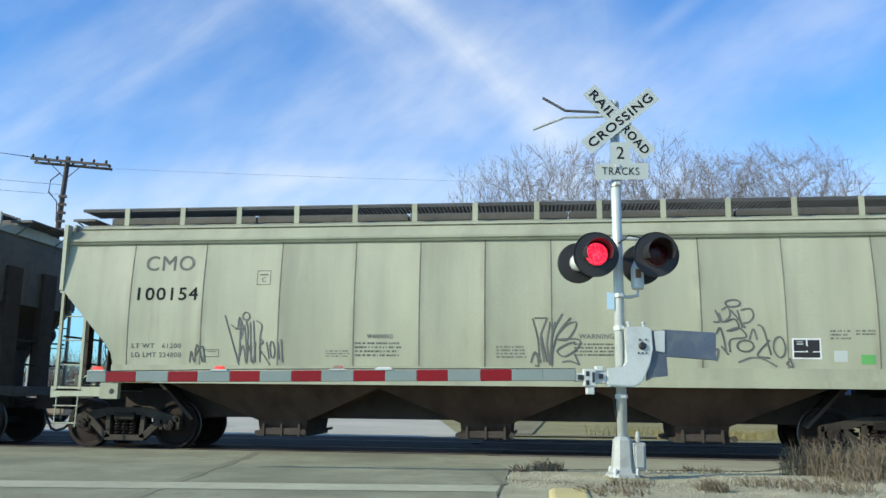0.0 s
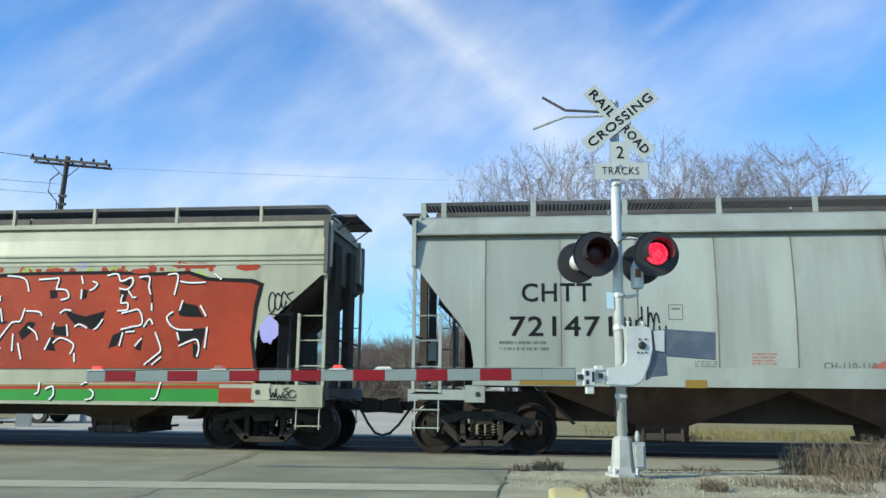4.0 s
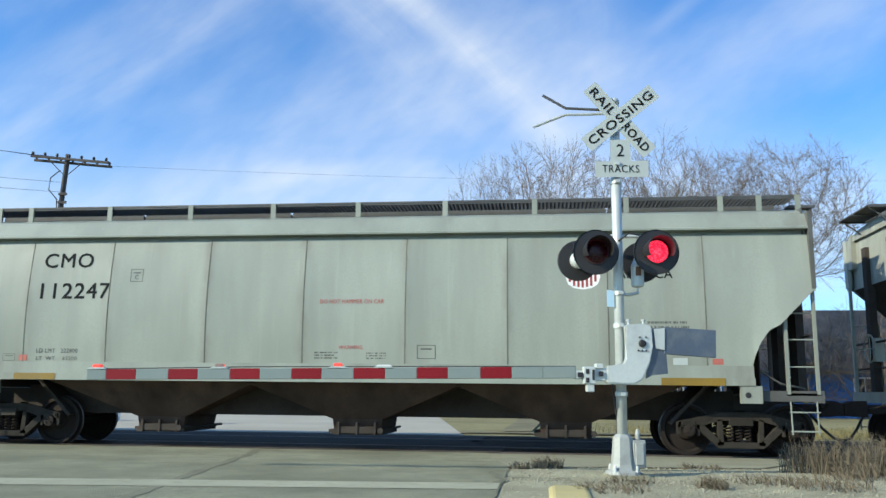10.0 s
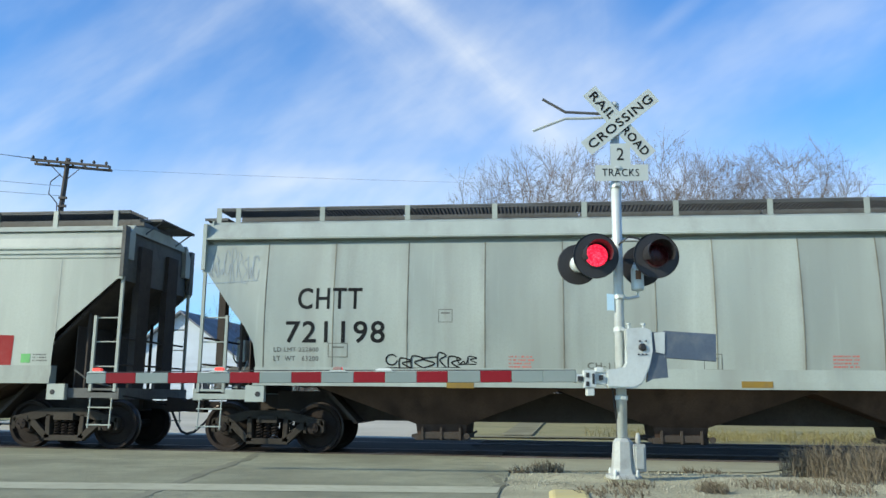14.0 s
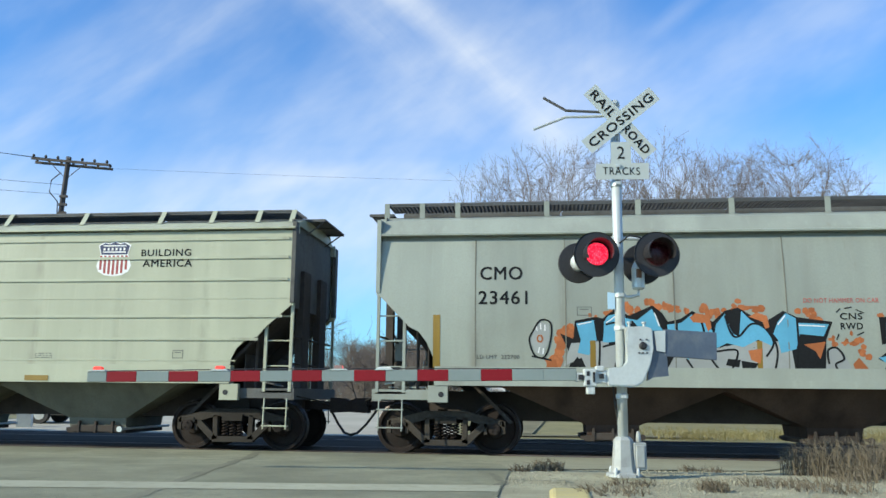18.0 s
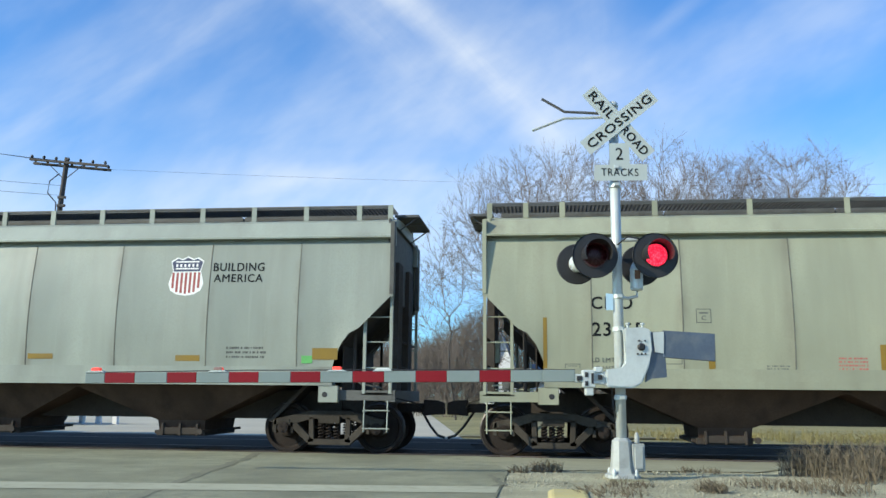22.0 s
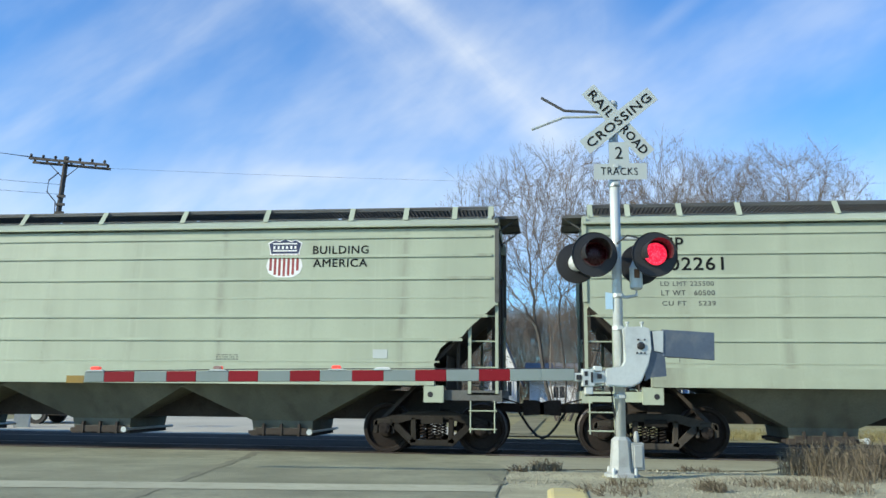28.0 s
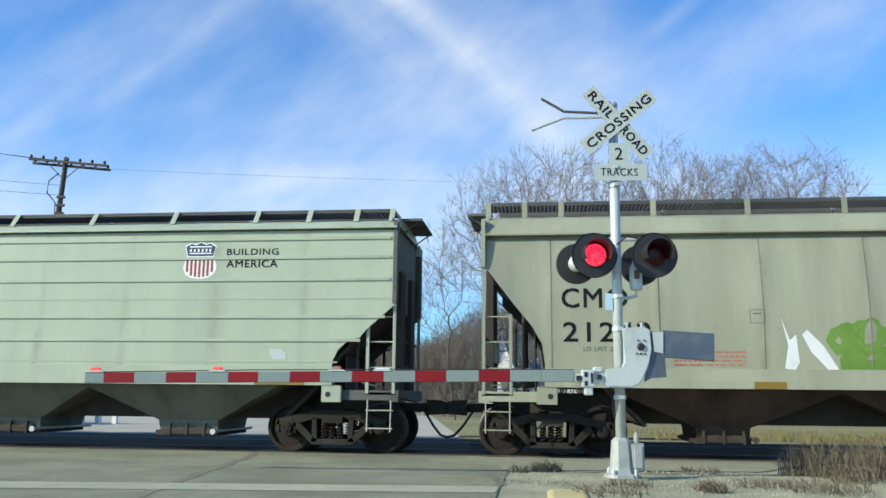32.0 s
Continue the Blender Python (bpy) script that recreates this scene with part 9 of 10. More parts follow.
def crown_tree(x, y, seed, stems, lean, centre, size, label, number, rise=0.12, twig=0.0098):
    """A bare tree whose limbs fork their way through an egg-shaped crown; centre and size are the crown's, from the foot."""
    rnd = np.random.default_rng(seed)
    t = thing("bare_tree", pose(x, y, level(x, y) - 0.05), label, "tree", "bare trees")
    goals = rnd.normal(size=(number, 3))
    goals = goals / np.linalg.norm(goals, axis=1)[:, None] * (rnd.random(number) ** 0.42)[:, None]
    goals *= 1.0 + 0.10 * np.sin(goals[:, :1] * 9.0 + seed) * np.cos(goals[:, 1:2] * 7.0)
    goals = goals * np.array(size) + np.array(centre)
    nodes, above, ways = [], [], []
    for i in range(stems):
        q = 2 * math.pi * (i + rnd.random() * 0.6) / stems
        d = np.array((math.cos(q) * lean, math.sin(q) * lean * 0.7, 1.0))
        d /= np.linalg.norm(d)
        p = np.array((math.cos(q), math.sin(q), 0.0)) * (0.28 if stems > 1 else 0.0)
        last = -1
        for _ in range(int((centre[2] - size[2]) * rnd.uniform(0.75, 1.15) / 0.4) + 2):
            nodes.append(p)
            above.append(last)
            ways.append(d)
            last = len(nodes) - 1
            d = d + rnd.normal(size=3) * 0.09
            d /= np.linalg.norm(d)
            p = p + d * 0.4
    best = np.full(number, 1e9)
    forks = [0] * len(nodes)
    near = np.zeros(number, int)
    fresh = list(range(len(nodes)))
    for _ in range(90):
        for k in fresh:
            far_off = np.linalg.norm(goals - nodes[k], axis=1)
            closer = far_off < best
            best[closer], near[closer] = far_off[closer], k
        live = (best > 0.46) & (best < 5.5)
        if not live.any():
            break
        fresh = []
        for k in np.unique(near[live]):
            pull = goals[live & (near == k)] - nodes[k]
            d = (pull / np.linalg.norm(pull, axis=1)[:, None]).sum(axis=0)
            d = d / (np.linalg.norm(d) + 1e-6) + 0.6 * ways[k] + rnd.normal(size=3) * 0.08 + np.array((0, 0, rise))
            d /= np.linalg.norm(d)
            if forks[k] > 2:
                best[near == k] = 9.0
                continue
            forks[k] += 1
            forks.append(0)
            nodes.append(nodes[k] + d * 0.42)
            above.append(int(k))
            ways.append(d)
            fresh.append(len(nodes) - 1)
    n = len(nodes)
    for _ in range(5):
        place, total, count = np.array(nodes), np.zeros((n, 3)), np.zeros(n)
        for k in range(n):
            if above[k] >= 0:
                total[above[k]] += place[k]
                count[above[k]] += 1
        nodes = [place[k] if above[k] < 0 or not count[k] else 0.4 * place[k] + 0.3 * place[above[k]] + 0.3 * total[k] / count[k] for k in range(n)]
    for k in range(n):
        if above[k] >= 0:
            d = nodes[k] - nodes[above[k]]
            ways[k] = d / (np.linalg.norm(d) + 1e-6)
    area = np.zeros(n)
    for k in range(n - 1, -1, -1):
        area[k] = max(area[k], twig ** 2.2)
        if above[k] >= 0:
            area[above[k]] += area[k]
    thick = area ** (1 / 2.05)
    limbs, fine = [], []
    for k in range(n):
        p = Vector(nodes[k])
        if above[k] >= 0:
            r0 = min(thick[above[k]], thick[k] * 1.6)
            (limbs if thick[k] > 0.035 else fine).append((Vector(nodes[above[k]]), p, r0, thick[k]))
        if thick[k] < 0.034:
            for _ in range(3):
                d = Vector(ways[k] + rnd.normal(size=3) * 0.48 + np.array((0, 0, 0.18))).normalized()
                long = rnd.uniform(0.3, 0.75)
                q = p + d * long
                e = (d + Vector(rnd.normal(size=3) * 0.18) + Vector((0, 0, 0.10))).normalized()
                fine.append((p, q, 0.0062, 0.005))
                fine.append((q, q + e * long * 0.9, 0.005, 0.0035))
                for _ in range(2):
                    f = (d + Vector(rnd.normal(size=3) * 0.38)).normalized()
                    fine.append((q, q + f * long * 0.75, 0.0045, 0.0035))
    twigs(limbs, "trunk", BARK, t, sides=5)
    twigs(fine, "crown", TWIG, t, "stuff", sides=3)
    return t


crown_tree(0.9, 40.0, 3, 7, 0.40, (-0.2, 0.0, 8.6), (5.5, 3.6, 4.4), "many-stemmed bare tree with fine grey twigs", 2100, 0.16)
crown_tree(6.1, 42.5, 8, 3, 0.25, (0.0, 0.0, 9.4), (3.2, 2.6, 4.5), "tall bare tree with brown twigs", 1000, 0.14)
crown_tree(9.3, 44.5, 5, 2, 0.25, (-0.2, 0.0, 9.7), (3.2, 2.6, 4.1), "bare tree with brown twigs behind the train", 1000, 0.08)
crooked = crown_tree(12.0, 46.0, 14, 2, 0.20, (0.9, 0.0, 10.6), (5.1, 3.4, 4.0), "crooked spreading bare tree with a bird nest", 1900, 0.03)
for i, (bx, by, bh) in enumerate(((13.2, 46.2, 3.0), (16.8, 46.4, 3.4), (19.6, 46.0, 3.6), (23.6, 49.0, 4.2))):
    crown_tree(bx, by, 40 + i, 5, 0.4, (0.0, 0.0, bh * 0.85), (2.6, 1.8, bh * 0.8), "low dense bare brush behind the tracks", 520, 0.05, 0.013)
crown_tree(-4.3, 41.0, 77, 2, 0.25, (-0.8, 0.0, 6.3), (1.7, 1.5, 2.8), "slender bare sapling beside the big tree", 240, 0.05)
for i, (bx, by, bh, bw) in enumerate(((-6.8, 47.0, 3.6, 1.4), (-5.2, 46.0, 5.0, 1.5), (2.4, 43.0, 5.2, 1.9), (4.6, 43.5, 4.8, 1.9))):
    crown_tree(bx, by, 60 + i, 6, 0.45, (0.0, 0.0, bh * 0.52), (bw, 1.6, bh * 0.5), "dense brown bare thicket past the tracks", 700, 0.05, 0.012)
bare_tree(-8.2, 54.0, 4.4, 21, 5, 0.5, "low bare shrubby tree beside a house", 0.03, 0.15, 3)
bare_tree(-5.6, 56.0, 4.2, 22, 6, 0.6, "low brown shrub behind the grass", 0.02, 0.16, 3)
bare_tree(-16.5, 55.0, 5.0, 23, 4, 0.45, "bare brown tree near the pale house", 0.04, 0.14, 3)
bare_tree(-13.6, 62.0, 4.6, 24, 4, 0.5, "bare brown tree near the road", 0.04, 0.14, 3)
bare_tree(-24.5, 57.0, 5.4, 25, 3, 0.45, "bare brown tree behind the pale house", 0.04, 0.14, 3)


def birds_nest():
    rnd = random.Random(2)
    segs = []
    for _ in range(140):
        q, h = rnd.uniform(0, 6.28), rnd.uniform(-0.16, 0.14)
        r = 0.34 * math.sqrt(max(0.05, 1 - (h / 0.22) ** 2)) * rnd.uniform(0.8, 1.05)
        a = Vector((r * math.cos(q), r * math.sin(q), h))
        b = Vector((r * math.cos(q + 0.9), r * math.sin(q + 0.9), h + rnd.uniform(-0.08, 0.08)))
        segs.append((a, b, 0.022, 0.016))
    n = twigs(segs, "bird_nest", BARK)
    tips = [v.co + crooked.matrix_world.translation for c in crooked.children if c.name.startswith("trunk") for v in c.data.vertices]
    aim_at = Vector((12.35, 46.0, 13.40))
    n.location = min(tips, key=lambda p: (p - aim_at).length) + Vector((0, 0, 0.1))
    tagged(n, "dark round nest of twigs in the bare crown", "nest")


birds_nest()


def far_woods():
    rnd = random.Random(9)
    segs = [[], [], []]
    for i in range(110):
        x = rnd.uniform(-95, 90)
        y = rnd.uniform(120, 170)
        h = rnd.uniform(5, 8)
        p = Vector((x, y, -0.1))
        for k in range(4):
            d = Vector((rnd.gauss(0, 0.3), rnd.gauss(0, 0.3), 1)).normalized()
            grow(rnd, segs, p, d, h * rnd.uniform(0.6, 0.9), 0.10, 1, 3, 0.05, 0.14)
    ob = twigs(segs[1] + segs[2], "far_woods", TWIG)
    tagged(ob, "far brown winter woods along the horizon", "woods", "", "stuff")


far_woods()


def brush_belt():
    """A tangled belt of grey-brown brush behind the small white houses."""
    rnd = random.Random(12)
    segs = []
    for _ in range(21000):
        x = rnd.uniform(-17, 20)
        tall = 4.4 + 3.2 * min(1.0, max(0.0, (x + 9.0) / 3.0)) + 0.9 * noise.noise((x * 0.6, 0.0, 4.0))
        z = tall * (1 - abs(rnd.gauss(0, 0.42))) if rnd.random() < 0.5 else rnd.uniform(0, tall)
        if z < 0:
            continue
        p = Vector((x, rnd.uniform(69, 76), z))
        d = Vector((rnd.gauss(0, 0.5), rnd.gauss(0, 0.4), 1.0)).normalized()
        q = p + d * rnd.uniform(0.5, 1.4)
        segs.append((p, q, 0.022, 0.010))
        for _ in range(2):
            e = (d + Vector((rnd.gauss(0, 0.6), rnd.gauss(0, 0.4), rnd.gauss(0.1, 0.3)))).normalized()
            segs.append((q, q + e * rnd.uniform(0.3, 0.8), 0.011, 0.006))
    for _ in range(9000):
        x = rnd.uniform(-85, -14)
        z = abs(rnd.gauss(0, 2.0))
        p = Vector((x, rnd.uniform(92, 104), z))
        d = Vector((rnd.gauss(0, 0.5), rnd.gauss(0, 0.4), 1.0)).normalized()
        q = p + d * rnd.uniform(0.6, 1.6)
        segs.append((p, q, 0.035, 0.015))
        e = (d + Vector((rnd.gauss(0, 0.6), rnd.gauss(0, 0.4), rnd.gauss(0.1, 0.3)))).normalized()
        segs.append((q, q + e * rnd.uniform(0.4, 1.0), 0.016, 0.008))
    tagged(twigs(segs, "brush_belt", TWIG), "tangled grey-brown winter brush behind the houses", "brush", "", "stuff")


brush_belt()

SIDING = material("white_house_siding", (0.74, 0.75, 0.76), 0.6, vary=0.05, dirt=(0.5, 0.5, 0.48), dirt_amount=0.3)
PALEWALL = material("pale_blue_grey_siding", (0.50, 0.56, 0.62), 0.6, vary=0.06)
TANWALL = material("tan_house_wall", (0.42, 0.38, 0.32), 0.7, vary=0.08)
GREYROOF = material("grey_shingle_roof", (0.17, 0.18, 0.20), 0.9, vary=0.2, grain=4)
BROWNROOF = material("brown_shingle_roof", (0.16, 0.13, 0.11), 0.9, vary=0.25, grain=5)
PANE = material("dark_window_glass", (0.03, 0.035, 0.045), 0.08, vary=0.1)


def house(name_label, x0, x1, y0, y1, eave, ridge, wall, roof, gable_front, windows, boards=True):
    h = thing("house", pose((x0 + x1) / 2, y0, 0), name_label, "house", "houses past the tracks")
    w, d = (x1 - x0) / 2, y1 - y0
    bm = bmesh.new()
    if gable_front:
        prism(bm, [(-w, -0.2), (w, -0.2), (w, eave), (0, ridge), (-w, eave)], 0, d)
    else:
        side = [(0, -0.2), (d, -0.2), (d, eave), (d / 2, ridge - 0.05), (0, eave)]
        a = [bm.verts.new((-w, p, z)) for p, z in side]
        b = [bm.verts.new((w, p, z)) for p, z in side]
        bm.faces.new(a)
        bm.faces.new(b[::-1])
        for i in range(5):
            bm.faces.new((a[i], a[(i + 1) % 5], b[(i + 1) % 5], b[i]))
    part("wall", bm, wall, h)
    for s in (-1, 1):
        bm = bmesh.new()
        if gable_front:
            k = (ridge - eave) / w
            prism(bm, [(0, ridge + 0.02), (s * (w + 0.4), eave - 0.4 * k + 0.02), (s * (w + 0.4), eave - 0.4 * k + 0.16), (0, ridge + 0.16)], -0.4, d + 0.4)
        else:
            k = (ridge - eave) / (d / 2)
            y_e = -0.4 if s < 0 else d + 0.4
            pts = [(d / 2, ridge + 0.02), (y_e, eave - 0.4 * k + 0.02), (y_e, eave - 0.4 * k + 0.16), (d / 2, ridge + 0.16)]
            a = [bm.verts.new((-w - 0.35, p, z)) for p, z in pts]
            b = [bm.verts.new((w + 0.35, p, z)) for p, z in pts]
            bm.faces.new(a)
            bm.faces.new(b[::-1])
            for i in range(4):
                bm.faces.new((a[i], a[(i + 1) % 4], b[(i + 1) % 4], b[i]))
        part("roof", bm, roof, h)
    if boards:
        n = int(eave / 0.22)
        for i in range(n):
            bm = bmesh.new()
            z = 0.15 + 0.22 * i
            box(bm, -w, w, -0.035, -0.002, z, z + 0.20)
            part("siding_board", bm, wall, h)
    for wx, wz, ww, wh in windows:
        bm = bmesh.new()
        for a0, a1, b0, b1 in ((-ww - 0.08, ww + 0.08, wh, wh + 0.08), (-ww - 0.08, ww + 0.08, -wh - 0.08, -wh), (-ww - 0.08, -ww, -wh, wh), (ww, ww + 0.08, -wh, wh), (-0.02, 0.02, -wh, wh)):
            box(bm, wx + a0, wx + a1, -0.09, -0.01, wz + b0, wz + b1)
        win = part("window", bm, SIDING, h)
        bm = bmesh.new()
        box(bm, wx - ww, wx + ww, -0.05, -0.03, wz - wh, wz + wh)
        part("pane", bm, PANE, win)
    return h


house("small white house with steep gable and lap siding", -4.2, -1.9, 60, 67, 2.7, 5.5, SIDING, GREYROOF, True, ((0.5, 1.6, 0.3, 0.5),))
house("low white lap-sided wing of a house", -1.0, 2.4, 61, 66, 2.3, 3.4, SIDING, GREYROOF, False, ((0.4, 1.4, 0.4, 0.4),))
BLUE = material("bright_blue_siding", (0.03, 0.12, 0.36), 0.5, vary=0.12, dirt=(0.1, 0.2, 0.4), dirt_amount=0.4)
house("bright blue house with a brown shingle roof", 6.4, 20.6, 47.5, 56, 2.6, 6.0, BLUE, BROWNROOF, False, ((-6.3, 1.45, 0.28, 0.6), (-5.3, 1.45, 0.28, 0.6), (-4.3, 1.45, 0.28, 0.6), (-0.5, 1.5, 0.5, 0.55), (3.5, 1.5, 0.5, 0.55)))
house("pale blue-grey house with a grey roof", -26.4, -18.9, 50, 60, 3.3, 6.1, PALEWALL, GREYROOF, True, ((-1.2, 1.8, 0.5, 0.6), (1.6, 1.8, 0.5, 0.6)))


def parked_car(x, y, turn, paint):
    c = thing("parked_car", pose(x, y, level(x, y), 0, 0, turn), "tan and white car parked beside the road", "car", "parked cars")
    bm = bmesh.new()
    prism(bm, [(-2.2, 0.30), (2.2, 0.30), (2.25, 0.62), (2.1, 0.80), (1.1, 0.92), (-1.6, 0.95), (-2.2, 0.90), (-2.28, 0.6)], -0.86, 0.86)
    bmesh.ops.bevel(bm, geom=bm.edges, offset=0.06, segments=2, affect="EDGES")
    part("body", bm, paint, c, smooth=False)
    bm = bmesh.new()
    prism(bm, [(-1.75, 0.90), (1.1, 0.90), (0.45, 1.38), (-1.15, 1.42)], -0.74, 0.74)
    bmesh.ops.bevel(bm, geom=bm.edges, offset=0.05, segments=2, affect="EDGES")
    part("cabin", bm, paint, c)
    for s in (-1, 1):
        for q in ([(-1.45, 0.96), (-0.45, 0.96), (-0.45, 1.33), (-1.08, 1.33)], [(-0.35, 0.96), (0.85, 0.96), (0.36, 1.32), (-0.35, 1.33)]):
            bm = bmesh.new()
            prism(bm, q, s * 0.735, s * 0.75)
            part("side_window", bm, PANE, c)
        for xx in (-1.35, 1.35):
            bm = bmesh.new()
            lathe(bm, [(0.18, s * 0.66), (0.30, s * 0.66), (0.32, s * 0.70), (0.32, s * 0.84), (0.30, s * 0.87), (0.18, s * 0.86)], "y", (xx, 0, 0.32), 20)
            w = part("wheel", bm, RUBBER, c)
            bm = bmesh.new()
            lathe(bm, [(0.05, s * 0.88), (0.18, s * 0.875), (0.19, s * 0.84)], "y", (xx, 0, 0.32), 14)
            part("rim", bm, GALV, w)
        bm = bmesh.new()
        box(bm, 2.20, 2.28, min(s * 0.45, s * 0.8), max(s * 0.45, s * 0.8), 0.62, 0.76)
        part("headlight", bm, WHITE, c)
        bm = bmesh.new()
        box(bm, -2.29, -2.2, min(s * 0.5, s * 0.82), max(s * 0.5, s * 0.82), 0.66, 0.82)
        part("tail_light", bm, ARMRED, c)


parked_car(-18.3, 27.2, 8, material("tan_car_paint", (0.30, 0.24, 0.18), 0.35, vary=0.06))
parked_car(-24.5, 30.5, 8, material("white_car_paint", (0.7, 0.7, 0.7), 0.35, vary=0.04))


def barrier(x, y):
    b = thing("road_barrier", pose(x, y, level(x, y)), "short white guard rail on posts", "guard rail")
    for i in range(3):
        bm = bmesh.new()
        box(bm, 0.62 * i, 0.62 * i + 0.16, 0, 0.16, 0, 0.52)
        part("post", bm, WHITE, b)
    bm = bmesh.new()
    box(bm, -0.3, 1.7, -0.04, 0.0, 0.34, 0.52)
    part("rail", bm, WHITE, b)


barrier(-16.2, 28.0)


# ---- utility pole and wires ----
def utility_pole():
    p = thing("utility_pole", pose(-24.35, 38.0, 0.0), "leaning dark timber utility pole with cross arms", "utility pole")
    bm = bmesh.new()
    tube(bm, [(-0.15, 0, -0.1), (0.55, 0, 12.75)], 0.17, 12, 0.12)
    part("pole", bm, TIMBER, p)
    for k, (z, y) in enumerate(((12.52, -0.17), (12.40, 0.17))):
        bm = bmesh.new()
        prism(bm, [(-1.35, z + 0.10), (2.85, z - 0.36), (2.85, z - 0.24), (-1.35, z + 0.22)], y - 0.05, y + 0.05)
        part("cross_arm", bm, TIMBER, p)
        for i in range(7):
            x = -1.25 + 0.66 * i
            zz = z + 0.20 - (x + 1.35) * 0.1095
            bm = bmesh.new()
            lathe(bm, [(0.02, zz - 0.02), (0.05, zz + 0.05), (0.075, zz + 0.10), (0.06, zz + 0.17), (0.03, zz + 0.20)], "z", (x, y, 0), 10)
            part("insulator", bm, HOOD, p)
    for s in (-1, 1):
        bm = bmesh.new()
        tube(bm, [(0.50, 0, 11.6), (0.55 + 0.95 * s, -0.15, 12.40 - 0.1 * s)], 0.022, 6)
        part("brace", bm, TIMBER, p)
    bm = bmesh.new()
    tube(bm, [(0.30, -0.15, 11.9), (-0.15, -0.2, 11.5), (-0.2, -0.2, 10.9), (0.25, -0.15, 10.4), (0.3, -0.15, 9.4)], 0.03, 6)
    part("cable_loop", bm, RUBBER, p)
    bm = bmesh.new()
    for i in range(5):
        box(bm, 0.35, 0.75, -0.22, -0.1, 10.6 - 0.42 * i, 10.72 - 0.42 * i)
    part("bracket_stack", bm, TIMBER, p)


utility_pole()


def wire(a, b, sag, thick=0.009):
    bm = bmesh.new()
    a, b = Vector(a), Vector(b)
    tube(bm, [a.lerp(b, k / 16) - Vector((0, 0, sag * 4 * (k / 16) * (1 - k / 16))) for k in range(17)], thick, 4)
    solid("power_line", bm, HOOD, "thin dark overhead wire", "wire", "", "overhead wires")


for i in range(4):
    wire((-25.6 + 0.5 * i, 38, 12.75 - 0.05 * i), (-44 + 1.2 * i, 16.0, 13.2 - 0.5 * i), 0.5)
for i in range(2):
    wire((-23.9, 38, 11.3 - 0.5 * i), (-46, 20.0, 11.2 - 0.6 * i), 0.4)
wire((-21.6, 38, 12.1), (60, 78, 21.5), 1.2, 0.005)

# ---- near ground details ----
bm = bmesh.new()
box(bm, -320, 320, 15.45, 22.3, -0.4, -0.026)
# Oily ballast, made darker still to carry the shade below the train.
solid("trackbed", bm, material("shade_dark_oily_ballast", (0.042, 0.031, 0.020), 0.95, vary=0.3, grain=6, bump=0.7, bump_scale=22, spec=0.08), "oily ballast under the tracks, darkened with the train's shade", "ballast", "structure")

RUBBERPANEL = material("dark_crossing_panel", (0.030, 0.024, 0.017), 0.8, vary=0.2, dirt=(0.05, 0.046, 0.04), dirt_amount=0.5, spec=0.1)
panels = thing("crossing_panels", pose(0, 0, 0), "dark rubber panels between the rails", "crossing panels", "", "structure")
for t0 in (TRACK, TRACK + 4.1):
    for a, b in ((-1.2, -0.80), (-0.66, 0.66), (0.80, 1.2)):
        for i in range(6):
            x1 = road_edge(t0) + 0.4 - 2.2 * i
            bm = bmesh.new()
            box(bm, x1 - 2.19, x1, t0 + a, t0 + b, -0.10, -0.006)
            part("panel", bm, RUBBERPANEL, panels)

bm = bmesh.new()
prism_pts = [(-0.53, 12.2), (3.1, 12.9), (4.6, 15.44), (-1.05, 15.44)]
f = [bm.verts.new((x, y, level(x, y) + 0.006 + 0.01)) for x, y in prism_pts]
bm.faces.new(f)
bmesh.ops.subdivide_edges(bm, edges=bm.edges, cuts=6, use_grid_fill=True)
for v in bm.verts:
    v.co.z = level(v.co.x, v.co.y) + 0.014
solid("apron", bm, CONCRETE, "pale dusty paved strip beside the rails", "pavement", "structure")

WORN = material("worn_white_road_paint", (0.40, 0.395, 0.285), 0.9, dirt=(0.27, 0.265, 0.18), dirt_amount=0.9, vary=0.1, grain=4.0, spec=0.15)
bm = bmesh.new()
q = [bm.verts.new((x, y, level(x, y) + 0.017)) for x, y in ((-9.0, 8.12), (-0.52, 9.20), (-0.52, 9.84), (-9.0, 8.80))]
bm.faces.new(q)
solid("stop_line", bm, WORN, "worn white stop line across the road", "road marking", "structure")


def seal(pts, width, name="tar_seal"):
    rnd = random.Random(len(pts) + int(pts[0][0] * 10))
    bm = bmesh.new()
    fine = []
    for (x0, y0), (x1, y1) in zip(pts, pts[1:]):
        for k in range(12):
            u = k / 12
            fine.append((x0 + (x1 - x0) * u + rnd.gauss(0, 0.02), y0 + (y1 - y0) * u + rnd.gauss(0, 0.02)))
    fine.append(pts[-1])
    rows = []
    for i, (x, y) in enumerate(fine):
        a, b = fine[max(0, i - 1)], fine[min(len(fine) - 1, i + 1)]
        d = Vector((b[0] - a[0], b[1] - a[1])).normalized()
        w = width * rnd.uniform(0.6, 1.2) / 2
        rows.append([bm.verts.new((x - d.y * w, y + d.x * w, level(x, y) + 0.0165)), bm.verts.new((x + d.y * w, y - d.x * w, level(x, y) + 0.0165))])
    for r, s in zip(rows, rows[1:]):
        bm.faces.new((r[0], r[1], s[1], s[0]))
    solid(name, bm, TAR, "black sealed crack in the road", "crack", "structure")


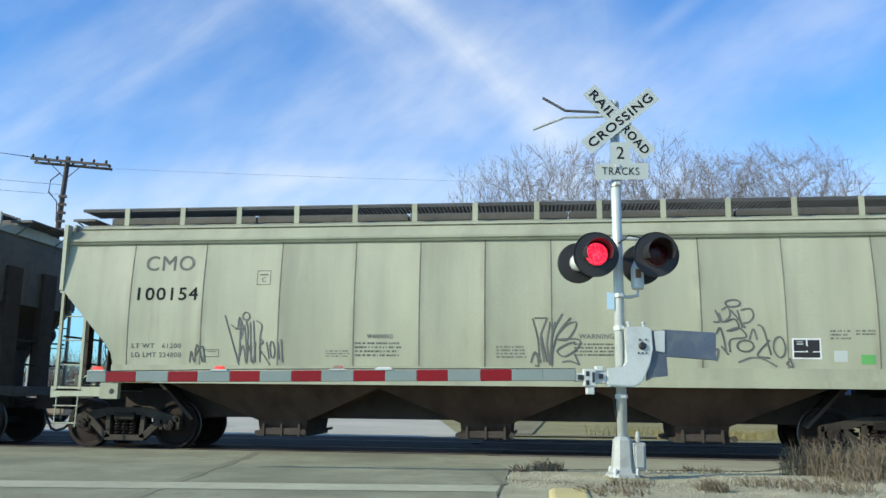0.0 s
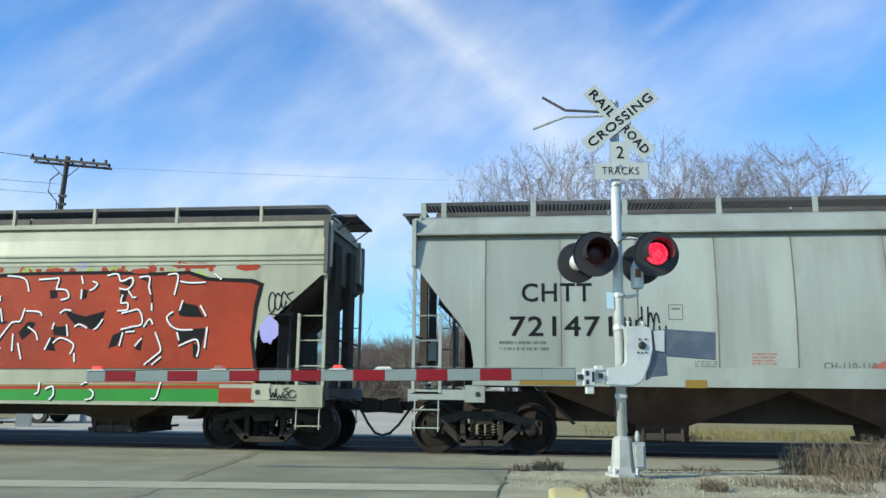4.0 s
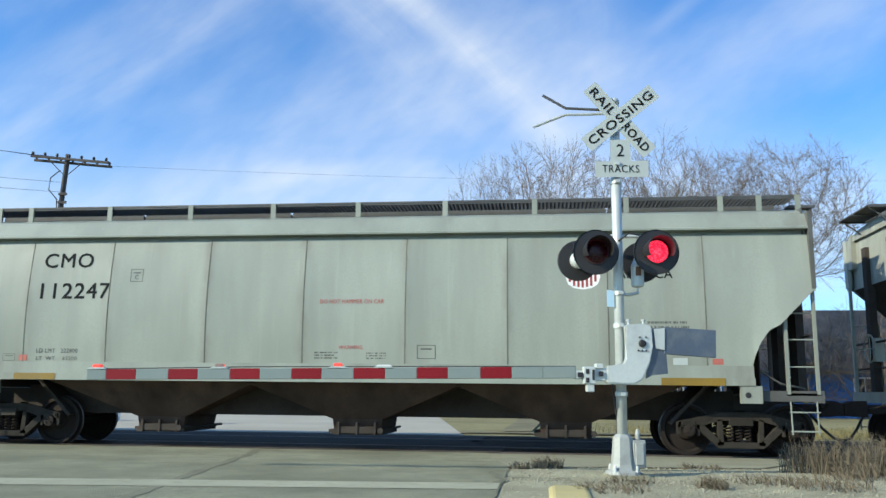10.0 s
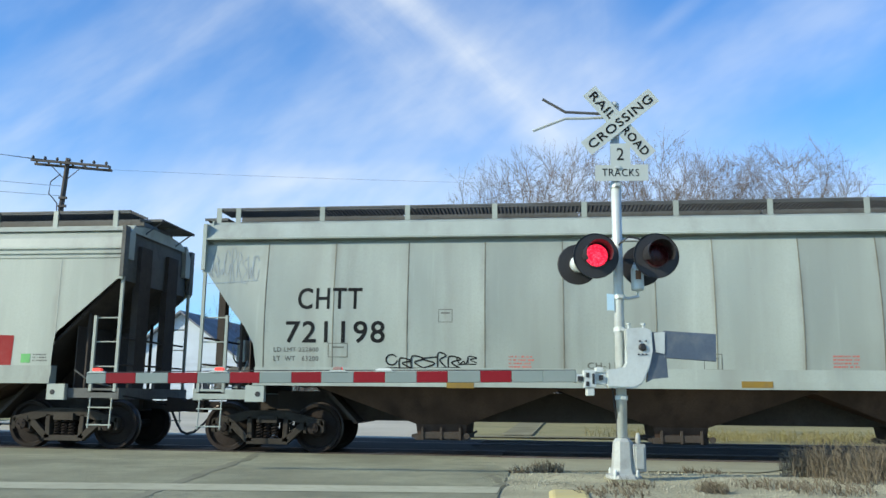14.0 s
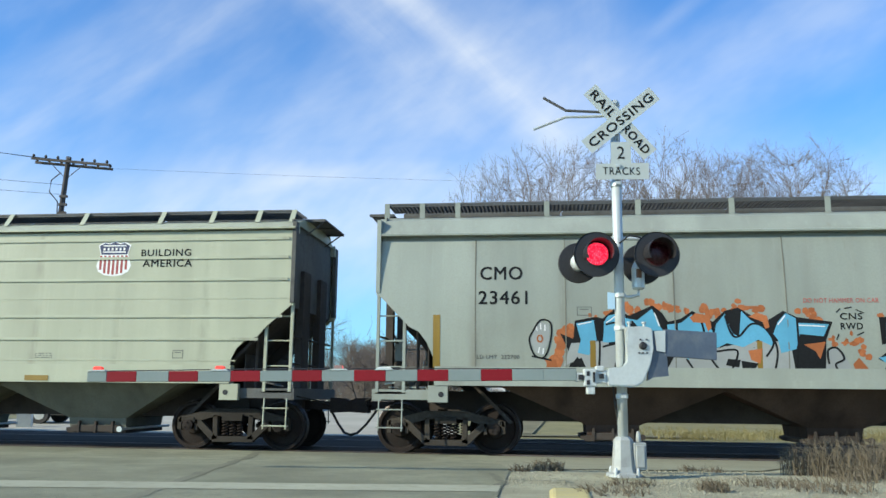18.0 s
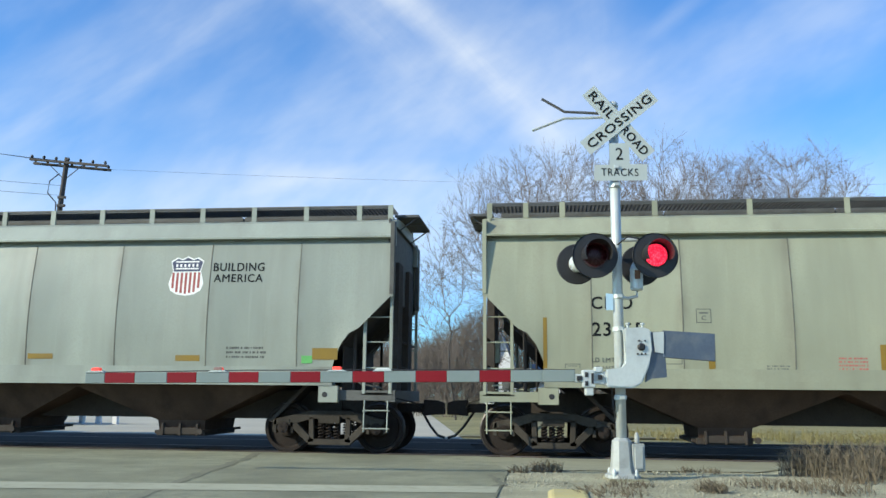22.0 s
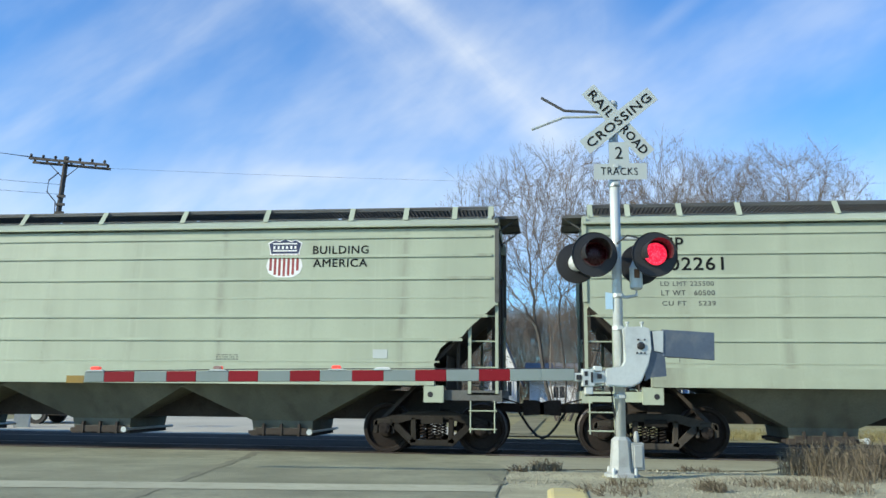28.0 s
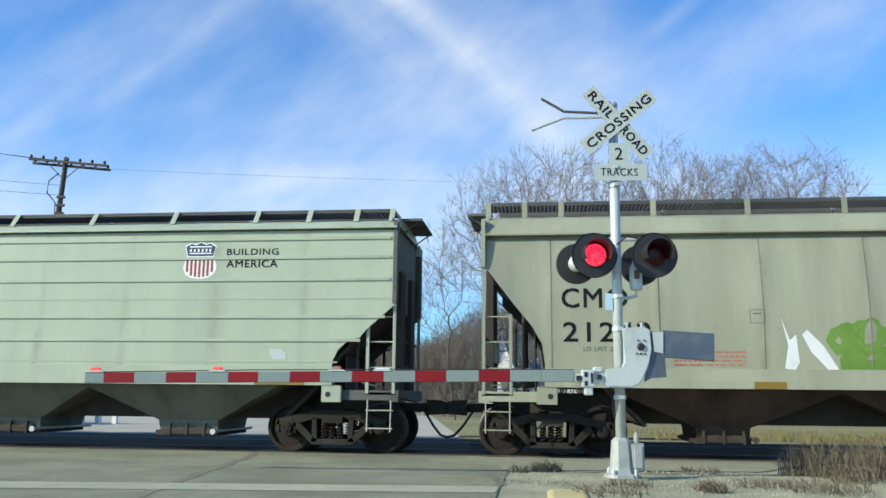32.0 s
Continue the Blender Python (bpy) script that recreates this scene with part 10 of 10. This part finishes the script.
seal([(-3.9, 7.5), (-4.2, 9.2), (-4.6, 12.0), (-5.3, 15.3)], 0.16)
seal([(-0.62, 9.3), (-0.50, 10.2), (-0.72, 11.3)], 0.09)
seal([(-0.5, 10.6), (-0.2, 10.5), (0.3, 10.55)], 0.05)
seal([(-12.0, 13.2), (-9.0, 13.4), (-5.0, 13.5)], 0.05)
seal([(-3.2, 14.1), (-1.8, 14.2), (-0.6, 14.05)], 0.04)

bm = bmesh.new()
prism(bm, [(0.02, -0.1), (0.46, -0.1), (0.46, 0.055), (0.42, 0.075), (0.08, 0.075), (0.02, 0.04)], 4.0, 9.55)
bmesh.ops.bevel(bm, geom=bm.edges, offset=0.015, segments=1, affect="EDGES")
solid("kerb", bm, material("worn_yellow_kerb_paint", (0.56, 0.47, 0.20), 0.8, dirt=(0.4, 0.37, 0.3), dirt_amount=0.7, vary=0.12), "worn yellow painted kerb end", "kerb", "structure")


def scatter_stones():
    rnd = random.Random(5)
    verts, faces = [], []
    for i in range(9000):
        x, y = rnd.uniform(-0.55, 6.5), rnd.uniform(7.6, 12.9)
        if x < 0.5 and y < 9.8 and rnd.random() < 0.8:
            continue
        s = rnd.uniform(0.006, 0.018) * (1.5 if rnd.random() < 0.05 else 1)
        z = level(x, y) + 0.3 * s
        q = rnd.uniform(0, 6.28)
        k = len(verts)
        for a in range(4):
            verts.append((x + s * rnd.uniform(0.7, 1.2) * math.cos(q + a * 1.57), y + s * rnd.uniform(0.7, 1.2) * math.sin(q + a * 1.57), z))
        verts.append((x, y, z + s * rnd.uniform(0.5, 0.9)))
        faces += [(k, k + 1, k + 4), (k + 1, k + 2, k + 4), (k + 2, k + 3, k + 4), (k + 3, k, k + 4)]
    me = bpy.data.meshes.new("loose_stones")
    me.from_pydata(verts, [], faces)
    me.materials.append(STONE)
    tagged(new("loose_stones", me), "loose pale stones on the gravel verge", "stones", "", "stuff")


scatter_stones()


def weeds(name, spots, label, mat, seed):
    """Clumps of dry stalks; spots: x, y, radius, number, height."""
    rnd = random.Random(seed)
    verts, faces = [], []
    for x, y, r, n, h in spots:
        for _ in range(n):
            q, k = rnd.uniform(0, 6.28), math.sqrt(rnd.random()) * r
            px_, py_ = x + k * math.cos(q), y + k * math.sin(q)
            if n > 200 and rnd.random() < 0.5:
                continue
            hh = h * rnd.uniform(0.3, 1.0) ** 1.2 * 1.15
            lx, ly = rnd.gauss(0.05, 0.22) * hh, rnd.gauss(0, 0.22) * hh
            w = rnd.uniform(0.003, 0.007)
            z = level(px_, py_) - 0.02
            a = rnd.uniform(0, 3.14)
            cx, cy = w * math.cos(a), w * math.sin(a)
            i = len(verts)
            verts += [(px_ - cx, py_ - cy, z), (px_ + cx, py_ + cy, z), (px_ + lx * 0.35 + cx * 0.8, py_ + ly * 0.35 + cy * 0.8, z + hh * 0.6), (px_ + lx * 0.35 - cx * 0.8, py_ + ly * 0.35 - cy * 0.8, z + hh * 0.6), (px_ + lx, py_ + ly, z + hh)]
            faces += [(i, i + 1, i + 2, i + 3), (i + 3, i + 2, i + 4)]
            for _ in range(3):
                f = rnd.uniform(0.3, 0.9)
                bx, by, bz = px_ + lx * f * f, py_ + ly * f * f, z + hh * f
                i = len(verts)
                ex, ey = rnd.gauss(0, 0.06), rnd.gauss(0, 0.06)
                verts += [(bx, by, bz), (bx + 0.008, by, bz + 0.004), (bx + ex, by + ey, bz + rnd.uniform(0.02, 0.09))]
                faces.append((i, i + 1, i + 2))
    me = bpy.data.meshes.new(name)
    me.from_pydata(verts, [], faces)
    me.materials.append(mat)
    tagged(new(name, me), label, "weeds", "", "stuff")


weeds("dry_weeds", [(3.55, 12.3, 0.35, 300, 0.45), (4.0, 12.0, 0.45, 520, 0.52), (4.6, 12.2, 0.55, 620, 0.55), (5.2, 12.4, 0.6, 560, 0.52), (4.3, 13.1, 0.7, 560, 0.5), (5.4, 13.4, 0.8, 520, 0.5), (6.3, 13.0, 0.9, 520, 0.55), (4.6, 11.3, 0.4, 240, 0.32), (3.9, 11.4, 0.3, 130, 0.22)], "tall dry brown weeds beside the rails", STRAW, 3)
weeds("grass_tufts", [(0.02, 12.1, 0.22, 150, 0.16), (1.85, 9.9, 0.18, 110, 0.14), (1.0, 10.3, 0.3, 60, 0.08), (2.6, 10.6, 0.4, 90, 0.10), (3.2, 10.2, 0.5, 140, 0.16), (0.7, 9.4, 0.4, 90, 0.09), (2.2, 12.6, 0.3, 60, 0.08), (-0.35, 11.9, 0.15, 50, 0.10)], "small dry grass tufts in the gravel", STRAW, 4)
weeds("far_grass", [(x * 0.8 + 0.4, 23.4 + 0.2 * (x % 4), 0.7, 150, 0.26) for x in range(4, 20)] + [(x * 1.0 + 2.0, 25.5, 0.9, 120, 0.30) for x in range(0, 14)], "dry grass past the tracks", GRASS, 6)

bm = bmesh.new()
for pts in ([(-2.35, 23.4), (4.6, 24.0), (4.6, 25.0), (-2.5, 24.2)], [(-1.3, 24.9), (-0.4, 24.9), (0.1, 44.0), (-1.0, 44.0)]):
    bm.faces.new([bm.verts.new((x, y, level(x, y) + 0.01)) for x, y in pts])
solid("sidewalk", bm, material("dusty_earth_path", (0.23, 0.21, 0.13), 0.95, dirt=(0.17, 0.16, 0.08), dirt_amount=0.6, vary=0.2, spec=0.1), "pale dusty earth path past the tracks", "pavement", "structure")


# ---- movement ----
def travel(t):
    """How far the train has gone to the left after t seconds, in metres."""
    k = t / 32.0
    return k * (236.015 + k * (15.273 + k * (75.8944 + k * (-176.0367 + k * (177.1421 - 63.7695 * k)))))


def flashes(place, first):
    """Rows for a lens that turns its lit face to the front and away again by turns."""
    rows, side, t = [(0.0, 0 if first else 180)], 0 if first else 180, 0.329
    while t < 31.9:
        first_tick = round(t * 30 - 1.5)
        whole = round(t) * 30
        if first_tick < whole < first_tick + 3:
            first_tick = whole if t > round(t) else whole - 3
        for k in range(4):
            rows.append(((first_tick + k) / 30, side + 60 * k))
        side = (side + 180) % 360
        t += 0.5938
    rows.append((32.0, side))
    return [(a, pose(*place, 0, 0, b)) for a, b in rows]


def motions():
    for car, start in CARS:
        walk(car, [(float(t), pose(start - travel(t), TRACK, 0)) for t in range(33)])
    turns = [(k / 15, -math.degrees(travel(k / 15) / 0.457) % 360) for k in range(481)]
    for w in WHEELS:
        x = w.location.x
        walk(w, [(t, pose(x, 0, 0.457, 0, a, 0)) for t, a in turns])
    for lens, place, first in LENSES:
        walk(lens, flashes(place, first))


motions()
